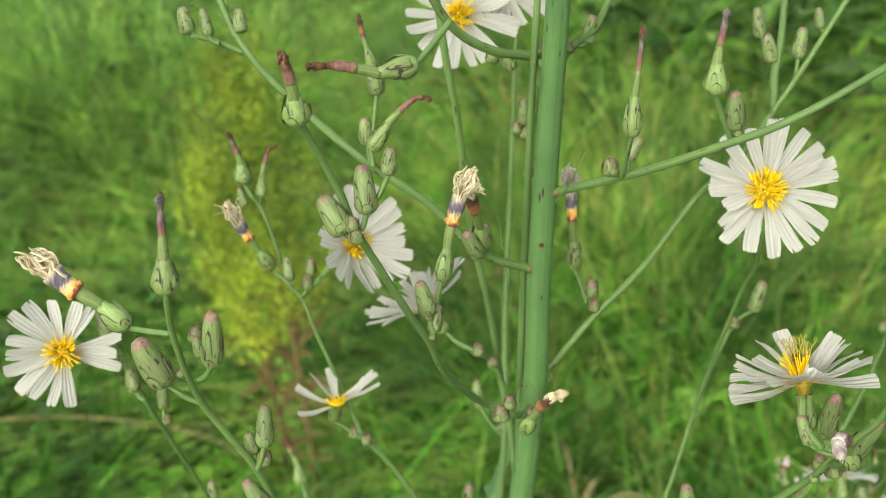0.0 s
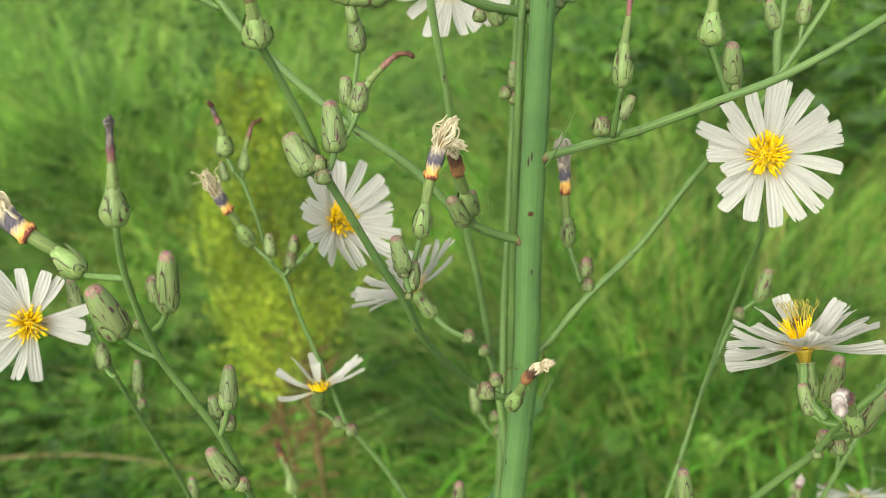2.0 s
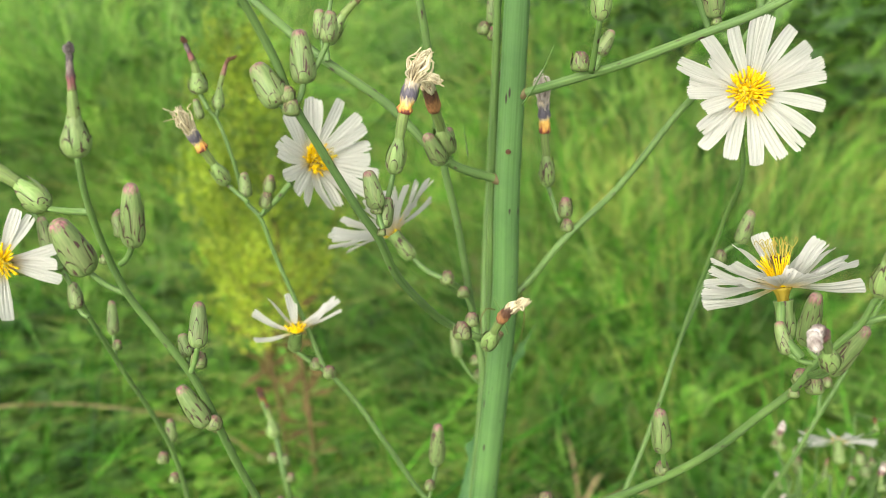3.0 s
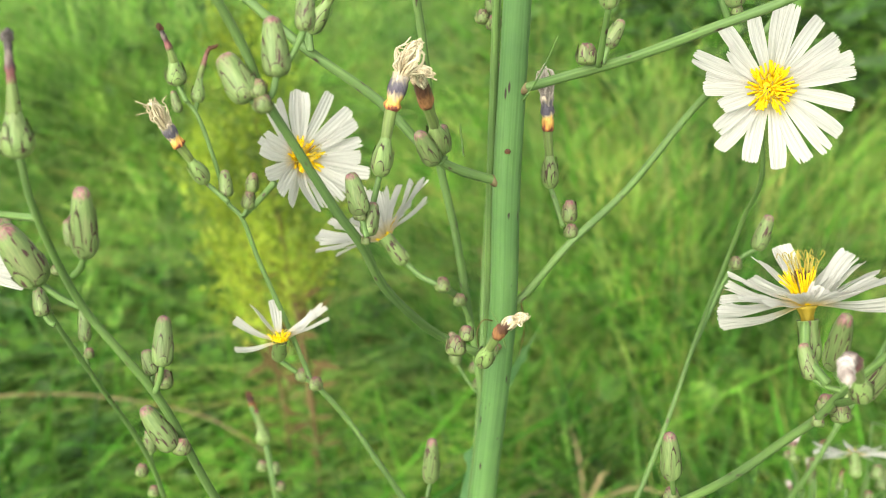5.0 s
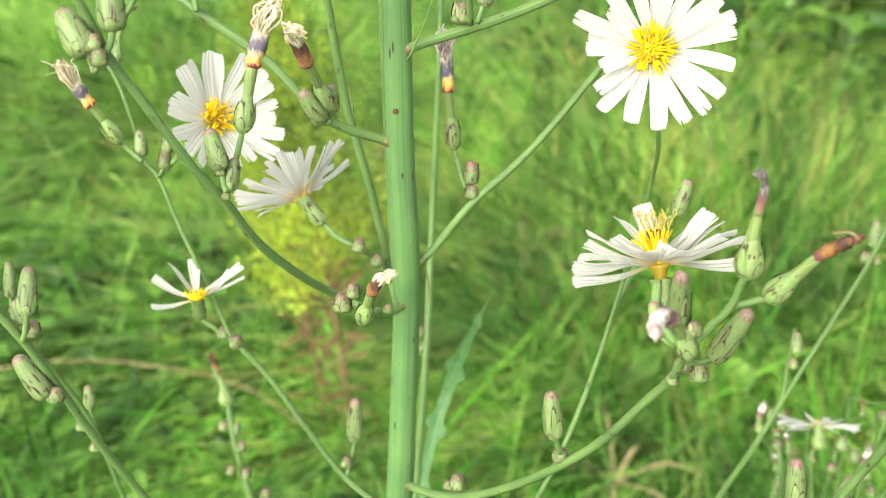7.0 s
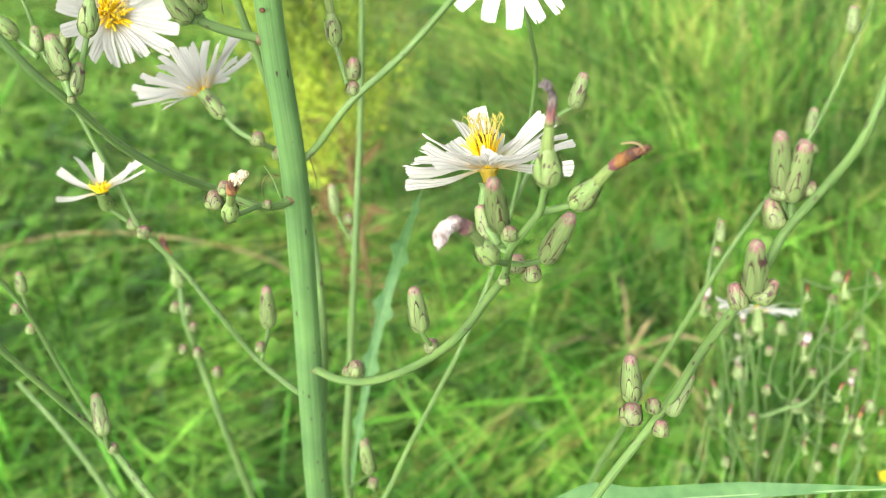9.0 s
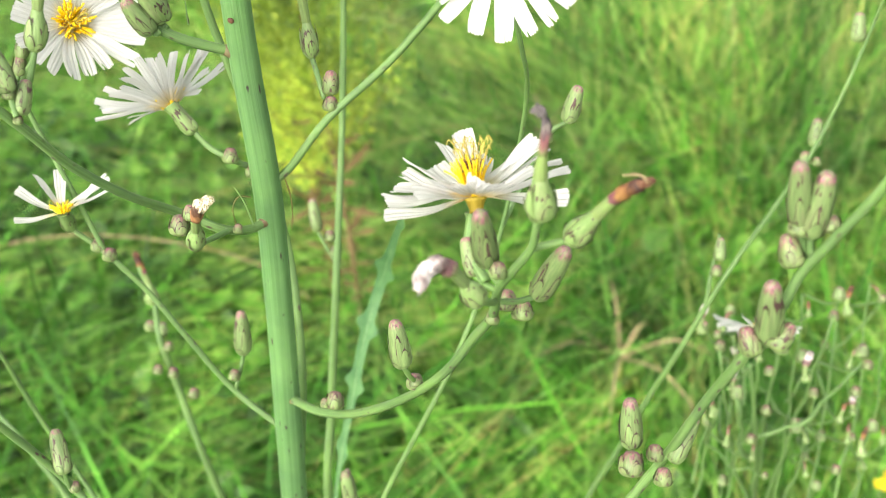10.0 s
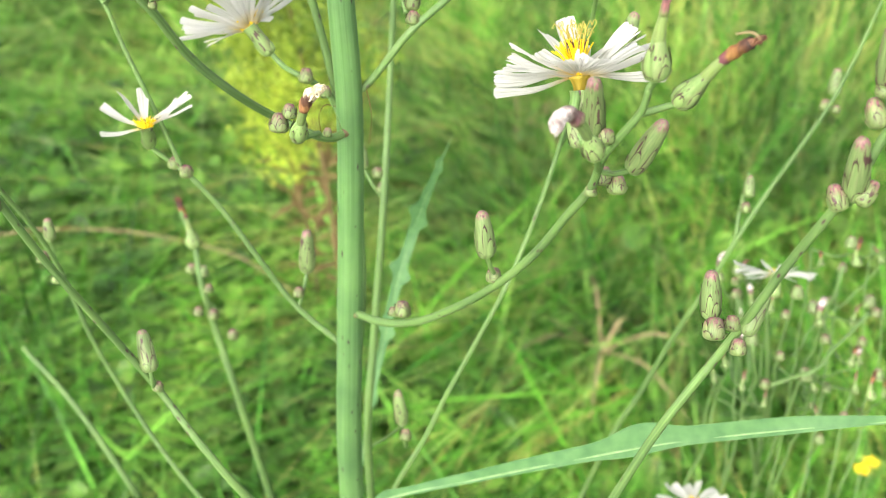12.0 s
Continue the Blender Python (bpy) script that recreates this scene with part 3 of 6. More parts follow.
def flower_head(root, c, n, radius, petals, cup=0.0075, cup_width=0.0042, ex=(1, 0, 0), stamens=56, tall=0.0042, styles=14, wide=0.0027, axis=None, lean=0.9, thread=0.00021, lip=0.0012, disc=0.0017, funnel=0.0):
    """An open head: green cup, white petals as (angle, length, rise), yellow stamens. Angles run from ex, towards up."""
    c, n = np.array(c, float), np.array(n, float)
    n /= np.linalg.norm(n)
    x = np.array(ex, float) - n * (np.array(ex, float) @ n)
    x /= np.linalg.norm(x)
    y = np.cross(n, x)
    back = n if axis is None else np.array(axis, float) / np.linalg.norm(axis)
    m = along(c - back * cup, c + n * lip, cup_width * 1.08)
    ob = put(new("flower_head", CUP_MESH), root, m)
    scales_on(ob, m, CUP_SHAPE)
    for ang, ln, rise in petals:
        a = radians(ang)
        petal(ob, c + n * seeds.uniform(0, 0.0006), math.cos(a) * x + math.sin(a) * y, n, ln * radius, wide * seeds.uniform(0.88, 1.12),
              radians(rise), seeds.uniform(-0.12, 0.12), seeds.uniform(-0.8, 0.8))
    v, f = lathe([(0.0007, disc * 0.6), (0.0010, disc * 0.9), (0.0014, disc * 0.75), (0.0017, disc * 0.3)], 12, 0.08, 9)
    put(new("disc", mesh_from("disc", v, f, POLLEN)), ob, Matrix.Translation(c) @ Vector(n).to_track_quat("Z", "Y").to_matrix().to_4x4())
    if funnel:
        # the narrow yellow feet of the petals, gathered above the cup
        v, f = lathe([(-funnel - 0.0006, disc * 0.62), (-funnel * 0.5, disc * 0.66), (0.0, disc * 0.9), (0.0006, disc * 1.3)], 27, 0.06, 9)
        put(new("petal_feet", mesh_from("petal_feet", v, f, CLAW)), ob, Matrix.Translation(c) @ Vector(n).to_track_quat("Z", "Y").to_matrix().to_4x4())
    threads(ob, "stamen", c + n * 0.0008, n, stamens, tall * 0.68, tall, lean, thread, POLLEN, disc=disc)
    threads(ob, "style", c + n * tall * 0.7, n, styles, tall * 0.45, tall * 0.85, lean * 0.75, 0.00007, STYLE, 0.0011)
    threads(ob, "anther", c + n * tall * 0.78, n, styles // 2, tall * 0.2, tall * 0.3, lean, 0.00011, BROWN, disc=disc)
    return ob


def ring_of(count, rise, seed, spare=(), lengths=(0.80, 1.0)):
    r = random.Random(seed)
    made = []
    for k in range(count):
        a = 360 * k / count + r.uniform(-5, 5)
        if not any(lo <= a % 360 <= hi for lo, hi in spare):
            made.append((a, r.uniform(*lengths), rise + r.uniform(-5, 5)))
    return made


def lobed_leaf(root, points, half, lobes, near_side=1.0, tooth_size=0.6):
    """A long leaf with toothed edges, folded along its pale midrib; near_side: how wide the half turned to the path lies."""
    line = spline(points, 14)
    n = len(line)
    tang = np.gradient(line, axis=0)
    tang /= np.linalg.norm(tang, axis=1)[:, None]
    view = np.array((0.0, -0.75, 0.65))
    side = np.cross(tang, view)
    side /= np.linalg.norm(side, axis=1)[:, None]
    nrm = np.cross(side, tang)
    verts, faces = [], []
    for i in range(n):
        u = i / (n - 1)
        w = half * (0.22 + 0.78 * math.sin(math.pi * min(1, u * 0.95) ** 1.15)) * min(1, (1 - u) * 4 + 0.03)
        for k, q in enumerate((-1, -0.75, -0.4, 0, 0.4, 0.75, 1)):
            tooth = 1 + tooth_size * max(0.0, math.sin((u + 0.02 * (q > 0)) * lobes * 6.28)) ** 5
            reach = w * q * (tooth if abs(q) == 1 else 1) * (near_side if q > 0 else 1)
            verts.append(line[i] + side[i] * reach + nrm[i] * (0.25 * abs(reach) + 0.05 * half * math.sin(u * 33 + 2 * q)))
    for i in range(n - 1):
        for k in range(6):
            a = i * 7 + k
            faces.append((a, a + 1, a + 8, a + 7))
    ob = part("leaf", verts, faces, LEAF, root)
    v, f = sweep(line - nrm * half * 0.02, np.linspace(half * 0.09, half * 0.04, n), 6)
    part("midrib", v, f, RIB, ob)
    return ob


# ---------------------------------------------------------------- meadow
def ground_height(x, y):
    return 0.03 * noise.noise(Vector((x * 0.8, y * 0.8, 0.0))) + 0.012 * noise.noise(Vector((x * 4, y * 4, 3.0)))


axis_pts = sorted({round(s * q, 3) for s in (-1, 1) for q in (*[k * 0.3 for k in range(24)], 9, 13, 20, 35, 70, 150, 400)})
verts = [(x, y, ground_height(x, y)) for y in axis_pts for x in axis_pts]
n = len(axis_pts)
faces = [(j * n + i, j * n + i + 1, (j + 1) * n + i + 1, (j + 1) * n + i) for j in range(n - 1) for i in range(n - 1)]
tagged(new("ground", mesh_from("ground", verts, faces, SOIL)), "dark meadow soil under tall green grass", "ground", kind="structure")


def blades(name, material, count, place, tall, width, lean, label, category, seed, segs=4, droop=0.5):
    """Many grass blades in one mesh: each a tapered, bent strip."""
    r = np.random.RandomState(seed)
    x, y = place(r, count)
    z0 = np.array([ground_height(a, b2) for a, b2 in zip(x, y)])
    h = r.uniform(tall[0], tall[1], count) * (0.8 + 0.4 * np.array([noise.noise(Vector((a * 1.3, b2 * 1.3, 5.0))) + 0.5 for a, b2 in zip(x, y)]))
    a = r.uniform(0, 2 * np.pi, count)
    le = np.abs(r.normal(lean, lean * 0.6, count))
    w = r.uniform(width[0], width[1], count)
    dx, dy = np.cos(a), np.sin(a)
    fa = a + np.pi / 2 + r.normal(0, 0.5, count)
    wx, wy = np.cos(fa), np.sin(fa)
    dr = r.uniform(0, droop, count)
    levels = []
    for k in range(segs + 1):
        u = k / segs
        out_r = h * le * (u**1.7) * (1 + 0.6 * dr * u)
        up = h * (u - dr * 0.55 * u**3)
        cx, cy, cz = x + dx * out_r, y + dy * out_r, z0 - 0.01 + up
        ww = w * 0.5 * (1 - u**2.2 * 0.94)
        levels.append(np.stack([np.stack([cx - wx * ww, cy - wy * ww, cz], -1), np.stack([cx + wx * ww, cy + wy * ww, cz], -1)], 1))
    v = np.stack(levels, 1).reshape(-1, 3)
    per = 2 * (segs + 1)
    quad = np.array([[2 * k, 2 * k + 1, 2 * k + 3, 2 * k + 2] for k in range(segs)])
    f = (np.arange(count)[:, None, None] * per + quad[None]).reshape(-1)
    me = bpy.data.meshes.new(name)
    me.vertices.add(len(v))
    me.vertices.foreach_set("co", v.ravel())
    me.loops.add(len(f))
    me.loops.foreach_set("vertex_index", f)
    me.polygons.add(len(f) // 4)
    me.polygons.foreach_set("loop_start", np.arange(0, len(f), 4))
    me.polygons.foreach_set("use_smooth", np.ones(len(f) // 4, bool))
    me.materials.append(material)
    me.update(calc_edges=True)
    return tagged(new(name, me), label, category, kind="stuff")


def wedge(y0, y1, spread, power=1.0):
    """Places in the widening strip of meadow ahead, denser near y0 as power grows."""
    def place(r, count):
        y = y0 + (y1 - y0) * r.rand(count) ** power
        return (r.rand(count) * 2 - 1) * (0.55 + spread * y) + 0.04 * y, y
    return place


def spots(*discs):
    """Places gathered in round patches (x, y, radius, weight)."""
    def place(r, count):
        w = np.array([d[3] for d in discs], float)
        pick = r.choice(len(discs), count, p=w / w.sum())
        d = np.array(discs)[pick]
        a, q = r.uniform(0, 6.28, count), np.sqrt(r.rand(count))
        return d[:, 0] + d[:, 2] * q * np.cos(a), d[:, 1] + d[:, 2] * q * np.sin(a)
    return place


# where low herbs crowd the grass out (x, y, radius)
HERB_BEDS = [(-0.42, 1.00, 0.26), (-0.68, 1.30, 0.30), (-0.30, 1.28, 0.20), (-0.16, 0.98, 0.15), (-0.55, 1.60, 0.22)]

GAPS = [(0.07, 0.94, 0.16), (-0.06, 0.90, 0.12), (0.22, 1.0, 0.10)]  # thin growth


def clumped(place, scale, keep, shift=0.0):
    """The same places gathered into tufts with bare gaps between."""
    def chosen(r, count):
        x, y = place(r, count * 5)
        bare = np.zeros(len(x), bool)
        for hx, hy, hr in HERB_BEDS + GAPS:
            bare |= (x - hx) ** 2 + (y - hy) ** 2 < hr * hr
        keep_it = ~bare | (r.rand(len(x)) < 0.15)
        x, y = x[keep_it], y[keep_it]
        lump = np.array([noise.noise(Vector((a * scale, b2 * scale, 9.0 + shift))) for a, b2 in zip(x, y)])
        order = np.argsort(-(lump + r.normal(0, keep, len(x))))[:count]
        return x[order], y[order]
    return chosen


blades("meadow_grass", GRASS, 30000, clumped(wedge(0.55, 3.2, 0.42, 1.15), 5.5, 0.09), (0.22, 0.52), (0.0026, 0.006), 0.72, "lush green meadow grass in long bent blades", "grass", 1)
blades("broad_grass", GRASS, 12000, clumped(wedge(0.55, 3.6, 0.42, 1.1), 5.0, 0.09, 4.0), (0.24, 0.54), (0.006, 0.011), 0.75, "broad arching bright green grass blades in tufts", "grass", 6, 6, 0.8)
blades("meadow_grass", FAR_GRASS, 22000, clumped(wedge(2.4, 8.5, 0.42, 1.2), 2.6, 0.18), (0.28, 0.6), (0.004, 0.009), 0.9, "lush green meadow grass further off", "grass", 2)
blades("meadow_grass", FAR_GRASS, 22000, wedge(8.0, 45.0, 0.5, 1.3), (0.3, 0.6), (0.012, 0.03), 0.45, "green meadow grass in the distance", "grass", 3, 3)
# low filler whose dark colour carries the shade of the gaps
blades("short_grass", UNDER, 14000, clumped(wedge(0.5, 3.4, 0.42, 1.1), 3.2, 0.2, 0.0), (0.06, 0.20), (0.003, 0.007), 0.9, "short dense undergrowth of grass, its green darkened for shade", "grass", 4, 3)
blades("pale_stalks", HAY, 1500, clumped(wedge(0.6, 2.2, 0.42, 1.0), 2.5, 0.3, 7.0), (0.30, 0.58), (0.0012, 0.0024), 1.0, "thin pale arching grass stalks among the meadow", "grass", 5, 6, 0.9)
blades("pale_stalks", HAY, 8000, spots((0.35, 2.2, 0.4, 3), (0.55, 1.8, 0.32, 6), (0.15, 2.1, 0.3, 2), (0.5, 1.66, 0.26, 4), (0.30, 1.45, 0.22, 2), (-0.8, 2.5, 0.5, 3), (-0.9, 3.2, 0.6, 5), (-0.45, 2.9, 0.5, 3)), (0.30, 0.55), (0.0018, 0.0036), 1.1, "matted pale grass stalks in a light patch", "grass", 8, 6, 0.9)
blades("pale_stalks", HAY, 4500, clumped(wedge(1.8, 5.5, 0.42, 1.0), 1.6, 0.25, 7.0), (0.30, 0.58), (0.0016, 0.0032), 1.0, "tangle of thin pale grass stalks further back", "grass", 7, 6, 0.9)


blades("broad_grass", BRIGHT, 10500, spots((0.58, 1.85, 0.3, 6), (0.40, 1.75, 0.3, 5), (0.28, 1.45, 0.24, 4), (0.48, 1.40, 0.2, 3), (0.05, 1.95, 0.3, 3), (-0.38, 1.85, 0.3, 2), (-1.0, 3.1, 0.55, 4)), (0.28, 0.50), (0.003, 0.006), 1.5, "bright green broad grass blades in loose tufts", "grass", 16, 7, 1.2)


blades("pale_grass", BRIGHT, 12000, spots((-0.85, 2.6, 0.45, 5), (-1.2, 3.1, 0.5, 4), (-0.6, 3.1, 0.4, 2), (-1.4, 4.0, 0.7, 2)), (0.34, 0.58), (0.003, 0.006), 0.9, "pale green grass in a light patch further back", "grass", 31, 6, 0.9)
blades("arching_grass", BRIGHT, 1500, clumped(wedge(1.2, 2.5, 0.42, 1.0), 3.0, 0.3, 2.0), (0.34, 0.56), (0.0025, 0.004), 1.1, "long thin pale green arching grass blades", "grass", 18, 8, 1.1)
blades("lance_grass", GRASS, 700, clumped(wedge(0.95, 2.0, 0.42, 1.0), 4.0, 0.3, 6.0), (0.28, 0.46), (0.010, 0.018), 0.3, "wide lance-shaped green grass leaves", "grass", 19, 6, 0.3)


def around(r, count):
    """The meadow beside and behind the walk."""
    a, q = r.uniform(0, 6.28, count * 2), 0.75 + 3.6 * r.rand(count * 2) ** 0.7
    x, y = q * np.cos(a), q * np.sin(a) + 0.1
    out_of_view = np.abs(x) > 0.55 + 0.42 * y
    return x[out_of_view][:count], y[out_of_view][:count]


beside = around(np.random.RandomState(30), 16000)
blades("meadow_grass", GRASS, len(beside[0]), lambda r, count: beside, (0.2, 0.45), (0.004, 0.009), 0.7, "lush green meadow grass beside the path", "grass", 17, 3)


def herb_carpet(name, count, place, size, tall, label, seed, slim=1.0, material=None):
    """Low herbs: many small pointed oval leaves, each folded and tilted its own way."""
    r = np.random.RandomState(seed)
    x, y = place(r, count)
    verts, faces = [], []
    outline = [(0.0, 0.0), (0.22, 0.31 * slim), (0.5, 0.39 * slim), (0.8, 0.25 * slim), (1.0, 0.0)]
    for k in range(count):
        L = r.uniform(*size)
        c = Vector((x[k], y[k], ground_height(x[k], y[k]) + r.uniform(*tall)))
        m = Matrix.Translation(c) @ Euler((r.normal(0, 0.35), r.normal(-0.1, 0.35), r.uniform(0, 6.28))).to_matrix().to_4x4()
        b2 = len(verts)
        for u, w in outline:
            sag = -0.25 * L * u * u
            verts.append(m @ Vector((u * L, 0, sag)))
            if 0 < u < 1:
                verts.append(m @ Vector((u * L, w * L, sag + 0.10 * L)))
                verts.append(m @ Vector((u * L, -w * L, sag + 0.10 * L)))
        # order: base, then (mid, left, right) three times, then tip
        mids, lefts, rights = [0, 1, 4, 7, 10], [2, 5, 8], [3, 6, 9]
        faces += [(b2, b2 + 1, b2 + 2), (b2, b2 + 3, b2 + 1), (b2 + 7, b2 + 10, b2 + 8), (b2 + 7, b2 + 9, b2 + 10)]
        for i in range(2):
            faces += [(b2 + mids[i + 1], b2 + mids[i + 2], b2 + lefts[i + 1], b2 + lefts[i]), (b2 + mids[i + 1], b2 + rights[i], b2 + rights[i + 1], b2 + mids[i + 2])]
    return tagged(new(name, mesh_from(name, verts, faces, material or HERB)), label, "herbs", kind="stuff")


herb_carpet("clover_patch", 3000, spots(*[(hx, hy, hr * 1.1, hr * hr) for hx, hy, hr in HERB_BEDS]), (0.02, 0.046), (0.12, 0.37), "low round-leaved green herbs crowding among the grass", 21)
herb_carpet("pale_herbs", 900, spots((-0.72, 3.2, 0.45, 2), (-0.95, 3.9, 0.5, 1), (0.25, 3.6, 0.5, 1)), (0.02, 0.045), (0.25, 0.5), "pale small-leaved herbs further back in the meadow", 22)
herb_carpet("meadow_herbs", 1500, wedge(0.7, 4.2, 0.42), (0.02, 0.05), (0.10, 0.36), "scattered broad-leaved herbs in the meadow", 23)
herb_carpet("lance_herbs", 700, spots((0.5, 1.35, 0.3, 2), (0.75, 1.7, 0.35, 2)), (0.025, 0.055), (0.12, 0.36), "light green lance-leaved herbs among the grass", 24)


herb_carpet("dark_herbs", 850, spots((0.9, 2.7, 0.4, 3), (1.25, 3.2, 0.5, 2), (0.75, 3.1, 0.4, 2), (0.35, 3.0, 0.35, 1)), (0.06, 0.12), (0.22, 0.50), "dark broad-leaved herbs further back in the meadow", 28, 0.6)
herb_carpet("dark_herbs", 900, spots((0.45, 1.0, 0.3, 2), (0.15, 0.98, 0.25, 2), (-0.1, 0.95, 0.2, 2)), (0.03, 0.065), (0.14, 0.36), "dark low leafy herbs among the near grass", 27, 0.7)
herb_carpet("lance_herbs", 2000, clumped(wedge(0.75, 2.6, 0.42), 4.5, 0.10, 11.0), (0.06, 0.13), (0.10, 0.34), "long lance-leaved green herbs in tufts among the grass", 25, 0.36)
herb_carpet("lance_herbs", 700, clumped(wedge(2.4, 4.4, 0.42), 3.0, 0.10, 15.0), (0.07, 0.15), (0.15, 0.42), "dark lance-leaved herbs in tufts further back", 26, 0.42)


def broad_weed(base, tall, leaves, size, seed, label):
    """A single weed with large pointed leaves on a thin stem."""
    r = random.Random(seed)
    root = thing("broadleaf_weed", base, label, "weed", "broad-leaved weeds")
    b2 = np.array(base)
    top = b2 + np.array((r.uniform(-0.03, 0.03), r.uniform(-0.05, 0.02), tall))
    v, f = sweep(spline([b2 - (0, 0, 0.02), (b2 + top) / 2 + (0.01, 0, 0), top], 6), np.linspace(0.003, 0.0015, 13), 7)
    part("stem", v, f, FAR_TWIG, root)
    for k in range(leaves):
        u = 0.35 + 0.65 * (k + 1) / leaves
        p = b2 + (top - b2) * u
        L = size * r.uniform(0.7, 1.15)
        m = Matrix.Translation(p) @ Euler((r.uniform(-0.3, 0.3), r.uniform(-0.75, -0.1), k * 2.4 + r.uniform(-0.4, 0.4))).to_matrix().to_4x4()
        verts, faces = [], []
        for j in range(9):
            s = j / 8
            w = 0.33 * L * math.sin(math.pi * s**0.75) * (1 - 0.25 * s)
            for q in (-1, -0.5, 0, 0.5, 1):
                verts.append(m @ Vector((0.02 + s * L, q * w, -0.35 * L * s * s + 0.12 * abs(q) * w + 0.006 * math.sin(9 * s + 3 * q))))
        for j in range(8):
            for i in range(4):
                a = j * 5 + i
                faces.append((a, a + 1, a + 6, a + 5))
        part("leaf", verts, faces, HERB, root)
    return root


broad_weed((1.12, 3.05, 0.0), 0.62, 9, 0.17, 1, "tall weed with broad pointed bright green leaves")
broad_weed((1.35, 2.75, 0.0), 0.5, 8, 0.15, 2, "tall weed with broad pointed bright green leaves")
broad_weed((1.45, 3.5, 0.0), 0.7, 9, 0.18, 6, "tall weed with broad pointed bright green leaves")
for k, (x, y) in enumerate(((1.05, 3.35), (1.22, 3.25), (1.3, 3.0), (1.5, 3.15), (1.2, 2.85), (1.6, 3.7), (1.28, 3.6), (1.42, 2.95), (1.02, 3.75), (1.75, 3.4), (0.82, 2.62), (0.95, 2.45), (0.72, 2.8), (1.0, 2.75))):
    broad_weed((x, y, 0.0), 0.42 + 0.05 * (k % 4), 9, 0.15, 20 + k, "tall weed with broad pointed bright green leaves")
broad_weed((0.09, 1.34, 0.0), 0.30, 6, 0.10, 3, "low weed with lance-shaped green leaves in grass")
broad_weed((0.17, 1.38, 0.0), 0.30, 5, 0.10, 4, "low weed with lance-shaped green leaves in grass")
broad_weed((0.42, 1.36, 0.0), 0.32, 6, 0.11, 5, "low weed with lance-shaped green leaves in grass")
broad_weed((0.52, 1.42, 0.0), 0.34, 6, 0.10, 7, "low weed with lance-shaped green leaves in grass")
broad_weed((-0.25, 1.2, 0.0), 0.32, 6, 0.07, 9, "low bright green weed beside the feathery herb")


def feathery_herb(base, tall, seed):
    """A slender yellow-green herb: reddish stalk, many rising side shoots, clouds of tiny florets."""
    r = random.Random(seed)
    root = thing("feathery_herb", base, "slender yellow-green herb with clouds of tiny florets", "herb")
    b2 = np.array(base)
    top = b2 + np.array((-0.055, -0.02, tall))
    line = spline([b2 - (0, 0, 0.02), b2 + (0.012, 0, tall * 0.4), b2 + (-0.02, 0, tall * 0.75), top], 8)
    v, f = sweep(line, np.linspace(0.005, 0.001, len(line)), 7)
    part("stalk", v, f, REDDISH, root)
    fl_v, fl_f = [], []
    for k in range(64):
        u = 0.55 + 0.44 * k / 64
        p = line[int(u * (len(line) - 1))]
        a = k * 2.4
        reach = (0.078 * ((1 - u) / 0.45) ** 0.5 + 0.012) * r.uniform(0.6, 1.2)
        q = p + np.array((math.cos(a) * reach, math.sin(a) * reach, reach * r.uniform(0.9, 1.7)))
        mid = (p + q) / 2 + np.array((math.cos(a), math.sin(a), -0.4)) * reach * 0.15
        shoot = spline([p, mid, q], 5)
        v, f = sweep(shoot, np.linspace(0.0011, 0.0005, len(shoot)), 5)
        part("shoot", v, f, FAR_TWIG if u > 0.62 else SERE, root)
        for i in range(int(150 * (0.7 + (1 - u)))):
            s = r.uniform(0.15, 1.0)
            c = shoot[min(len(shoot) - 1, int(s * len(shoot)))] + np.array([r.gauss(0, 0.006 + 0.010 * (1 - u)), r.gauss(0, 0.006 + 0.010 * (1 - u)), r.gauss(0, 0.012)])
            L = r.uniform(0.0016, 0.0038)
            m = Euler((r.uniform(0, 6), r.uniform(0, 6), r.uniform(0, 6))).to_matrix()
            n0 = len(fl_v)
            fl_v += [tuple(Vector(c) + m @ Vector(w)) for w in ((-L, 0, 0), (0, -L * 0.6, L * 0.3), (L, 0, 0), (0, L * 0.6, L * 0.3))]
            fl_f.append((n0, n0 + 1, n0 + 2, n0 + 3))
    for k in range(26):
        p = line[int((0.34 + 0.26 * k / 26) * (len(line) - 1))]
        a, L = k * 2.4, r.uniform(0.03, 0.06)
        d = np.array((math.cos(a), math.sin(a), r.uniform(-0.2, 0.7))) * L
        e = np.array((-math.sin(a), math.cos(a), 0.2)) * L * 0.14
        part("withered_leaf", [p, p + d * 0.5 + e, p + d, p + d * 0.5 - e, p + d * 0.5 + (0, 0, 0.004)], [(0, 3, 4), (3, 2, 4), (2, 1, 4), (1, 0, 4)], SERE, root)
    tagged(part("floret_spray", fl_v, fl_f, SPRAY, root, "tiny yellow-green florets"), kind="stuff")
    return root


feathery_herb((-0.185, 1.22, 0.0), 0.96, 5)
feathery_herb((-0.235, 1.30, 0.0), 0.80, 6)


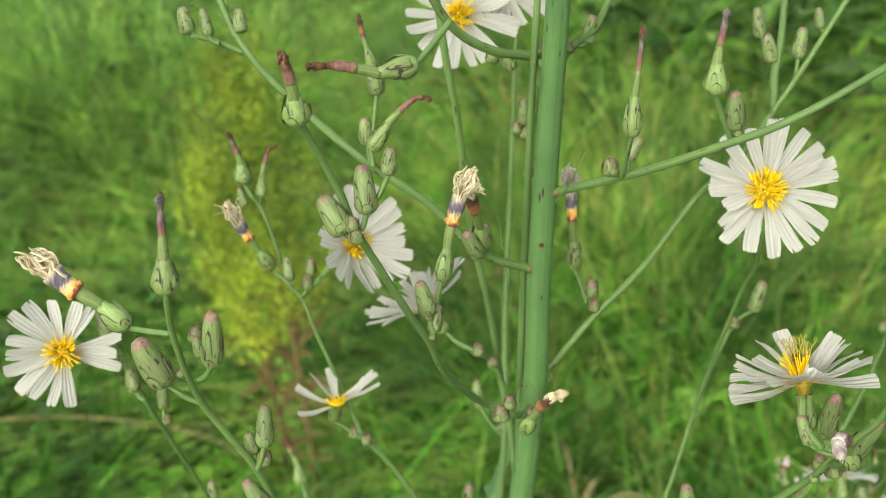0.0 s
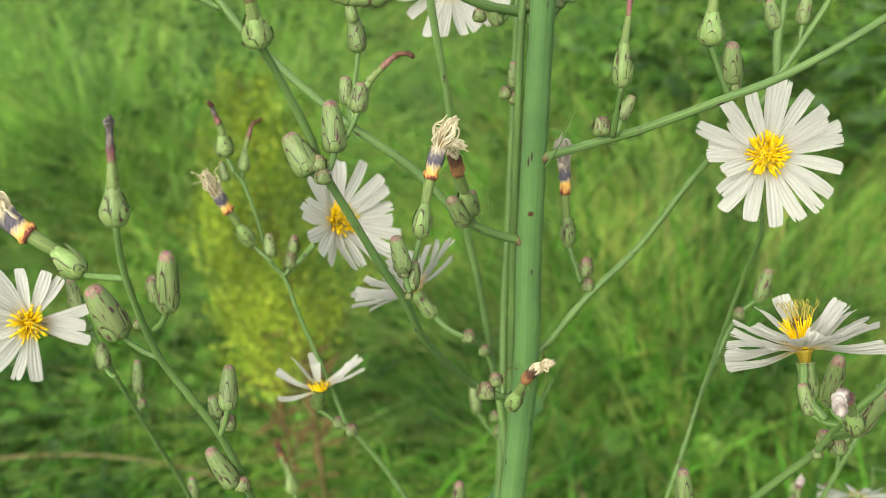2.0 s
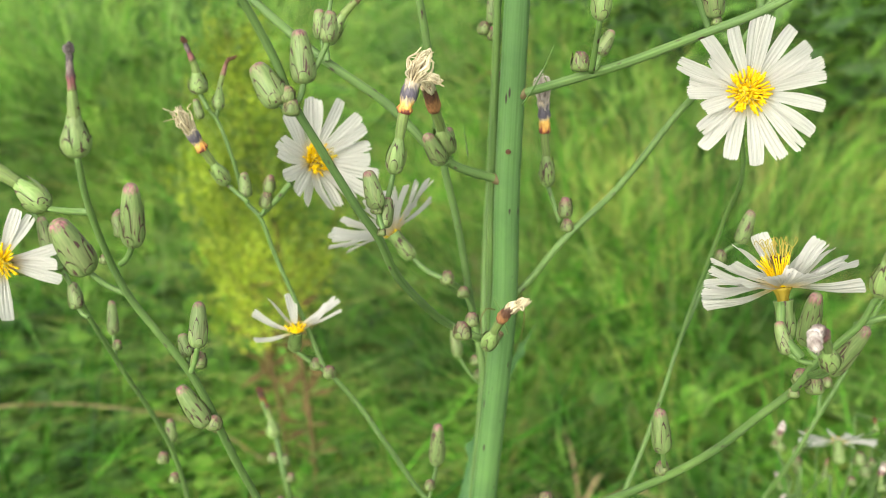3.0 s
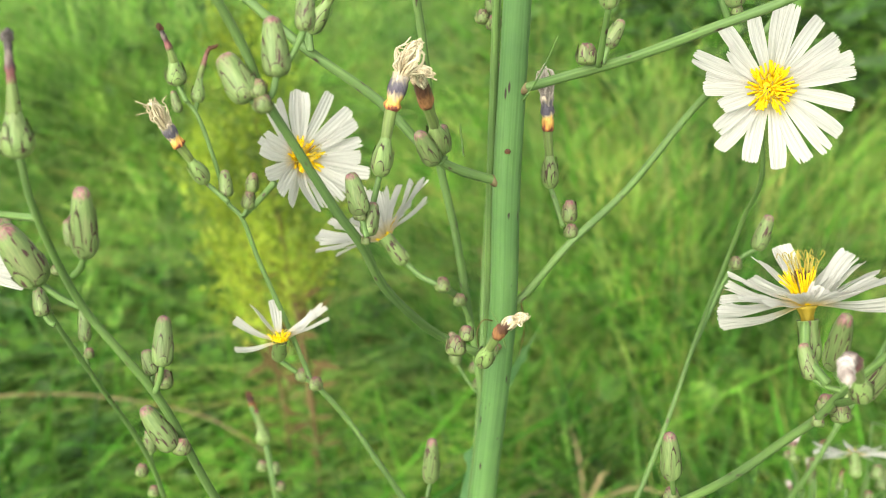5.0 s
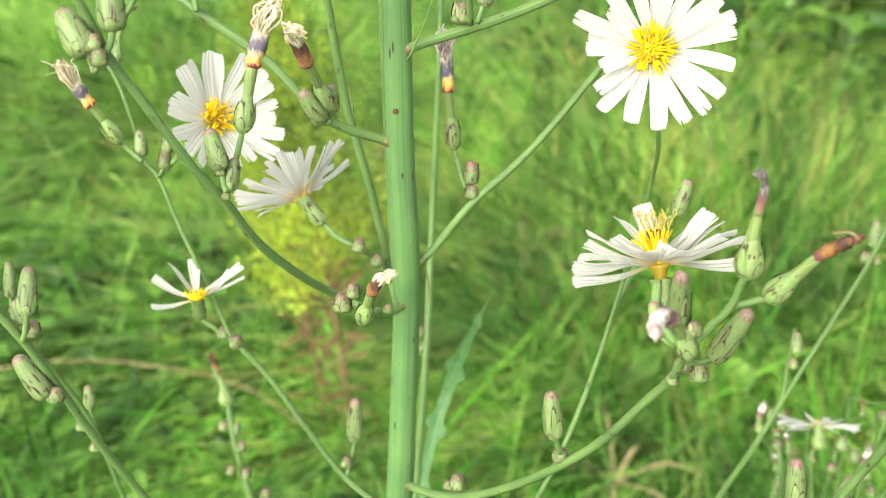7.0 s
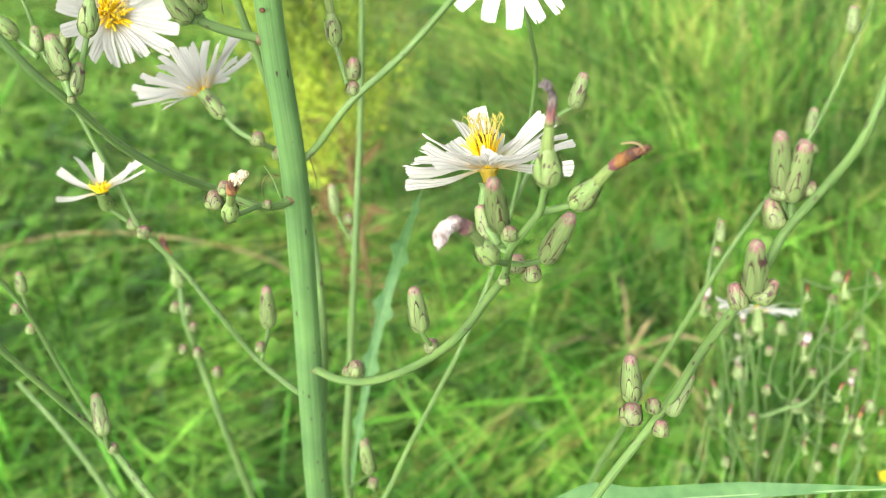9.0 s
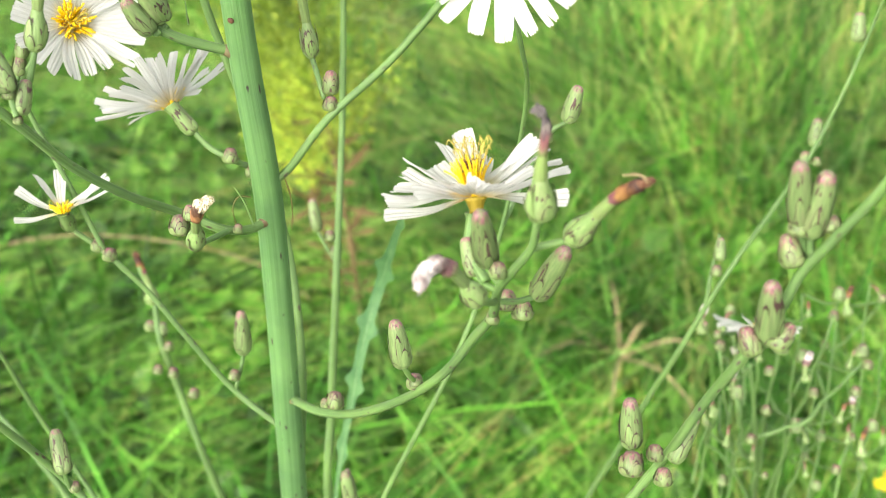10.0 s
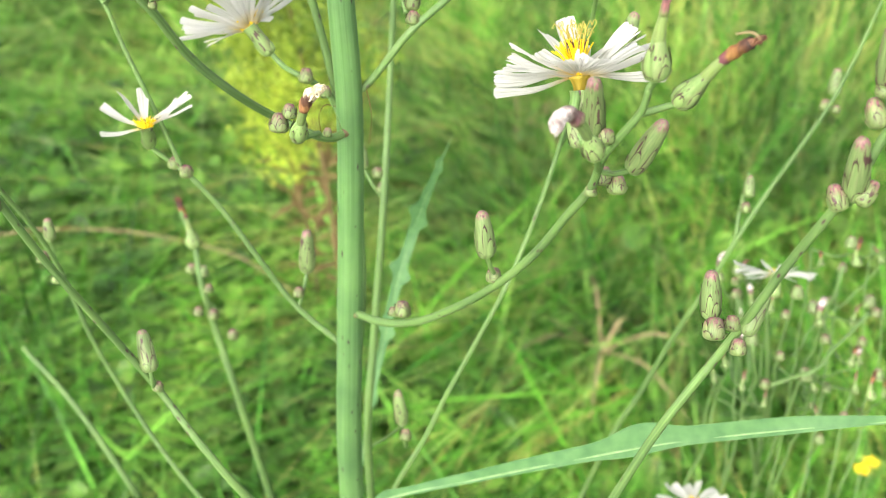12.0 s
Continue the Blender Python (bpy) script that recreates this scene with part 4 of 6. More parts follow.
def dry_tuft(base, seed):
    """A withered tuft: brown flat blades lying out from one point."""
    r = random.Random(seed)
    root = thing("dry_grass_tuft", base, "withered brown grass tuft lying among green grass", "grass tuft", "dry grass tufts")
    b2 = np.array(base)
    for k in range(7):
        a = k * 0.9 + r.uniform(-0.3, 0.3)
        d = np.array((math.cos(a), math.sin(a) * 0.8, r.uniform(0.0, 0.25)))
        L, w = r.uniform(0.08, 0.20), r.uniform(0.0015, 0.0032)
        e = np.array((-math.sin(a), math.cos(a), 0.1)) * w
        line = spline([b2, b2 + d * L * 0.5 + (0, 0, 0.03), b2 + d * L], 5)
        verts, faces = [], []
        for i, q in enumerate(line):
            s = 1 - 0.9 * (i / (len(line) - 1)) ** 2
            verts += [q - e * s, q + e * s + (0, 0, 0.0008)]
        for i in range(len(line) - 1):
            faces.append((2 * i, 2 * i + 1, 2 * i + 3, 2 * i + 2))
        part("dry_blade", verts, faces, DRY, root)
    v, f = sweep(spline([(b2[0], b2[1], -0.02), b2 * (1, 1, 0.5), b2], 4), np.full(9, 0.003), 6)
    part("stalk", v, f, HAY, root)
    return root


def dry_panicle(base, tall, seed):
    """A dead grass head with fine reddish spikes spread like a hand fan."""
    r = random.Random(seed)
    root = thing("seeding_grass", base, "dry reddish seeding grass with fine spread spikes", "grass", "seeding grasses")
    b2 = np.array(base)
    top = b2 + np.array((r.uniform(-0.04, 0.04), 0, tall))
    v, f = sweep(spline([b2 - (0, 0, 0.02), (b2 + top) / 2 + (0.015, 0, 0), top], 6), np.linspace(0.0016, 0.001, 13), 6)
    part("stalk", v, f, HAY, root)
    for k in range(9):
        a = r.uniform(-1.3, 1.3)
        d = np.array((math.sin(a), r.uniform(-0.4, 0.4), math.cos(a))) * r.uniform(0.07, 0.13)
        v, f = sweep(spline([top, top + d * 0.5 + (0, 0, 0.006), top + d], 4), np.linspace(0.0012, 0.0006, 9), 5)
        part("spike", v, f, REDDISH if k % 2 else HAY, root)
    return root


dry_panicle((0.07, 2.55, 0.0), 0.42, 1)
dry_panicle((0.11, 2.5, 0.0), 0.40, 2)
dry_tuft((0.17, 1.13, 0.37), 3)
dry_tuft((0.30, 1.55, 0.30), 4)
dry_tuft((0.05, 1.75, 0.33), 6)
dry_tuft((0.62, 1.9, 0.33), 7)
dry_panicle((-0.5, 2.4, 0.0), 0.40, 4)
dry_panicle((0.56, 2.3, 0.0), 0.36, 5)

# ---------------------------------------------------------------- wild lettuce plants
plant = thing("wild_lettuce", (0.004, 0.33, 0.0), "tall green wild lettuce with white flower heads and purple-tipped buds", "wildflower", "wild lettuce plants")
behind_plant = thing("wild_lettuce", (0.004, 0.42, 0.0), "slender wild lettuce with a long toothed leaf, behind the tall one", "wildflower", "wild lettuce plants")
left_plant = thing("wild_lettuce", (-0.02, 0.44, 0.0), "thin wild lettuce with small withered reddish heads", "wildflower", "wild lettuce plants")
right_plant = thing("wild_lettuce", (0.06, 0.46, 0.0), "bushy wild lettuce with many small faded heads", "wildflower", "wild lettuce plants")
# main stem and its branches
tube(plant, "stem", [(0.0040, 0.3300, -0.0200), (0.0060, 0.3000, 0.3500), (0.0120, 0.2620, 0.8000), (0.0153, 0.2356, 1.0800), (0.0175, 0.2322, 1.1200), (0.0200, 0.2288, 1.1600), (0.0217, 0.2258, 1.1950), (0.0213, 0.2233, 1.2250), (0.0216, 0.2211, 1.2500), (0.0219, 0.2193, 1.2720), (0.0228, 0.2143, 1.3309), (0.0240, 0.2066, 1.4207)], 0.0052, 0.0021, material=STEM, ribs=True)
tube(plant, "branch", [(0.0213, 0.2232, 1.2259), (0.0085, 0.2181, 1.2329), (-0.0027, 0.2200, 1.2436), (-0.0152, 0.2209, 1.2525), (-0.0228, 0.2234, 1.2579), (-0.0318, 0.2268, 1.2650), (-0.0384, 0.2291, 1.2713), (-0.0434, 0.2318, 1.2780), (-0.0467, 0.2347, 1.2852)], 0.00096, 0.00076)
tube(plant, "twig", [(-0.0413, 0.2305, 1.2735), (-0.0471, 0.2298, 1.2764), (-0.0515, 0.2290, 1.2779)], 0.0007, 0.0006)
bud(plant, (-0.0520, 0.2290, 1.2780), (-0.0534, 0.2314, 1.2831), 0.0031)
bud(plant, (-0.0479, 0.2289, 1.2775), (-0.0492, 0.2313, 1.2828), 0.0024)
tube(plant, "pedicel", [(-0.0457, 0.2284, 1.2763), (-0.0468, 0.2286, 1.2765), (-0.0480, 0.2290, 1.2778)], 0.00048, 0.00048)
bud(plant, (-0.0417, 0.2312, 1.2775), (-0.0422, 0.2333, 1.2821), 0.0029)
tube(plant, "branch", [(0.0220, 0.2263, 1.1888), (0.0192, 0.2211, 1.1891), (0.0156, 0.2134, 1.1942), (0.0094, 0.2113, 1.1987), (0.0044, 0.1995, 1.2105), (-0.0001, 0.1910, 1.2216), (-0.0027, 0.1836, 1.2330), (-0.0056, 0.1798, 1.2400), (-0.0077, 0.1782, 1.2449), (-0.0113, 0.1763, 1.2529), (-0.0149, 0.1740, 1.2614), (-0.0169, 0.1729, 1.2683), (-0.0203, 0.1692, 1.2783), (-0.0223, 0.1664, 1.2841)], 0.00092, 0.00062)
tube(plant, "branch", [(0.0215, 0.2215, 1.2453), (0.0316, 0.2159, 1.2507), (0.0416, 0.2115, 1.2557), (0.0554, 0.2057, 1.2638), (0.0629, 0.2046, 1.2674), (0.0710, 0.2038, 1.2723), (0.0789, 0.2032, 1.2780), (0.0862, 0.2001, 1.2851)], 0.00092, 0.00072)
tube(plant, "branch", [(0.0217, 0.2257, 1.1961), (0.0257, 0.2266, 1.1991), (0.0344, 0.2287, 1.2101), (0.0460, 0.2353, 1.2194), (0.0594, 0.2448, 1.2334), (0.0675, 0.2386, 1.2478), (0.0743, 0.2417, 1.2574), (0.0799, 0.2444, 1.2658), (0.0865, 0.2479, 1.2763), (0.0914, 0.2504, 1.2840)], 0.0008, 0.00062)
tube(plant, "twig", [(0.0741, 0.2426, 1.2561), (0.0738, 0.2451, 1.2638), (0.0747, 0.2470, 1.2699), (0.0752, 0.2501, 1.2794)], 0.001, 0.0008)
tube(plant, "branch", [(0.0182, 0.2309, 1.1349), (0.0279, 0.2225, 1.1387), (0.0356, 0.2175, 1.1433), (0.0451, 0.2060, 1.1568), (0.0545, 0.1947, 1.1724), (0.0614, 0.1852, 1.1869), (0.0667, 0.1767, 1.2017), (0.0698, 0.1717, 1.2104), (0.0711, 0.1662, 1.2200), (0.0733, 0.1644, 1.2248), (0.0755, 0.1625, 1.2298), (0.0761, 0.1611, 1.2344)], 0.00103, 0.00055)
tube(plant, "branch", [(0.0175, 0.2321, 1.1214), (0.0045, 0.2353, 1.1315), (-0.0049, 0.2359, 1.1469), (-0.0121, 0.2365, 1.1591), (-0.0194, 0.2364, 1.1690), (-0.0226, 0.2388, 1.1695), (-0.0275, 0.2393, 1.1733)], 0.0008, 0.00055)
tube(plant, "branch", [(-0.0194, 0.2364, 1.1674), (-0.0258, 0.2393, 1.1844), (-0.0313, 0.2416, 1.1982), (-0.0347, 0.2433, 1.2077), (-0.0378, 0.2456, 1.2098), (-0.0405, 0.2482, 1.2185), (-0.0439, 0.2509, 1.2275), (-0.0463, 0.2518, 1.2308)], 0.00058, 0.00042)
tube(plant, "branch", [(0.0158, 0.2379, 1.0879), (0.0202, 0.2414, 1.1379), (0.0179, 0.2492, 1.1624), (0.0146, 0.2517, 1.1810), (0.0112, 0.2506, 1.2021), (0.0070, 0.2496, 1.2218), (0.0036, 0.2478, 1.2497), (0.0011, 0.2479, 1.2635), (-0.0006, 0.2478, 1.2744), (-0.0034, 0.2495, 1.2936), (-0.0051, 0.2518, 1.3117)], 0.001, 0.0008)
tube(plant, "twig", [(0.0004, 0.2483, 1.1945), (0.0038, 0.2463, 1.1922), (0.0088, 0.2443, 1.1906), (0.0131, 0.2494, 1.1842), (0.0152, 0.2500, 1.1787)], 0.0006, 0.0007)
tube(plant, "branch", [(0.0194, 0.2295, 1.1518), (0.0190, 0.2326, 1.1718), (0.0184, 0.2299, 1.2111), (0.0183, 0.2277, 1.2325), (0.0183, 0.2262, 1.2506), (0.0183, 0.2245, 1.2697), (0.0186, 0.2249, 1.2794), (0.0190, 0.2280, 1.2967), (0.0191, 0.2317, 1.3131)], 0.0009, 0.0007)
tube(plant, "branch", [(0.0141, 0.2407, 1.0200), (0.0289, 0.2273, 1.0779), (0.0365, 0.2287, 1.0946), (0.0423, 0.2301, 1.1097), (0.0491, 0.2320, 1.1254), (0.0555, 0.2360, 1.1390), (0.0603, 0.2418, 1.1501), (0.0638, 0.2460, 1.1605), (0.0671, 0.2496, 1.1726), (0.0719, 0.2414, 1.2095), (0.0710, 0.2283, 1.2271), (0.0677, 0.2262, 1.2425)], 0.00076, 0.00042, material=FAR_TWIG)
tube(plant, "twig", [(0.0671, 0.2496, 1.1726), (0.0747, 0.2570, 1.1882), (0.0773, 0.2565, 1.1934), (0.0803, 0.2566, 1.1955)], 0.0006, 0.0005)
# arching branch high on the stem
tube(plant, "branch", [(0.0219, 0.2193, 1.2720), (0.0189, 0.2264, 1.2738), (0.0106, 0.2211, 1.2769), (0.0032, 0.2167, 1.2820), (-0.0017, 0.2133, 1.2893), (-0.0050, 0.2117, 1.2979), (-0.0064, 0.2118, 1.3078)], 0.0011, 0.0007)
tube(plant, "branch", [(0.0219, 0.2192, 1.2730), (0.0259, 0.2255, 1.2762), (0.0304, 0.2234, 1.2811), (0.0325, 0.2220, 1.2875)], 0.0009, 0.0007)
bud(plant, (0.0291, 0.2250, 1.2774), (0.0301, 0.2255, 1.2831), 0.0028)
tube(plant, "pedicel", [(0.0272, 0.2253, 1.2769), (0.0281, 0.2252, 1.2768), (0.0291, 0.2251, 1.2777)], 0.00048, 0.00048)
bud(plant, (0.0224, 0.2298, 1.2761), (0.0233, 0.2306, 1.2825), 0.0029)
bud(plant, (0.0140, 0.2235, 1.2724), (0.0115, 0.2231, 1.2764), 0.0026)
tube(plant, "pedicel", [(0.0156, 0.2250, 1.2744), (0.0148, 0.2242, 1.2730), (0.0138, 0.2234, 1.2726)], 0.00048, 0.00048)
bud(plant, (0.0191, 0.2252, 1.2747), (0.0193, 0.2264, 1.2773), 0.0026)
bud(plant, (0.0252, 0.2245, 1.2753), (0.0254, 0.2256, 1.2777), 0.0024)
bud(plant, (0.0102, 0.2315, 1.2708), (0.0104, 0.2327, 1.2735), 0.0027)
tube(plant, "branch", [(0.0141, 0.2449, 0.9700), (0.0759, 0.1849, 1.1099), (0.0804, 0.1771, 1.1330), (0.0874, 0.1727, 1.1589), (0.0987, 0.1732, 1.1833), (0.1021, 0.1659, 1.2020), (0.1048, 0.1607, 1.2145), (0.1084, 0.1609, 1.2227), (0.1103, 0.1613, 1.2286), (0.1124, 0.1594, 1.2347), (0.1165, 0.1551, 1.2478), (0.1183, 0.1553, 1.2580), (0.1190, 0.1552, 1.2646)], 0.00095, 0.00055)
tube(plant, "branch", [(0.0141, 0.2398, 1.0300), (0.0000, 0.1906, 1.1108), (-0.0101, 0.1916, 1.1273), (-0.0191, 0.1961, 1.1385), (-0.0298, 0.1810, 1.1832), (-0.0346, 0.1712, 1.2118), (-0.0387, 0.1688, 1.2217), (-0.0425, 0.1666, 1.2309), (-0.0440, 0.1592, 1.2499), (-0.0433, 0.1557, 1.2598)], 0.00100, 0.00050)
tube(plant, "branch", [(0.0141, 0.2441, 0.9800), (-0.0363, 0.2489, 1.0482), (-0.0594, 0.2580, 1.0894), (-0.0632, 0.2480, 1.1365), (-0.0681, 0.2311, 1.1744), (-0.0713, 0.2192, 1.2008), (-0.0809, 0.2263, 1.2190)], 0.0008, 0.0005)
bud(plant, (-0.0644, 0.2527, 1.1353), (-0.0647, 0.2543, 1.1416), 0.0030)
tube(plant, "pedicel", [(-0.0644, 0.2528, 1.1299), (-0.0644, 0.2527, 1.1322), (-0.0645, 0.2527, 1.1356)], 0.00048, 0.00048)
bud(plant, (-0.0671, 0.2509, 1.1292), (-0.0669, 0.2527, 1.1321), 0.0031)
bud(plant, (-0.0649, 0.2514, 1.1222), (-0.0647, 0.2531, 1.1248), 0.0028)
# heads on the lower right branch
bud(plant, (0.0528, 0.1912, 1.1816), (0.0515, 0.1924, 1.1913), 0.0037)
tube(plant, "pedicel", [(0.0541, 0.1941, 1.1759), (0.0535, 0.1926, 1.1784), (0.0527, 0.1912, 1.1821)], 0.00048, 0.00048)
bud(plant, (0.0541, 0.1948, 1.1727), (0.0542, 0.1966, 1.1754), 0.0030)
bud(plant, (0.0328, 0.2177, 1.1442), (0.0329, 0.2199, 1.1476), 0.0037)
bud(plant, (0.0307, 0.2177, 1.1445), (0.0309, 0.2189, 1.1464), 0.0021)
bud(plant, (0.0693, 0.1687, 1.2220), (0.0684, 0.1648, 1.2336), 0.0035)
tube(plant, "pedicel", [(0.0711, 0.1661, 1.2206), (0.0702, 0.1674, 1.2209), (0.0693, 0.1685, 1.2226)], 0.00048, 0.00048)
bud(plant, (0.0674, 0.1703, 1.2186), (0.0657, 0.1732, 1.2234), 0.0027)
tube(plant, "pedicel", [(0.0707, 0.1665, 1.2193), (0.0691, 0.1684, 1.2186), (0.0673, 0.1705, 1.2188)], 0.00048, 0.00048)
spent_head(plant, [(0.0692, 0.1553, 1.2258), (0.0662, 0.1520, 1.2331), (0.0646, 0.1506, 1.2353), (0.0632, 0.1483, 1.2358), (0.0627, 0.1449, 1.2355)], 0.0033, "white")
tube(plant, "pedicel", [(0.0703, 0.1663, 1.2172), (0.0698, 0.1608, 1.2215), (0.0691, 0.1552, 1.2260)], 0.00058, 0.0005)
bud(plant, (0.0710, 0.1640, 1.2230), (0.0711, 0.1654, 1.2251), 0.0023)
bud(plant, (0.0762, 0.1738, 1.2126), (0.0803, 0.1714, 1.2235), 0.0037)
tube(plant, "pedicel", [(0.0708, 0.1688, 1.2154), (0.0735, 0.1713, 1.2136), (0.0764, 0.1736, 1.2131)], 0.00048, 0.00048)
bud(plant, (0.0742, 0.1732, 1.2084), (0.0742, 0.1750, 1.2112), 0.0030)
bud(plant, (0.0718, 0.1737, 1.2097), (0.0718, 0.1755, 1.2125), 0.0030)
bud(plant, (0.0698, 0.1709, 1.2092), (0.0699, 0.1720, 1.2109), 0.0019)
spent_head(plant, [(0.0766, 0.1601, 1.2361), (0.0763, 0.1594, 1.2416), (0.0766, 0.1588, 1.2475), (0.0768, 0.1585, 1.2507), (0.0757, 0.1580, 1.2533)], 0.0040, "dark")
tube(plant, "pedicel", [(0.0761, 0.1611, 1.2343), (0.0764, 0.1606, 1.2352), (0.0766, 0.1600, 1.2363)], 0.00058, 0.0005)
spent_head(plant, [(0.0805, 0.1630, 1.2308), (0.0833, 0.1609, 1.2360), (0.0859, 0.1591, 1.2406), (0.0884, 0.1573, 1.2436), (0.0899, 0.1561, 1.2449)], 0.0036, "rust")
tube(plant, "pedicel", [(0.0752, 0.1647, 1.2279), (0.0778, 0.1639, 1.2294), (0.0806, 0.1630, 1.2310)], 0.00058, 0.0005)
tube(plant, "pedicel", [(0.0665, 0.1758, 1.2254), (0.0664, 0.1722, 1.2217), (0.0691, 0.1685, 1.2191)], 0.0008, 0.0008)
# heads on the right branch
bud(plant, (0.1073, 0.1596, 1.2181), (0.1059, 0.1572, 1.2299), 0.0036)
tube(plant, "pedicel", [(0.1070, 0.1613, 1.2161), (0.1072, 0.1605, 1.2167), (0.1073, 0.1595, 1.2187)], 0.00048, 0.00048)
bud(plant, (0.1052, 0.1573, 1.2174), (0.1039, 0.1593, 1.2209), 0.0027)
bud(plant, (0.1076, 0.1572, 1.2187), (0.1100, 0.1594, 1.2216), 0.0025)
bud(plant, (0.1095, 0.1636, 1.2342), (0.1074, 0.1610, 1.2453), 0.0032)
tube(plant, "pedicel", [(0.1112, 0.1632, 1.2296), (0.1103, 0.1634, 1.2315), (0.1093, 0.1634, 1.2347)], 0.00048, 0.00048)
bud(plant, (0.1108, 0.1631, 1.2332), (0.1111, 0.1615, 1.2437), 0.0035)
tube(plant, "pedicel", [(0.1113, 0.1625, 1.2303), (0.1111, 0.1628, 1.2313), (0.1108, 0.1631, 1.2338)], 0.00048, 0.00048)
bud(plant, (0.1093, 0.1616, 1.2290), (0.1081, 0.1639, 1.2328), 0.0030)
bud(plant, (0.1090, 0.1620, 1.2336), (0.1091, 0.1634, 1.2359), 0.0025)
bud(plant, (0.1130, 0.1618, 1.2345), (0.1130, 0.1631, 1.2365), 0.0021)
bud(plant, (0.0921, 0.1704, 1.1861), (0.0912, 0.1715, 1.1954), 0.0035)
tube(plant, "pedicel", [(0.0920, 0.1655, 1.1880), (0.0921, 0.1680, 1.1866), (0.0921, 0.1705, 1.1865)], 0.00048, 0.00048)
bud(plant, (0.0916, 0.1629, 1.1873), (0.0917, 0.1651, 1.1906), 0.0036)
bud(plant, (0.0957, 0.1687, 1.1848), (0.0958, 0.1702, 1.1872), 0.0025)
bud(plant, (0.0974, 0.1685, 1.1796), (0.0975, 0.1702, 1.1822), 0.0028)
bud(plant, (0.0990, 0.1721, 1.1813), (0.1025, 0.1767, 1.1878), 0.0030)
# heads on the long left branch that rises towards the camera
bud(plant, (-0.0188, 0.1939, 1.1446), (-0.0216, 0.1997, 1.1517), 0.0037)
tube(plant, "pedicel", [(-0.0196, 0.1957, 1.1383), (-0.0192, 0.1948, 1.1411), (-0.0189, 0.1942, 1.1450)], 0.00048, 0.00048)
bud(plant, (-0.0187, 0.1952, 1.1377), (-0.0186, 0.1967, 1.1398), 0.0022)
spent_head(plant, [(0.0170, 0.1952, 1.2032), (0.0188, 0.1921, 1.2097), (0.0202, 0.1901, 1.2138), (0.0220, 0.1882, 1.2170), (0.0244, 0.1860, 1.2193)], 0.0033, "brown")
tube(plant, "pedicel", [(0.0183, 0.2084, 1.1972), (0.0176, 0.2018, 1.2002), (0.0171, 0.1952, 1.2034)], 0.00058, 0.0005)
bud(plant, (0.0123, 0.2002, 1.2016), (0.0124, 0.2021, 1.2050), 0.0035)
bud(plant, (0.0142, 0.2016, 1.2039), (0.0143, 0.2031, 1.2065), 0.0027)
bud(plant, (0.0195, 0.2107, 1.1951), (0.0197, 0.2116, 1.1968), 0.0018)
bud(plant, (-0.0018, 0.1828, 1.2352), (-0.0009, 0.1858, 1.2397), 0.0027)
bud(plant, (-0.0027, 0.1832, 1.2387), (-0.0043, 0.1845, 1.2453), 0.0032)
tube(plant, "pedicel", [(-0.0017, 0.1816, 1.2356), (-0.0022, 0.1824, 1.2368), (-0.0028, 0.1833, 1.2391)], 0.00048, 0.00048)
bud(plant, (-0.0029, 0.1827, 1.2378), (-0.0028, 0.1838, 1.2397), 0.0019)
bud(plant, (-0.0021, 0.1820, 1.2340), (-0.0019, 0.1828, 1.2353), 0.0014)
spent_head(plant, [(-0.0003, 0.1892, 1.2425), (0.0004, 0.1903, 1.2461), (0.0014, 0.1920, 1.2521), (0.0024, 0.1931, 1.2557), (0.0037, 0.1942, 1.2593), (0.0057, 0.1953, 1.2630)], 0.0034, "orange")
tube(plant, "pedicel", [(-0.0022, 0.1847, 1.2347), (-0.0012, 0.1870, 1.2386), (-0.0003, 0.1892, 1.2426)], 0.00058, 0.0005)
bud(plant, (-0.0152, 0.1702, 1.2625), (-0.0151, 0.1716, 1.2649), 0.0025)
bud(plant, (-0.0145, 0.1693, 1.2608), (-0.0144, 0.1706, 1.2632), 0.0025)
bud(plant, (-0.0162, 0.1705, 1.2621), (-0.0202, 0.1734, 1.2677), 0.0043)
tube(plant, "pedicel", [(-0.0144, 0.1707, 1.2614), (-0.0153, 0.1706, 1.2614), (-0.0164, 0.1707, 1.2624)], 0.00048, 0.00048)
bud(plant, (-0.0126, 0.1722, 1.2650), (-0.0135, 0.1752, 1.2727), 0.0038)
tube(plant, "pedicel", [(-0.0137, 0.1713, 1.2624), (-0.0132, 0.1717, 1.2633), (-0.0127, 0.1723, 1.2654)], 0.00048, 0.00048)
bud(plant, (-0.0091, 0.1752, 1.2706), (-0.0087, 0.1767, 1.2752), 0.0027)
tube(plant, "pedicel", [(-0.0121, 0.1726, 1.2658), (-0.0106, 0.1739, 1.2678), (-0.0091, 0.1753, 1.2708)], 0.00048, 0.00048)
spent_head(plant, [(-0.0223, 0.1662, 1.2837), (-0.0225, 0.1652, 1.2875), (-0.0230, 0.1641, 1.2918), (-0.0235, 0.1635, 1.2943), (-0.0238, 0.1630, 1.2960)], 0.0044, "mauve")
spent_head(plant, [(-0.0043, 0.1798, 1.2885), (-0.0080, 0.1772, 1.2874), (-0.0129, 0.1754, 1.2891), (-0.0172, 0.1736, 1.2903), (-0.0213, 0.1717, 1.2908)], 0.0039, "mauve")
tube(plant, "pedicel", [(0.0012, 0.1848, 1.2942), (-0.0015, 0.1823, 1.2913), (-0.0044, 0.1797, 1.2885)], 0.00058, 0.0005)
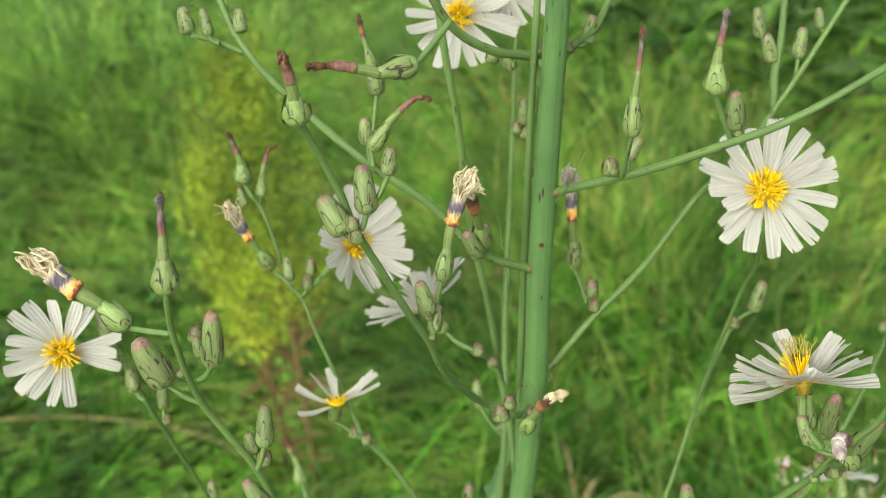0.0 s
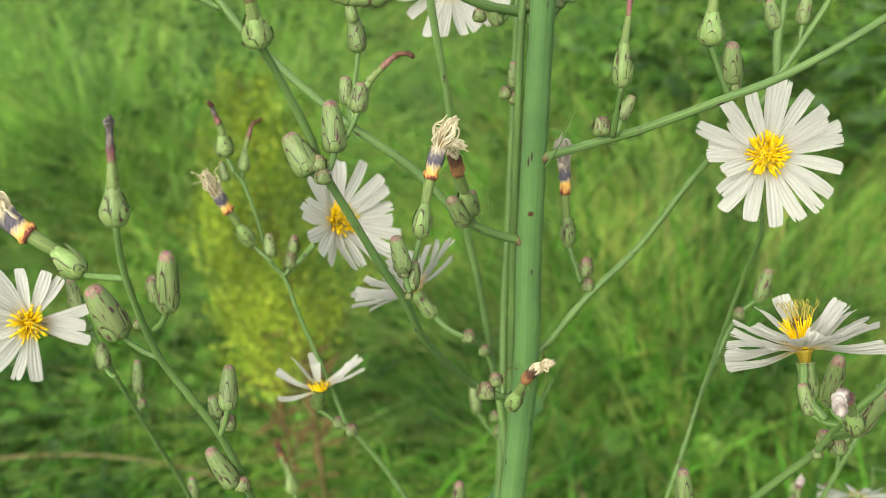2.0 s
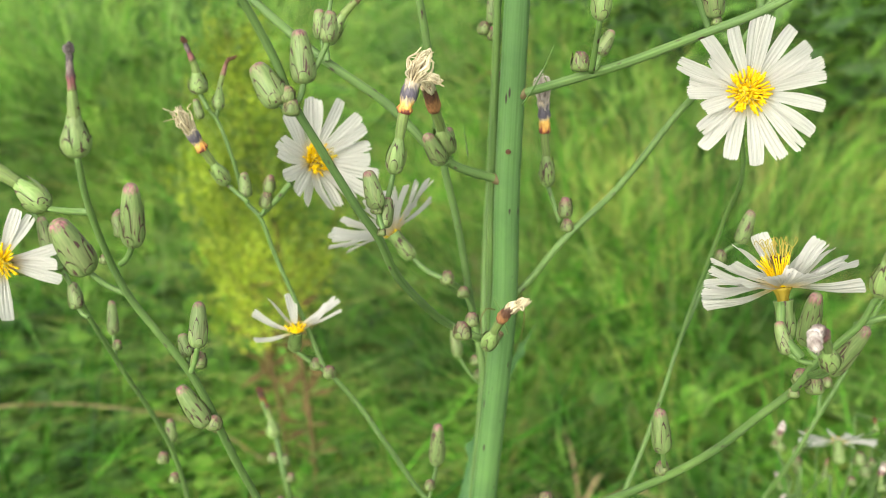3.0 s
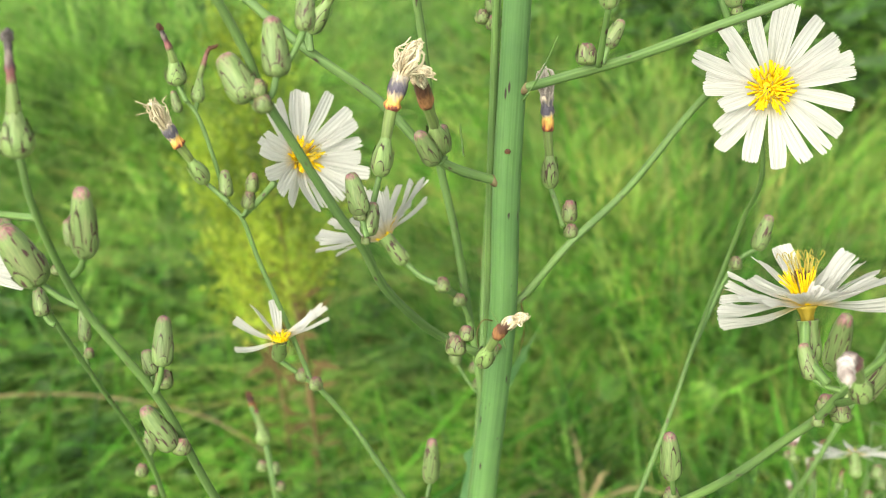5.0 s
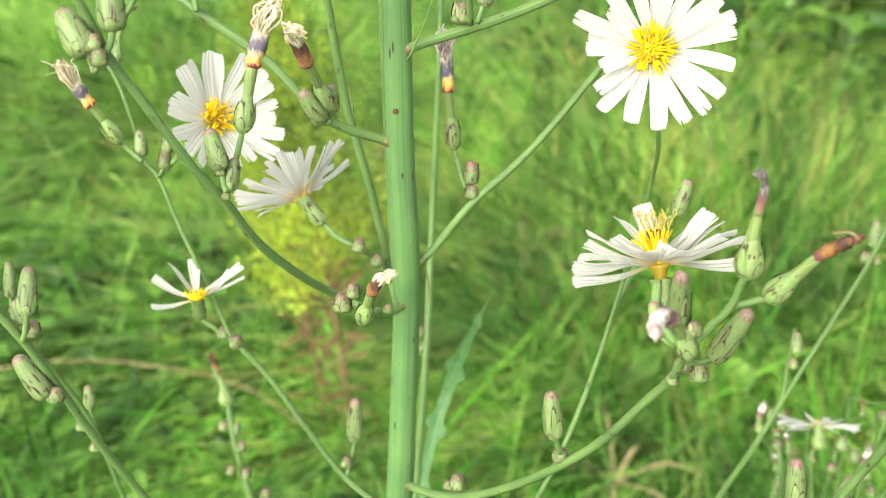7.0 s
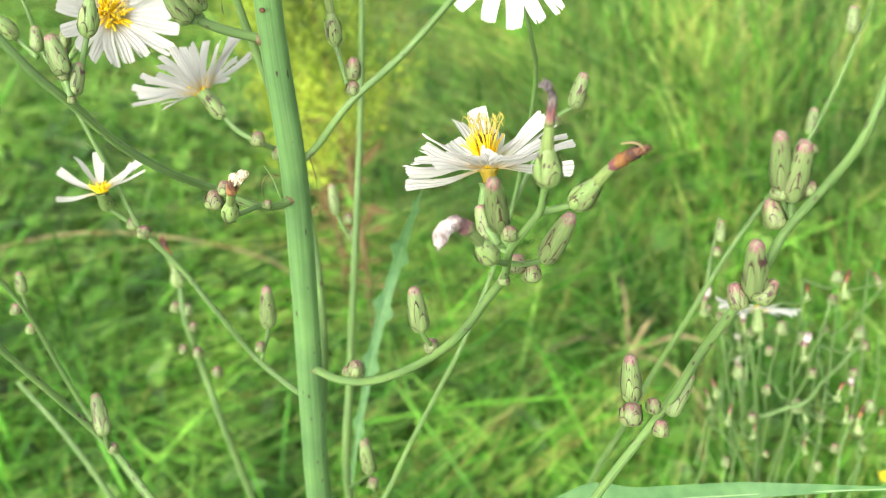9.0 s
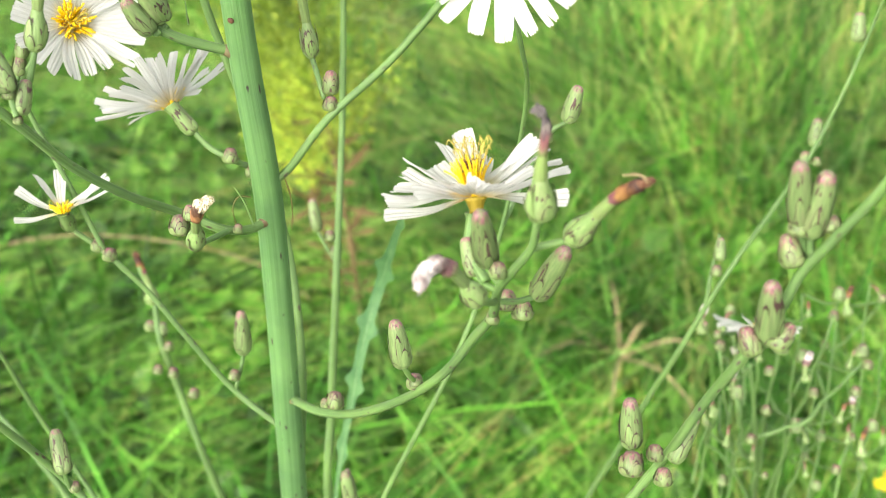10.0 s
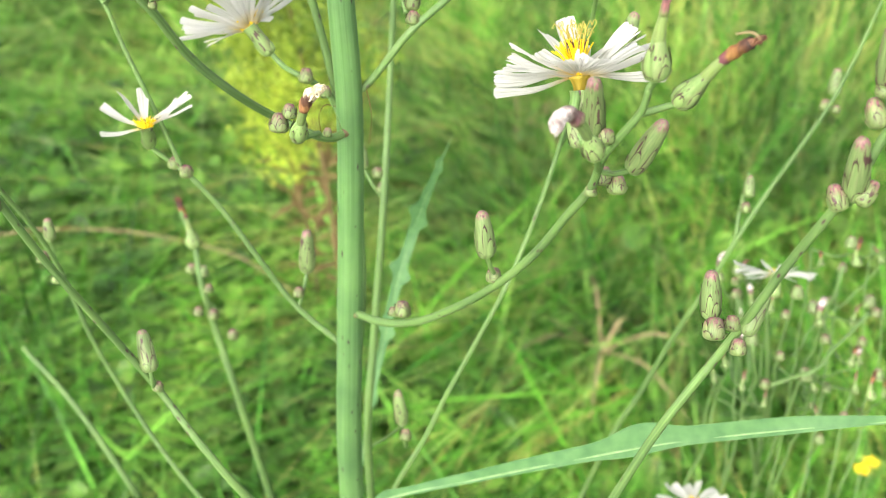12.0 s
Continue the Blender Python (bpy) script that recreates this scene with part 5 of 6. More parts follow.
# heads on the upper left branch
spent_head(plant, [(0.0087, 0.2188, 1.2341), (0.0076, 0.2149, 1.2411), (0.0064, 0.2121, 1.2460), (0.0054, 0.2094, 1.2507), (0.0046, 0.2076, 1.2538), (0.0075, 0.2042, 1.2543)], 0.0040, "brown")
tube(plant, "pedicel", [(0.0098, 0.2182, 1.2330), (0.0092, 0.2185, 1.2335), (0.0087, 0.2187, 1.2343)], 0.00058, 0.0005)
bud(plant, (0.0078, 0.2158, 1.2333), (0.0048, 0.2137, 1.2402), 0.0036)
tube(plant, "pedicel", [(0.0093, 0.2161, 1.2337), (0.0086, 0.2159, 1.2331), (0.0077, 0.2157, 1.2336)], 0.00048, 0.00048)
bud(plant, (0.0095, 0.2186, 1.2342), (0.0091, 0.2192, 1.2396), 0.0026)
tube(plant, "bristle", [(0.0130, 0.2202, 1.2329), (0.0121, 0.2232, 1.2384)], 0.0002, 0.00006)
spent_head(plant, [(-0.0149, 0.2198, 1.2562), (-0.0118, 0.2206, 1.2611), (-0.0079, 0.2212, 1.2652), (-0.0051, 0.2213, 1.2672), (-0.0023, 0.2206, 1.2670)], 0.0033, "mauve")
tube(plant, "pedicel", [(-0.0144, 0.2184, 1.2532), (-0.0146, 0.2191, 1.2547), (-0.0148, 0.2198, 1.2564)], 0.00058, 0.0005)
bud(plant, (-0.0156, 0.2211, 1.2567), (-0.0162, 0.2225, 1.2623), 0.0031)
tube(plant, "pedicel", [(-0.0147, 0.2193, 1.2529), (-0.0152, 0.2202, 1.2544), (-0.0157, 0.2211, 1.2570)], 0.00048, 0.00048)
bud(plant, (-0.0136, 0.2245, 1.2665), (-0.0143, 0.2256, 1.2736), 0.0035)
tube(plant, "pedicel", [(-0.0149, 0.2205, 1.2577), (-0.0142, 0.2225, 1.2617), (-0.0136, 0.2246, 1.2668)], 0.00048, 0.00048)
spent_head(plant, [(-0.0141, 0.2231, 1.2728), (-0.0151, 0.2238, 1.2760), (-0.0161, 0.2245, 1.2791), (-0.0166, 0.2251, 1.2811), (-0.0170, 0.2256, 1.2832)], 0.0024, "rust")
# heads on the upper right branches
bud(plant, (0.0336, 0.2118, 1.2539), (0.0338, 0.2134, 1.2574), 0.0034)
bud(plant, (0.0372, 0.2132, 1.2567), (0.0396, 0.2152, 1.2610), 0.0026)
tube(plant, "pedicel", [(0.0364, 0.2120, 1.2542), (0.0368, 0.2126, 1.2551), (0.0374, 0.2133, 1.2569)], 0.00048, 0.00048)
spent_head(plant, [(0.0353, 0.2006, 1.2671), (0.0352, 0.2011, 1.2726), (0.0357, 0.2016, 1.2785), (0.0359, 0.2020, 1.2823), (0.0360, 0.2023, 1.2852), (0.0361, 0.2025, 1.2880)], 0.0035, "violet")
tube(plant, "pedicel", [(0.0355, 0.2092, 1.2549), (0.0354, 0.2049, 1.2610), (0.0353, 0.2006, 1.2673)], 0.00058, 0.0005)
bud(plant, (0.0562, 0.2068, 1.2661), (0.0552, 0.2064, 1.2740), 0.0038)
tube(plant, "pedicel", [(0.0565, 0.2058, 1.2641), (0.0564, 0.2063, 1.2647), (0.0562, 0.2068, 1.2665)], 0.00048, 0.00048)
bud(plant, (0.0567, 0.2061, 1.2647), (0.0569, 0.2070, 1.2665), 0.0018)
spent_head(plant, [(0.0514, 0.2060, 1.2733), (0.0512, 0.2066, 1.2787), (0.0516, 0.2072, 1.2835), (0.0520, 0.2075, 1.2864), (0.0522, 0.2079, 1.2893)], 0.0046, "dark")
tube(plant, "pedicel", [(0.0555, 0.2062, 1.2640), (0.0534, 0.2061, 1.2687), (0.0514, 0.2060, 1.2735)], 0.00058, 0.0005)
spent_head(plant, [(0.0308, 0.2358, 1.2193), (0.0303, 0.2364, 1.2254), (0.0297, 0.2369, 1.2305), (0.0295, 0.2373, 1.2344), (0.0290, 0.2378, 1.2391), (0.0285, 0.2383, 1.2442)], 0.0034, "white_orange")
tube(plant, "pedicel", [(0.0335, 0.2316, 1.2128), (0.0322, 0.2337, 1.2161), (0.0308, 0.2358, 1.2195)], 0.00058, 0.0005)
bud(plant, (0.0346, 0.2321, 1.2134), (0.0347, 0.2341, 1.2177), 0.0030)
tube(plant, "pedicel", [(0.0353, 0.2310, 1.2109), (0.0349, 0.2316, 1.2117), (0.0346, 0.2322, 1.2136)], 0.00048, 0.00048)
bud(plant, (0.0348, 0.2293, 1.2114), (0.0351, 0.2306, 1.2141), 0.0027)
bud(plant, (0.0786, 0.2456, 1.2671), (0.0795, 0.2476, 1.2738), 0.0031)
tube(plant, "pedicel", [(0.0783, 0.2438, 1.2632), (0.0784, 0.2447, 1.2647), (0.0787, 0.2457, 1.2674)], 0.00048, 0.00048)
bud(plant, (0.0734, 0.2460, 1.2660), (0.0715, 0.2478, 1.2723), 0.0033)
tube(plant, "pedicel", [(0.0739, 0.2450, 1.2638), (0.0737, 0.2455, 1.2645), (0.0733, 0.2461, 1.2663)], 0.00048, 0.00048)
bud(plant, (0.0703, 0.2474, 1.2714), (0.0691, 0.2492, 1.2778), 0.0028)
tube(plant, "pedicel", [(0.0741, 0.2456, 1.2673), (0.0722, 0.2465, 1.2690), (0.0702, 0.2475, 1.2718)], 0.00048, 0.00048)
bud(plant, (0.0833, 0.2475, 1.2734), (0.0824, 0.2485, 1.2779), 0.0024)
tube(plant, "pedicel", [(0.0847, 0.2474, 1.2731), (0.0840, 0.2474, 1.2729), (0.0832, 0.2476, 1.2736)], 0.00048, 0.00048)
bud(plant, (0.0159, 0.2328, 1.2543), (0.0161, 0.2340, 1.2569), 0.0026)
bud(plant, (0.0180, 0.2323, 1.2533), (0.0182, 0.2336, 1.2560), 0.0028)
bud(plant, (0.0188, 0.2335, 1.2439), (0.0191, 0.2346, 1.2462), 0.0024)
bud(plant, (0.0177, 0.2328, 1.2566), (0.0173, 0.2342, 1.2622), 0.0025)
# heads on the thin stems behind
bud(plant, (0.0803, 0.2565, 1.1953), (0.0824, 0.2578, 1.2036), 0.0037)
bud(plant, (0.0758, 0.2557, 1.1905), (0.0761, 0.2570, 1.1933), 0.0028)
bud(plant, (0.0066, 0.2399, 1.1390), (0.0070, 0.2413, 1.1510), 0.0040)
tube(plant, "pedicel", [(0.0047, 0.2353, 1.1315), (0.0057, 0.2376, 1.1348), (0.0067, 0.2399, 1.1396)], 0.00048, 0.00048)
bud(plant, (0.0050, 0.2350, 1.1347), (0.0051, 0.2366, 1.1371), 0.0026)
bud(plant, (-0.0227, 0.2381, 1.1685), (-0.0225, 0.2399, 1.1712), 0.0030)
bud(plant, (-0.0193, 0.2356, 1.1679), (-0.0192, 0.2374, 1.1706), 0.0030)
bud(plant, (0.0088, 0.2437, 1.1896), (0.0090, 0.2456, 1.1926), 0.0032)
bud(plant, (0.0127, 0.2454, 1.1851), (0.0128, 0.2470, 1.1876), 0.0027)
bud(plant, (-0.0369, 0.2410, 1.2132), (-0.0375, 0.2437, 1.2183), 0.0029)
bud(plant, (-0.0323, 0.2443, 1.2128), (-0.0319, 0.2464, 1.2166), 0.0026)
bud(plant, (-0.0331, 0.2429, 1.2095), (-0.0325, 0.2450, 1.2135), 0.0028)
tube(plant, "pedicel", [(-0.0345, 0.2422, 1.2083), (-0.0338, 0.2425, 1.2085), (-0.0331, 0.2430, 1.2097)], 0.00048, 0.00048)
spent_head(plant, [(-0.0409, 0.2411, 1.2164), (-0.0426, 0.2400, 1.2205), (-0.0445, 0.2388, 1.2247), (-0.0460, 0.2379, 1.2280), (-0.0472, 0.2371, 1.2311), (-0.0491, 0.2358, 1.2369)], 0.0035, "orange")
tube(plant, "pedicel", [(-0.0362, 0.2393, 1.2129), (-0.0386, 0.2402, 1.2146), (-0.0410, 0.2410, 1.2165)], 0.00058, 0.0005)
spent_head(plant, [(-0.0478, 0.2517, 1.2342), (-0.0479, 0.2513, 1.2388), (-0.0487, 0.2510, 1.2428), (-0.0494, 0.2507, 1.2452), (-0.0500, 0.2504, 1.2476)], 0.0043, "violet")
tube(plant, "pedicel", [(-0.0456, 0.2499, 1.2309), (-0.0467, 0.2508, 1.2326), (-0.0478, 0.2517, 1.2344)], 0.00058, 0.0005)
spent_head(plant, [(-0.0442, 0.2525, 1.2298), (-0.0441, 0.2558, 1.2337), (-0.0433, 0.2586, 1.2370), (-0.0425, 0.2604, 1.2391), (-0.0407, 0.2612, 1.2397)], 0.0028, "mauve")
tube(plant, "pedicel", [(-0.0445, 0.2517, 1.2284), (-0.0444, 0.2521, 1.2291), (-0.0442, 0.2526, 1.2299)], 0.00058, 0.0005)
bud(plant, (-0.0477, 0.2503, 1.2284), (-0.0490, 0.2522, 1.2326), 0.0021)
tube(plant, "twig", [(-0.0344, 0.2431, 1.2075), (-0.0308, 0.2438, 1.2111), (-0.0270, 0.2440, 1.2156)], 0.0006, 0.0007)
# heads on the near left branches
bud(plant, (-0.0380, 0.1588, 1.2435), (-0.0372, 0.1590, 1.2540), 0.0036)
tube(plant, "pedicel", [(-0.0413, 0.1619, 1.2388), (-0.0396, 0.1603, 1.2408), (-0.0380, 0.1588, 1.2440)], 0.00048, 0.00048)
bud(plant, (-0.0405, 0.1612, 1.2439), (-0.0410, 0.1621, 1.2476), 0.0018)
bud(plant, (-0.0328, 0.1698, 1.2184), (-0.0327, 0.1736, 1.2254), 0.0032)
tube(plant, "pedicel", [(-0.0344, 0.1699, 1.2134), (-0.0336, 0.1699, 1.2155), (-0.0328, 0.1700, 1.2187)], 0.00048, 0.00048)
bud(plant, (-0.0352, 0.1724, 1.2149), (-0.0365, 0.1743, 1.2185), 0.0024)
tube(plant, "pedicel", [(-0.0344, 0.1701, 1.2137), (-0.0348, 0.1712, 1.2139), (-0.0353, 0.1725, 1.2151)], 0.00048, 0.00048)
bud(plant, (-0.0333, 0.1706, 1.2136), (-0.0332, 0.1721, 1.2163), 0.0027)
bud(plant, (-0.0333, 0.1717, 1.2009), (-0.0375, 0.1725, 1.2087), 0.0037)
bud(plant, (-0.0319, 0.1712, 1.2001), (-0.0318, 0.1726, 1.2026), 0.0027)
spent_head(plant, [(-0.0429, 0.1542, 1.2601), (-0.0428, 0.1549, 1.2644), (-0.0427, 0.1558, 1.2697), (-0.0427, 0.1562, 1.2725), (-0.0425, 0.1567, 1.2757)], 0.0042, "dark")
spent_head(plant, [(-0.0540, 0.1689, 1.2447), (-0.0571, 0.1697, 1.2477), (-0.0608, 0.1702, 1.2502), (-0.0640, 0.1707, 1.2523), (-0.0668, 0.1713, 1.2547), (-0.0710, 0.1720, 1.2578)], 0.0043, "orange")
tube(plant, "pedicel", [(-0.0458, 0.1640, 1.2467), (-0.0499, 0.1664, 1.2457), (-0.0540, 0.1689, 1.2448)], 0.00058, 0.0005)
bud(plant, (-0.0485, 0.1670, 1.2344), (-0.0521, 0.1660, 1.2442), 0.0051)
tube(plant, "pedicel", [(-0.0427, 0.1666, 1.2307), (-0.0456, 0.1668, 1.2321), (-0.0487, 0.1670, 1.2348)], 0.00048, 0.00048)
bud(plant, (-0.0427, 0.1684, 1.2419), (-0.0426, 0.1697, 1.2446), 0.0027)
bud(plant, (-0.0453, 0.1659, 1.2365), (-0.0451, 0.1666, 1.2381), 0.0016)
bud(plant, (-0.0704, 0.2174, 1.1973), (-0.0717, 0.2200, 1.2025), 0.0032)
tube(plant, "pedicel", [(-0.0681, 0.2167, 1.1957), (-0.0692, 0.2170, 1.1961), (-0.0704, 0.2176, 1.1976)], 0.00048, 0.00048)
bud(plant, (-0.0693, 0.2341, 1.1804), (-0.0699, 0.2377, 1.1877), 0.0027)
tube(plant, "pedicel", [(-0.0687, 0.2316, 1.1754), (-0.0690, 0.2328, 1.1775), (-0.0693, 0.2343, 1.1808)], 0.00048, 0.00048)
bud(plant, (-0.0685, 0.2325, 1.1772), (-0.0683, 0.2336, 1.1794), 0.0022)
bud(plant, (-0.0762, 0.2221, 1.2081), (-0.0780, 0.2247, 1.2158), 0.0032)
tube(plant, "twig", [(-0.0727, 0.2200, 1.2062), (-0.0752, 0.2184, 1.2065), (-0.0783, 0.2170, 1.2079)], 0.0006, 0.0007)
tube(plant, "bristle", [(0.0221, 0.2131, 1.1953), (0.0205, 0.2140, 1.2001), (0.0189, 0.2146, 1.2029)], 0.0002, 0.0001)
tube(plant, "bristle", [(0.0253, 0.2262, 1.1985), (0.0263, 0.2260, 1.1925), (0.0256, 0.2262, 1.1850)], 0.00014, 0.00008, SERE)
tube(plant, "bristle", [(0.0196, 0.2215, 1.1962), (0.0176, 0.2200, 1.1972), (0.0165, 0.2190, 1.1955), (0.0168, 0.2185, 1.1915)], 0.00013, 0.00008, SERE)
tube(plant, "bristle", [(0.0235, 0.2190, 1.2445), (0.0262, 0.2165, 1.2505), (0.0288, 0.2150, 1.2580)], 0.00018, 0.0001)
tube(plant, "dry_strand", [(0.0893, 0.1562, 1.2446), (0.0882, 0.1566, 1.2453), (0.0862, 0.1576, 1.2446)], 0.00026, 0.00012, DRY)
# more wild lettuce plants behind the main one
tube(behind_plant, "stem", [(0.0041, 0.4200, -0.0100), (0.0081, 0.4000, 0.6000), (0.0141, 0.2729, 1.0501), (0.0163, 0.2799, 1.0850), (0.0192, 0.2910, 1.1291), (0.0195, 0.3102, 1.1602), (0.0204, 0.3188, 1.1889), (0.0213, 0.3275, 1.2250), (0.0220, 0.3350, 1.2580)], 0.0016, 0.0006)
lobed_leaf(behind_plant, [(0.0035, 0.3061, 0.9859), (0.0084, 0.3150, 1.0237), (0.0133, 0.3227, 1.0493), (0.0176, 0.3289, 1.0698), (0.0235, 0.3349, 1.0897), (0.0315, 0.3248, 1.1177), (0.0373, 0.3181, 1.1358)], 0.0019, 6, 1.0, 1.3)
bud(behind_plant, (0.0171, 0.2934, 1.1341), (0.0172, 0.2954, 1.1368), 0.0031)
bud(behind_plant, (0.0183, 0.2935, 1.1290), (0.0184, 0.2955, 1.1317), 0.0031)
bud(behind_plant, (0.0120, 0.3012, 1.1319), (0.0104, 0.3049, 1.1406), 0.0034)
tube(behind_plant, "pedicel", [(0.0185, 0.2927, 1.1278), (0.0152, 0.2970, 1.1295), (0.0119, 0.3014, 1.1324)], 0.00048, 0.00048)
bud(behind_plant, (0.0298, 0.2402, 1.0882), (0.0283, 0.2421, 1.0996), 0.0029)
tube(behind_plant, "pedicel", [(0.0178, 0.2610, 1.0589), (0.0238, 0.2506, 1.0731), (0.0298, 0.2403, 1.0888)], 0.00048, 0.00048)
bud(behind_plant, (0.0310, 0.2339, 1.0888), (0.0311, 0.2359, 1.0915), 0.0030)
bud(behind_plant, (0.0300, 0.2364, 1.0923), (0.0287, 0.2378, 1.1031), 0.0036)
tube(behind_plant, "pedicel", [(0.0303, 0.2402, 1.0804), (0.0302, 0.2383, 1.0860), (0.0299, 0.2364, 1.0928)], 0.00048, 0.00048)
tube(left_plant, "stem", [(-0.0067, 0.4400, -0.0100), (-0.0167, 0.4000, 0.5500), (-0.0367, 0.3065, 1.0318), (-0.0438, 0.3122, 1.0606), (-0.0467, 0.3134, 1.0807), (-0.0501, 0.3224, 1.0864), (-0.0542, 0.3256, 1.0975)], 0.0016, 0.0008)
spent_head(left_plant, [(-0.0500, 0.3216, 1.0850), (-0.0511, 0.3237, 1.0902), (-0.0533, 0.3258, 1.0957), (-0.0544, 0.3268, 1.0982), (-0.0555, 0.3281, 1.1015)], 0.0046, "rust")
bud(left_plant, (-0.0500, 0.3143, 1.0799), (-0.0497, 0.3164, 1.0831), 0.0035)
bud(left_plant, (-0.0461, 0.3140, 1.0789), (-0.0459, 0.3163, 1.0824), 0.0038)
bud(left_plant, (-0.0440, 0.3114, 1.0743), (-0.0437, 0.3132, 1.0772), 0.0031)
bud(left_plant, (-0.0471, 0.3069, 1.0679), (-0.0469, 0.3088, 1.0707), 0.0031)
bud(left_plant, (-0.0421, 0.3068, 1.0668), (-0.0419, 0.3089, 1.0700), 0.0035)
bud(left_plant, (-0.0354, 0.3039, 1.0610), (-0.0351, 0.3059, 1.0642), 0.0035)
tube(left_plant, "branch", [(-0.0777, 0.2995, 0.9856), (-0.0998, 0.3104, 1.0208), (-0.1193, 0.3208, 1.0375)], 0.0013, 0.0009)
tube(right_plant, "stem", [(0.0600, 0.4600, -0.0100), (0.0660, 0.4100, 0.7000), (0.0939, 0.3121, 1.0154), (0.1013, 0.3042, 1.0464), (0.1085, 0.2977, 1.0769), (0.1151, 0.2914, 1.1022), (0.1211, 0.2925, 1.1183), (0.1281, 0.2963, 1.1323), (0.1388, 0.3117, 1.1389), (0.1501, 0.3287, 1.1463), (0.1564, 0.3341, 1.1613), (0.1619, 0.3400, 1.1772), (0.1652, 0.3396, 1.1966)], 0.0011, 0.0004)
tube(right_plant, "twig", [(0.1211, 0.2925, 1.1183), (0.1227, 0.2988, 1.1333), (0.1229, 0.2988, 1.1383)], 0.0006, 0.0005)
bud(right_plant, (0.1236, 0.2957, 1.1319), (0.1236, 0.2994, 1.1372), 0.0032)
bud(right_plant, (0.1231, 0.2946, 1.1273), (0.1232, 0.2965, 1.1300), 0.0029)
tube(right_plant, "stem", [(0.2100, 0.4800, -0.0100), (0.2000, 0.4600, 0.6000), (0.1750, 0.4000, 0.9000), (0.1530, 0.3430, 1.0255), (0.1450, 0.3330, 1.0635)], 0.0014, 0.0006)
tube(right_plant, "twig", [(0.1698, 0.3865, 0.9296), (0.1526, 0.3617, 0.9869), (0.1354, 0.3369, 1.0643)], 0.0009, 0.0006)
tube(right_plant, "twig", [(0.1663, 0.3774, 0.9497), (0.1607, 0.3591, 0.9973), (0.1552, 0.3408, 1.0649)], 0.0009, 0.0006)
tube(right_plant, "twig", [(0.1735, 0.3962, 0.9083), (0.1736, 0.3740, 0.9791), (0.1737, 0.3519, 1.0698)], 0.0009, 0.0006)
tube(right_plant, "twig", [(0.1548, 0.3477, 1.0152), (0.1706, 0.3492, 1.0231), (0.1865, 0.3507, 1.0509)], 0.0009, 0.0006)
tube(right_plant, "twig", [(0.1581, 0.3564, 0.9960), (0.1502, 0.3437, 1.0126), (0.1423, 0.3309, 1.0493)], 0.0009, 0.0006)
bud(right_plant, (0.1369, 0.3450, 1.0578), (0.1371, 0.3472, 1.0612), 0.0037)
bud(right_plant, (0.1498, 0.3252, 1.0653), (0.1500, 0.3272, 1.0683), 0.0032)
bud(right_plant, (0.1539, 0.3314, 1.0695), (0.1541, 0.3340, 1.0737), 0.0045)
bud(right_plant, (0.1692, 0.3594, 1.0420), (0.1694, 0.3622, 1.0463), 0.0047)
bud(right_plant, (0.1787, 0.3672, 1.0557), (0.1789, 0.3694, 1.0591), 0.0037)
bud(right_plant, (0.1729, 0.3473, 1.0805), (0.1731, 0.3497, 1.0843), 0.0041)
bud(right_plant, (0.1884, 0.3579, 1.0471), (0.1887, 0.3607, 1.0515), 0.0047)
bud(right_plant, (0.1893, 0.3573, 1.0294), (0.1896, 0.3594, 1.0327), 0.0035)
bud(right_plant, (0.1443, 0.3400, 1.0409), (0.1445, 0.3426, 1.0450), 0.0044)
bud(right_plant, (0.1534, 0.3334, 1.0401), (0.1537, 0.3355, 1.0433), 0.0035)
bud(right_plant, (0.1687, 0.3367, 1.0463), (0.1690, 0.3387, 1.0494), 0.0033)
bud(right_plant, (0.1695, 0.3505, 1.0162), (0.1697, 0.3535, 1.0207), 0.0049)
bud(right_plant, (0.1493, 0.3294, 1.0298), (0.1495, 0.3316, 1.0333), 0.0037)
bud(right_plant, (0.1967, 0.3522, 1.0170), (0.1969, 0.3549, 1.0210), 0.0044)
spent_head(right_plant, [(0.1809, 0.3593, 1.0645), (0.1802, 0.3609, 1.0671), (0.1803, 0.3625, 1.0697), (0.1810, 0.3637, 1.0714), (0.1818, 0.3651, 1.0734)], 0.0037, "rust")
spent_head(right_plant, [(0.1633, 0.3296, 1.0596), (0.1626, 0.3311, 1.0621), (0.1627, 0.3327, 1.0645), (0.1634, 0.3338, 1.0661), (0.1641, 0.3352, 1.0681)], 0.0035, "white")
spent_head(right_plant, [(0.1302, 0.3442, 1.0656), (0.1295, 0.3458, 1.0682), (0.1296, 0.3474, 1.0707), (0.1303, 0.3486, 1.0724), (0.1310, 0.3499, 1.0744)], 0.0036, "white")
spent_head(right_plant, [(0.1852, 0.3239, 1.0324), (0.1845, 0.3254, 1.0349), (0.1846, 0.3270, 1.0374), (0.1853, 0.3282, 1.0391), (0.1860, 0.3295, 1.0411)], 0.0036, "rust")
tube(right_plant, "twig", [(0.1365, 0.3769, 0.9210), (0.1445, 0.3754, 0.9748), (0.1465, 0.3739, 1.0285)], 0.0007, 0.0004)
tube(right_plant, "twig", [(0.1537, 0.3787, 0.9207), (0.1585, 0.3795, 0.9833), (0.1573, 0.3803, 1.0459)], 0.0007, 0.0004)
tube(right_plant, "twig", [(0.1752, 0.3809, 0.9203), (0.1761, 0.3828, 0.9871), (0.1710, 0.3847, 1.0539)], 0.0007, 0.0004)
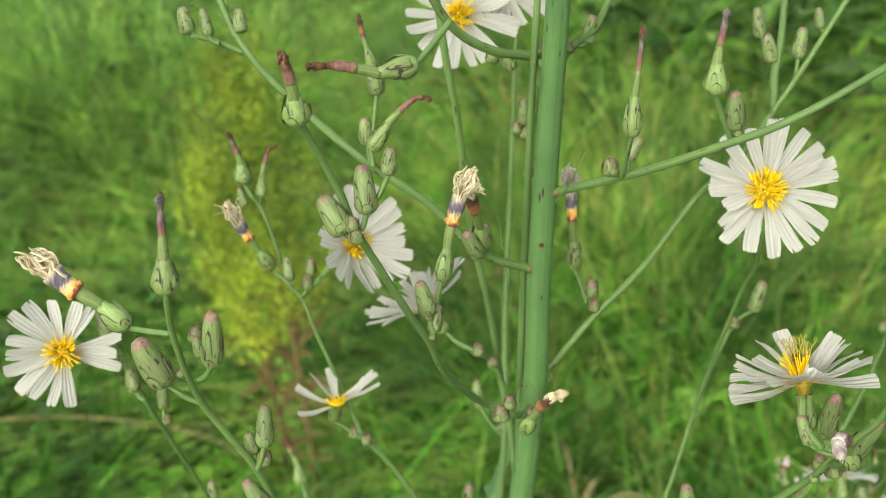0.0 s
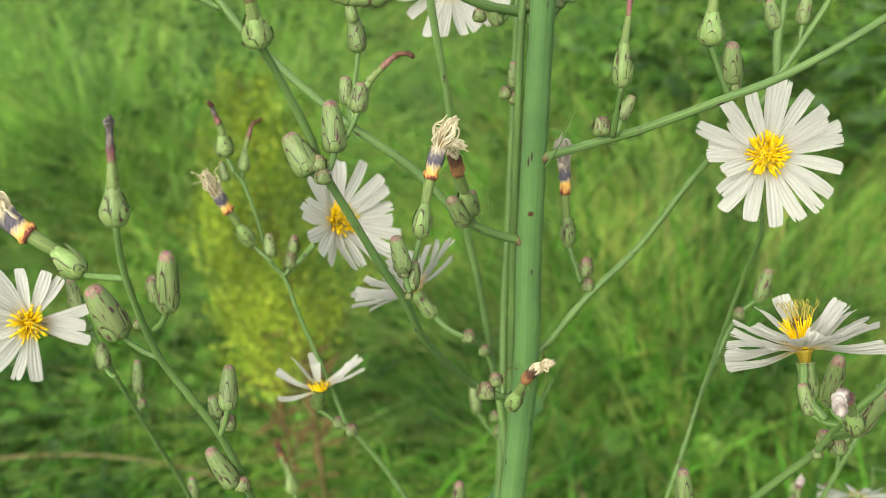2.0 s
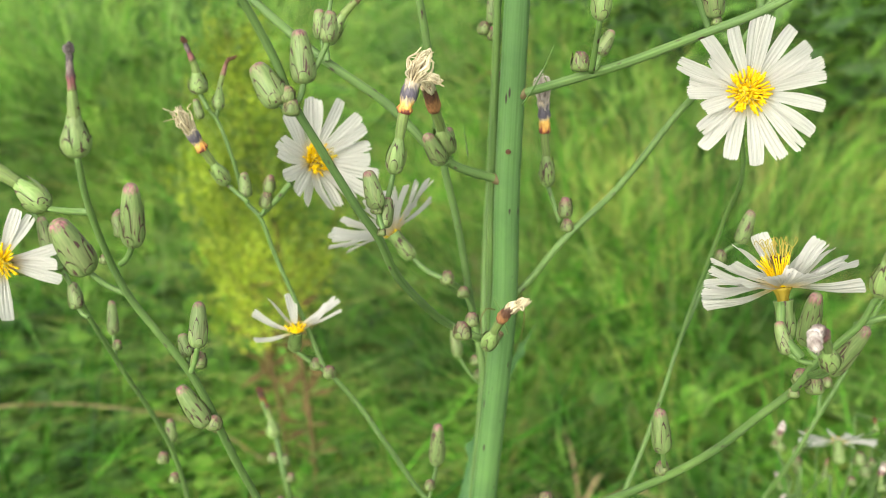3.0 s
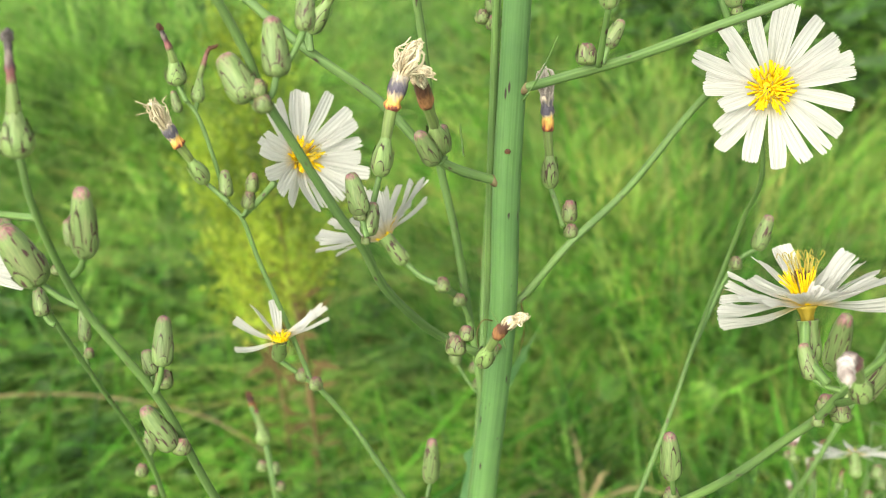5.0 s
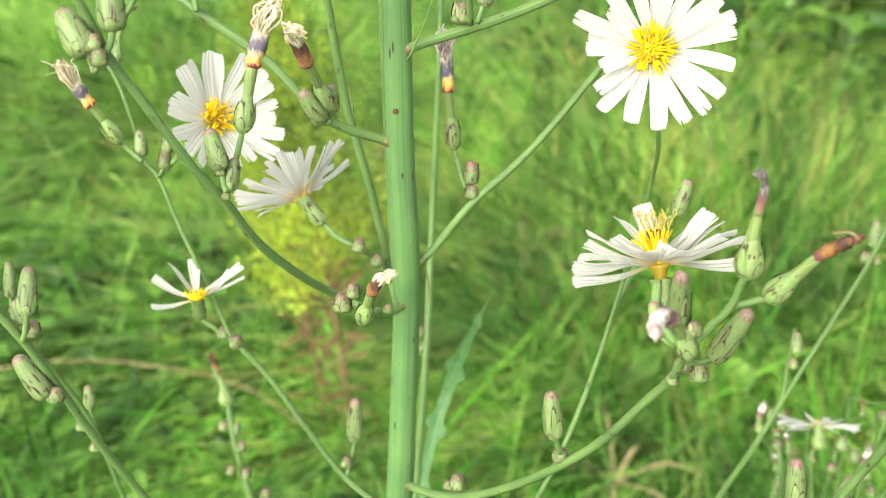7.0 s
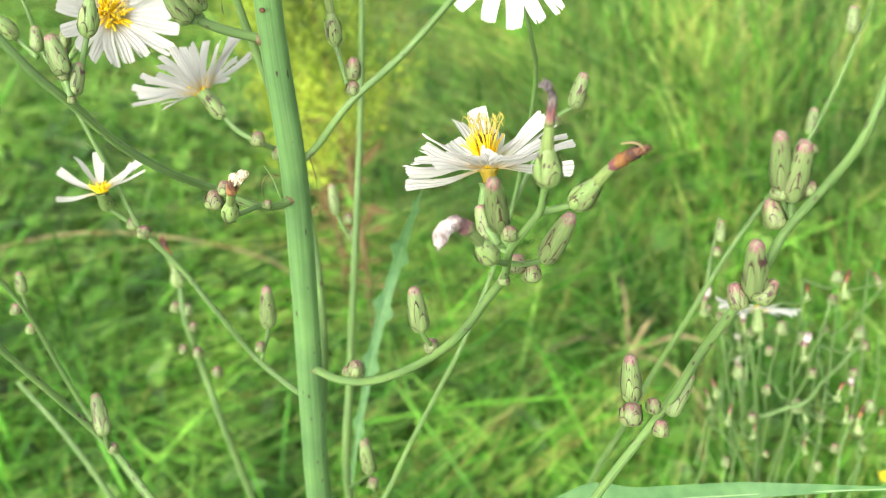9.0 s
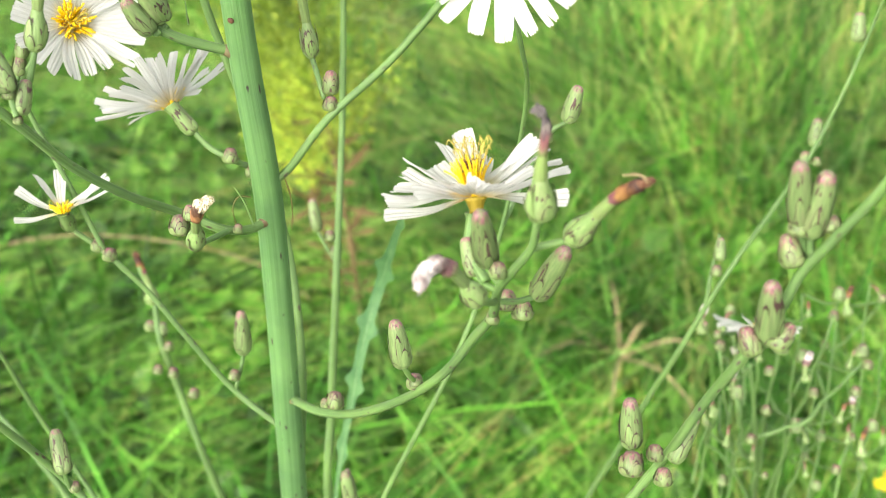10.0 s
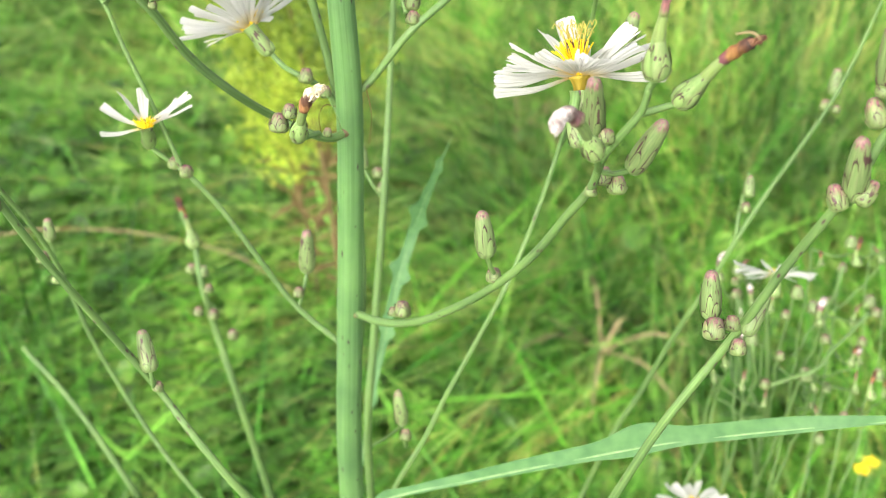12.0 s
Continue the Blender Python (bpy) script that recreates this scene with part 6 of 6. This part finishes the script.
tube(right_plant, "twig", [(0.1901, 0.3824, 0.9201), (0.1967, 0.4052, 0.9679), (0.1972, 0.4280, 1.0157)], 0.0007, 0.0004)
tube(right_plant, "twig", [(0.2023, 0.3836, 0.9198), (0.2066, 0.4004, 0.9780), (0.2049, 0.4172, 1.0363)], 0.0007, 0.0004)
tube(right_plant, "twig", [(0.2068, 0.3841, 0.9198), (0.2100, 0.3885, 0.9708), (0.2073, 0.3930, 1.0219)], 0.0007, 0.0004)
tube(right_plant, "twig", [(0.1768, 0.3810, 0.9203), (0.1813, 0.3784, 0.9748), (0.1798, 0.3757, 1.0293)], 0.0007, 0.0004)
tube(right_plant, "twig", [(0.1573, 0.3803, 1.0459), (0.1458, 0.3595, 1.0547), (0.1342, 0.3387, 1.0695)], 0.0005, 0.00035)
bud(right_plant, (0.1341, 0.3383, 1.0689), (0.1343, 0.3401, 1.0713), 0.0027)
tube(right_plant, "twig", [(0.1798, 0.3757, 1.0293), (0.1836, 0.3612, 1.0381), (0.1874, 0.3467, 1.0528)], 0.0005, 0.00035)
bud(right_plant, (0.1873, 0.3461, 1.0520), (0.1875, 0.3483, 1.0551), 0.0035)
tube(right_plant, "twig", [(0.1434, 0.3748, 0.9954), (0.1418, 0.3648, 1.0034), (0.1401, 0.3547, 1.0174)], 0.0005, 0.00035)
spent_head(right_plant, [(0.1401, 0.3547, 1.0174), (0.1397, 0.3562, 1.0196), (0.1393, 0.3573, 1.0211), (0.1388, 0.3585, 1.0229), (0.1382, 0.3589, 1.0235)], 0.0025, "mauve")
tube(right_plant, "twig", [(0.1573, 0.3803, 1.0459), (0.1612, 0.3650, 1.0553), (0.1652, 0.3498, 1.0707)], 0.0005, 0.00035)
spent_head(right_plant, [(0.1652, 0.3498, 1.0707), (0.1651, 0.3509, 1.0722), (0.1650, 0.3517, 1.0733), (0.1649, 0.3526, 1.0746), (0.1648, 0.3529, 1.0751)], 0.0026, "rust")
tube(right_plant, "twig", [(0.1786, 0.3778, 0.9866), (0.1810, 0.3587, 0.9946), (0.1834, 0.3396, 1.0086)], 0.0005, 0.00035)
bud(right_plant, (0.1832, 0.3390, 1.0078), (0.1835, 0.3413, 1.0109), 0.0035)
tube(right_plant, "twig", [(0.1449, 0.3744, 1.0109), (0.1425, 0.3493, 1.0189), (0.1401, 0.3243, 1.0329)], 0.0005, 0.00035)
spent_head(right_plant, [(0.1401, 0.3243, 1.0329), (0.1403, 0.3258, 1.0350), (0.1406, 0.3270, 1.0365), (0.1409, 0.3284, 1.0384), (0.1415, 0.3289, 1.0389)], 0.0026, "mauve")
tube(right_plant, "twig", [(0.1456, 0.3742, 1.0191), (0.1497, 0.3669, 1.0271), (0.1538, 0.3597, 1.0411)], 0.0005, 0.00035)
spent_head(right_plant, [(0.1538, 0.3597, 1.0411), (0.1542, 0.3613, 1.0433), (0.1546, 0.3625, 1.0448), (0.1552, 0.3639, 1.0467), (0.1562, 0.3645, 1.0473)], 0.0028, "mauve")
tube(right_plant, "twig", [(0.1424, 0.3751, 0.9845), (0.1503, 0.3559, 0.9925), (0.1583, 0.3367, 1.0065)], 0.0005, 0.00035)
bud(right_plant, (0.1581, 0.3364, 1.0061), (0.1584, 0.3380, 1.0083), 0.0025)
tube(right_plant, "twig", [(0.1556, 0.3796, 0.9892), (0.1572, 0.3904, 0.9972), (0.1588, 0.4013, 1.0112)], 0.0005, 0.00035)
bud(right_plant, (0.1586, 0.4007, 1.0104), (0.1589, 0.4030, 1.0136), 0.0036)
tube(right_plant, "twig", [(0.1540, 0.3788, 0.9329), (0.1538, 0.3802, 0.9409), (0.1537, 0.3815, 0.9549)], 0.0005, 0.00035)
bud(right_plant, (0.1535, 0.3807, 0.9538), (0.1538, 0.3835, 0.9576), 0.0042)
tube(right_plant, "twig", [(0.1558, 0.3796, 0.9948), (0.1543, 0.3989, 1.0028), (0.1529, 0.4182, 1.0168)], 0.0005, 0.00035)
bud(right_plant, (0.1527, 0.4175, 1.0158), (0.1529, 0.4201, 1.0194), 0.0040)
tube(right_plant, "twig", [(0.1790, 0.3772, 0.9985), (0.1739, 0.3510, 1.0065), (0.1689, 0.3248, 1.0205)], 0.0005, 0.00035)
spent_head(right_plant, [(0.1689, 0.3248, 1.0205), (0.1686, 0.3258, 1.0220), (0.1684, 0.3266, 1.0231), (0.1682, 0.3275, 1.0244), (0.1678, 0.3278, 1.0248)], 0.0020, "mauve")
tube(right_plant, "twig", [(0.1401, 0.3758, 0.9596), (0.1425, 0.3813, 0.9676), (0.1448, 0.3868, 0.9816)], 0.0005, 0.00035)
spent_head(right_plant, [(0.1448, 0.3868, 0.9816), (0.1440, 0.3886, 0.9841), (0.1432, 0.3899, 0.9860), (0.1422, 0.3914, 0.9882), (0.1408, 0.3918, 0.9889)], 0.0028, "mauve")
tube(right_plant, "twig", [(0.1710, 0.3847, 1.0539), (0.1795, 0.3678, 1.0631), (0.1880, 0.3509, 1.0783)], 0.0005, 0.00035)
bud(right_plant, (0.1878, 0.3505, 1.0778), (0.1881, 0.3522, 1.0802), 0.0027)
tube(right_plant, "twig", [(0.1787, 0.3777, 0.9894), (0.1766, 0.3640, 0.9974), (0.1745, 0.3504, 1.0114)], 0.0005, 0.00035)
spent_head(right_plant, [(0.1745, 0.3504, 1.0114), (0.1735, 0.3519, 1.0136), (0.1725, 0.3530, 1.0152), (0.1713, 0.3542, 1.0171), (0.1695, 0.3545, 1.0178)], 0.0022, "mauve")
tube(right_plant, "twig", [(0.2069, 0.3859, 0.9402), (0.2090, 0.3864, 0.9482), (0.2110, 0.3870, 0.9622)], 0.0005, 0.00035)
spent_head(right_plant, [(0.2110, 0.3870, 0.9622), (0.2103, 0.3884, 0.9642), (0.2096, 0.3893, 0.9657), (0.2086, 0.3905, 0.9675), (0.2073, 0.3908, 0.9681)], 0.0027, "mauve")
tube(right_plant, "twig", [(0.1426, 0.3751, 0.9862), (0.1431, 0.3707, 0.9942), (0.1435, 0.3662, 1.0082)], 0.0005, 0.00035)
spent_head(right_plant, [(0.1435, 0.3662, 1.0082), (0.1428, 0.3674, 1.0099), (0.1421, 0.3682, 1.0111), (0.1412, 0.3692, 1.0125), (0.1399, 0.3694, 1.0131)], 0.0027, "rust")
tube(right_plant, "twig", [(0.1783, 0.3783, 0.9766), (0.1812, 0.3724, 0.9846), (0.1841, 0.3665, 0.9986)], 0.0005, 0.00035)
bud(right_plant, (0.1839, 0.3658, 0.9977), (0.1842, 0.3683, 1.0011), 0.0038)
tube(right_plant, "twig", [(0.1783, 0.3783, 0.9756), (0.1776, 0.3673, 0.9836), (0.1769, 0.3562, 0.9976)], 0.0005, 0.00035)
bud(right_plant, (0.1767, 0.3559, 0.9972), (0.1770, 0.3576, 0.9996), 0.0026)
tube(right_plant, "twig", [(0.1573, 0.3803, 1.0459), (0.1463, 0.3593, 1.0559), (0.1352, 0.3383, 1.0719)], 0.0005, 0.00035)
spent_head(right_plant, [(0.1352, 0.3383, 1.0719), (0.1357, 0.3397, 1.0738), (0.1363, 0.3407, 1.0751), (0.1371, 0.3420, 1.0767), (0.1383, 0.3425, 1.0772)], 0.0025, "mauve")
tube(right_plant, "twig", [(0.2070, 0.3882, 0.9667), (0.2088, 0.3817, 0.9747), (0.2105, 0.3752, 0.9887)], 0.0005, 0.00035)
spent_head(right_plant, [(0.2105, 0.3752, 0.9887), (0.2106, 0.3767, 0.9908), (0.2106, 0.3778, 0.9923), (0.2107, 0.3791, 0.9940), (0.2109, 0.3795, 0.9946)], 0.0025, "rust")
tube(right_plant, "twig", [(0.1797, 0.3760, 1.0247), (0.1774, 0.3504, 1.0327), (0.1751, 0.3248, 1.0467)], 0.0005, 0.00035)
spent_head(right_plant, [(0.1751, 0.3248, 1.0467), (0.1756, 0.3263, 1.0486), (0.1762, 0.3273, 1.0500), (0.1769, 0.3286, 1.0516), (0.1782, 0.3291, 1.0521)], 0.0026, "rust")
tube(right_plant, "twig", [(0.1560, 0.3797, 1.0019), (0.1547, 0.3830, 1.0099), (0.1533, 0.3863, 1.0239)], 0.0005, 0.00035)
spent_head(right_plant, [(0.1533, 0.3863, 1.0239), (0.1529, 0.3881, 1.0264), (0.1526, 0.3893, 1.0281), (0.1522, 0.3908, 1.0302), (0.1516, 0.3912, 1.0309)], 0.0029, "white")
tube(right_plant, "twig", [(0.1914, 0.3903, 0.9367), (0.1912, 0.3843, 0.9447), (0.1910, 0.3783, 0.9587)], 0.0005, 0.00035)
bud(right_plant, (0.1908, 0.3776, 0.9578), (0.1911, 0.3802, 0.9613), 0.0040)
tube(right_plant, "twig", [(0.1934, 0.4033, 0.9639), (0.1765, 0.4120, 0.9719), (0.1597, 0.4207, 0.9859)], 0.0005, 0.00035)
spent_head(right_plant, [(0.1597, 0.4207, 0.9859), (0.1592, 0.4222, 0.9880), (0.1588, 0.4232, 0.9895), (0.1581, 0.4244, 0.9913), (0.1574, 0.4248, 0.9919)], 0.0030, "white")
tube(right_plant, "twig", [(0.1789, 0.3773, 0.9967), (0.1850, 0.3683, 1.0047), (0.1910, 0.3593, 1.0187)], 0.0005, 0.00035)
spent_head(right_plant, [(0.1910, 0.3593, 1.0187), (0.1909, 0.3607, 1.0207), (0.1908, 0.3617, 1.0221), (0.1907, 0.3629, 1.0238), (0.1906, 0.3633, 1.0243)], 0.0028, "white")
tube(right_plant, "twig", [(0.1549, 0.3792, 0.9623), (0.1554, 0.3923, 0.9703), (0.1559, 0.4054, 0.9843)], 0.0005, 0.00035)
spent_head(right_plant, [(0.1559, 0.4054, 0.9843), (0.1563, 0.4071, 0.9867), (0.1568, 0.4084, 0.9883), (0.1574, 0.4099, 0.9903), (0.1585, 0.4105, 0.9909)], 0.0032, "white")
tube(right_plant, "twig", [(0.1431, 0.3749, 0.9920), (0.1479, 0.3562, 1.0000), (0.1527, 0.3375, 1.0140)], 0.0005, 0.00035)
spent_head(right_plant, [(0.1527, 0.3375, 1.0140), (0.1529, 0.3387, 1.0157), (0.1530, 0.3396, 1.0169), (0.1532, 0.3407, 1.0183), (0.1537, 0.3411, 1.0188)], 0.0022, "mauve")
tube(right_plant, "twig", [(0.1789, 0.3773, 0.9978), (0.1824, 0.3600, 1.0058), (0.1859, 0.3427, 1.0198)], 0.0005, 0.00035)
spent_head(right_plant, [(0.1859, 0.3427, 1.0198), (0.1859, 0.3443, 1.0219), (0.1860, 0.3454, 1.0234), (0.1861, 0.3467, 1.0253), (0.1864, 0.3472, 1.0259)], 0.0023, "mauve")
tube(right_plant, "twig", [(0.2038, 0.4029, 0.9865), (0.2007, 0.3995, 0.9945), (0.1975, 0.3962, 1.0085)], 0.0005, 0.00035)
spent_head(right_plant, [(0.1975, 0.3962, 1.0085), (0.1983, 0.3981, 1.0109), (0.1992, 0.3995, 1.0127), (0.2003, 0.4011, 1.0148), (0.2021, 0.4018, 1.0155)], 0.0030, "mauve")
tube(right_plant, "twig", [(0.1465, 0.3739, 1.0285), (0.1402, 0.3685, 1.0378), (0.1340, 0.3631, 1.0530)], 0.0005, 0.00035)
bud(right_plant, (0.1338, 0.3627, 1.0524), (0.1340, 0.3646, 1.0550), 0.0030)
tube(right_plant, "twig", [(0.1726, 0.3832, 1.0008), (0.1791, 0.3876, 1.0088), (0.1855, 0.3920, 1.0228)], 0.0005, 0.00035)
bud(right_plant, (0.1853, 0.3916, 1.0222), (0.1856, 0.3936, 1.0249), 0.0031)
tube(right_plant, "twig", [(0.1959, 0.4194, 0.9976), (0.2053, 0.4230, 1.0056), (0.2148, 0.4266, 1.0196)], 0.0005, 0.00035)
spent_head(right_plant, [(0.2148, 0.4266, 1.0196), (0.2138, 0.4278, 1.0214), (0.2130, 0.4287, 1.0228), (0.2118, 0.4297, 1.0244), (0.2102, 0.4299, 1.0249)], 0.0031, "mauve")
tube(right_plant, "twig", [(0.2070, 0.3883, 0.9686), (0.2028, 0.3817, 0.9766), (0.1986, 0.3751, 0.9906)], 0.0005, 0.00035)
bud(right_plant, (0.1984, 0.3746, 0.9900), (0.1987, 0.3767, 0.9927), 0.0030)
bud(right_plant, (0.1528, 0.3373, 1.1441), (0.1532, 0.3405, 1.1519), 0.0039)
bud(right_plant, (0.1504, 0.3341, 1.1400), (0.1506, 0.3364, 1.1432), 0.0036)
bud(right_plant, (0.1537, 0.3340, 1.1395), (0.1538, 0.3357, 1.1418), 0.0026)
bud(right_plant, (0.1598, 0.3403, 1.1762), (0.1597, 0.3443, 1.1834), 0.0040)
lobed_leaf(plant, [(0.0215, 0.2157, 1.0816), (0.0305, 0.2155, 1.0871), (0.0522, 0.2122, 1.0991), (0.0722, 0.2070, 1.1120), (0.0939, 0.2012, 1.1256), (0.1123, 0.1947, 1.1369), (0.1341, 0.1883, 1.1479), (0.1550, 0.1820, 1.1575)], 0.0032, 2.3, 0.30, 0.75)

# the open flower heads
F1 = [(163.6, 1.0, 4), (148, 0.70, 16), (138.7, 0.95, 6), (110.5, 0.88, 8), (91, 1.0, 5), (82, 1.03, 12), (63, 1.0, 6), (49, 0.99, 8), (38, 0.9, 13), (29, 1.04, 4),
      (18, 1.0, 8), (-2, 1.0, 6), (-22, 1.0, 5), (-36, 1.02, 8), (-54, 0.98, 5), (-73, 0.97, 6), (-95, 0.9, 8), (-117, 0.93, 5), (-130, 0.82, 9), (-148, 0.64, 14), (-170, 0.76, 8), (173, 0.75, 10)]
flower_head(plant, (0.0672, 0.2190, 1.2476), (-0.10, -0.90, 0.42), 0.0141, F1, ex=(0.99, -0.09, -0.12), tall=0.0030, styles=12, stamens=120, wide=0.0029, disc=0.0028, axis=(-0.10, -0.72, 0.35))
flower_head(plant, (-0.0230, 0.2496, 1.2182), (0.60, -0.56, 0.57), 0.0156, ring_of(19, 27, 3), tall=0.0046, styles=18, stamens=70, wide=0.0030, lean=0.7, disc=0.0021, ex=(0.8, 0.6, 0.0))
flower_head(plant, (0.0669, 0.1775, 1.2268), (-0.12, 0.44, 0.88), 0.0128,
            [(180, 1.0, -12), (172, 1.0, 2), (190, 1.0, 4), (164, 0.98, 10), (200, 0.88, 12), (148, 0.95, 20), (118, 0.92, 40), (44, 1.0, 34), (30, 1.0, 28), (14, 1.02, 20),
             (2, 1.05, 11), (-8, 1.0, -2), (-20, 0.95, 9), (-32, 0.84, 14), (214, 0.74, 14), (230, 0.62, 18), (247, 0.5, 24), (264, 0.42, 28), (284, 0.45, 26), (300, 0.56, 20), (315, 0.66, 16), (156, 0.95, 14), (22, 1.0, 24), (80, 0.7, 30), (100, 0.82, 62), (112, 0.80, 56), (128, 0.86, 26)],
            cup=0.0085, cup_width=0.0034, tall=0.0060, styles=30, stamens=46, wide=0.0031, lean=0.50, thread=0.00013, lip=-0.0016, disc=0.0015, funnel=0.0020)
flower_head(plant, (-0.0037, 0.2489, 1.1997), (-0.52, 0.52, 0.66), 0.0152, ring_of(34, 26, 5, (), (0.84, 1.02)), wide=0.0020, cup=0.0070, cup_width=0.0036, axis=(-0.60, 0.09, 0.79), tall=0.004)
flower_head(plant, (-0.0261, 0.2335, 1.1815), (-0.08, 0.30, 0.95), 0.0112,
            [(176, 0.95, 24), (205, 0.82, -3), (152, 0.9, 50), (112, 0.85, 58), (4, 1.0, 26), (22, 1.05, 35), (14, 0.8, 30)], cup=0.0085, cup_width=0.0033, axis=(0.18, -0.55, 0.8), tall=0.0022, styles=4, wide=0.0023, stamens=24)
flower_head(plant, (-0.0845, 0.2163, 1.2092), (0.25, -0.88, 0.40), 0.0135, ring_of(18, 12, 7, ((20, 40), (300, 318))), axis=(-0.79, -0.42, 0.43), cup=0.0071, tall=0.0040, lip=-0.0008, stamens=70)
flower_head(plant, (0.0037, 0.2660, 1.2706), (0.10, -0.85, 0.50), 0.0140, ring_of(18, 8, 8), tall=0.0036)
flower_head(plant, (0.0148, 0.2745, 1.2755), (0.15, -0.5, 0.86), 0.0130, ring_of(16, -14, 9), tall=0.0036, stamens=24, styles=6)
flower_head(right_plant, (0.1459, 0.3343, 1.0770), (0.03, 0.70, 0.71), 0.0150, ring_of(15, 2, 10), tall=0.0018, stamens=8, styles=2)
flower_head(right_plant, (0.1270, 0.3090, 0.9895), (0.0, 0.3, 0.95), 0.0130, ring_of(15, 12, 12), tall=0.0026, stamens=16, styles=4)

# small dark scar on the front of the main stem
v, f = lathe([(0, 0.0006), (0.00012, 0.0005), (0.0002, 0.0002)], 9)
scar = put(new("stem_scar", mesh_from("stem_scar", v, f, BROWN)), plant, look((0.0211, 0.2190, 1.2345), (0.0211, 1.0, 1.30)))


def fallen_stalk(points, label):
    """A dead grass stalk that lies across the blades, knotted, on a short upright foot."""
    root = thing("fallen_stalk", (points[0][0], points[0][1], 0.0), label, "grass stalk")
    line = spline(points, 8)
    v, f = sweep(line, np.linspace(0.0017, 0.0010, len(line)), 7)
    part("stalk", v, f, DRY, root)
    foot = np.array(points[0])
    v, f = sweep(spline([(foot[0] - 0.02, foot[1], -0.02), (foot[0] - 0.02, foot[1], foot[2] * 0.6), foot], 5), np.full(11, 0.0017), 7)
    part("foot", v, f, DRY, root)
    for k in range(2, len(line) - 2, 9):
        v, f = sweep(line[k - 1:k + 2], (0.0016, 0.0024, 0.0016), 7)
        part("knot", v, f, SERE, root)
    return root


fallen_stalk([(-0.72, 1.29, 0.37), (-0.60, 1.267, 0.415), (-0.45, 1.25, 0.43), (-0.307, 1.221, 0.42), (-0.23, 1.20, 0.38)], "dry brown grass stalk lying across green blades")


def yellow_flower(base, tall, seed):
    """A little yellow meadow flower of five petals on a thin stalk."""
    r = random.Random(seed)
    root = thing("yellow_flower", base, "small bright yellow meadow flower in the grass", "flower", "yellow flowers")
    b2 = np.array(base)
    top = b2 + np.array((0, 0, tall))
    v, f = sweep(spline([b2 - (0, 0, 0.02), (b2 + top) / 2 + (0.01, 0, 0), top], 5), np.full(11, 0.001), 5)
    part("stalk", v, f, FAR_TWIG, root)
    for k in range(5):
        a = k * 1.2566 + r.uniform(-0.1, 0.1)
        d, e = np.array((math.cos(a), math.sin(a), 0.3)), np.array((-math.sin(a), math.cos(a), 0))
        v = [top, top + d * 0.004 + e * 0.003, top + d * 0.0075 + e * 0.002, top + d * 0.0075 - e * 0.002, top + d * 0.004 - e * 0.003]
        part("petal", [*v, top + d * 0.005 + (0, 0, 0.0008)], [(0, 1, 5), (1, 2, 5), (2, 3, 5), (3, 4, 5), (4, 0, 5)], LEMON, root)
    return root


yellow_flower((0.38, 0.78, 0.0), 0.54, 1)
yellow_flower((0.395, 0.80, 0.0), 0.53, 2)
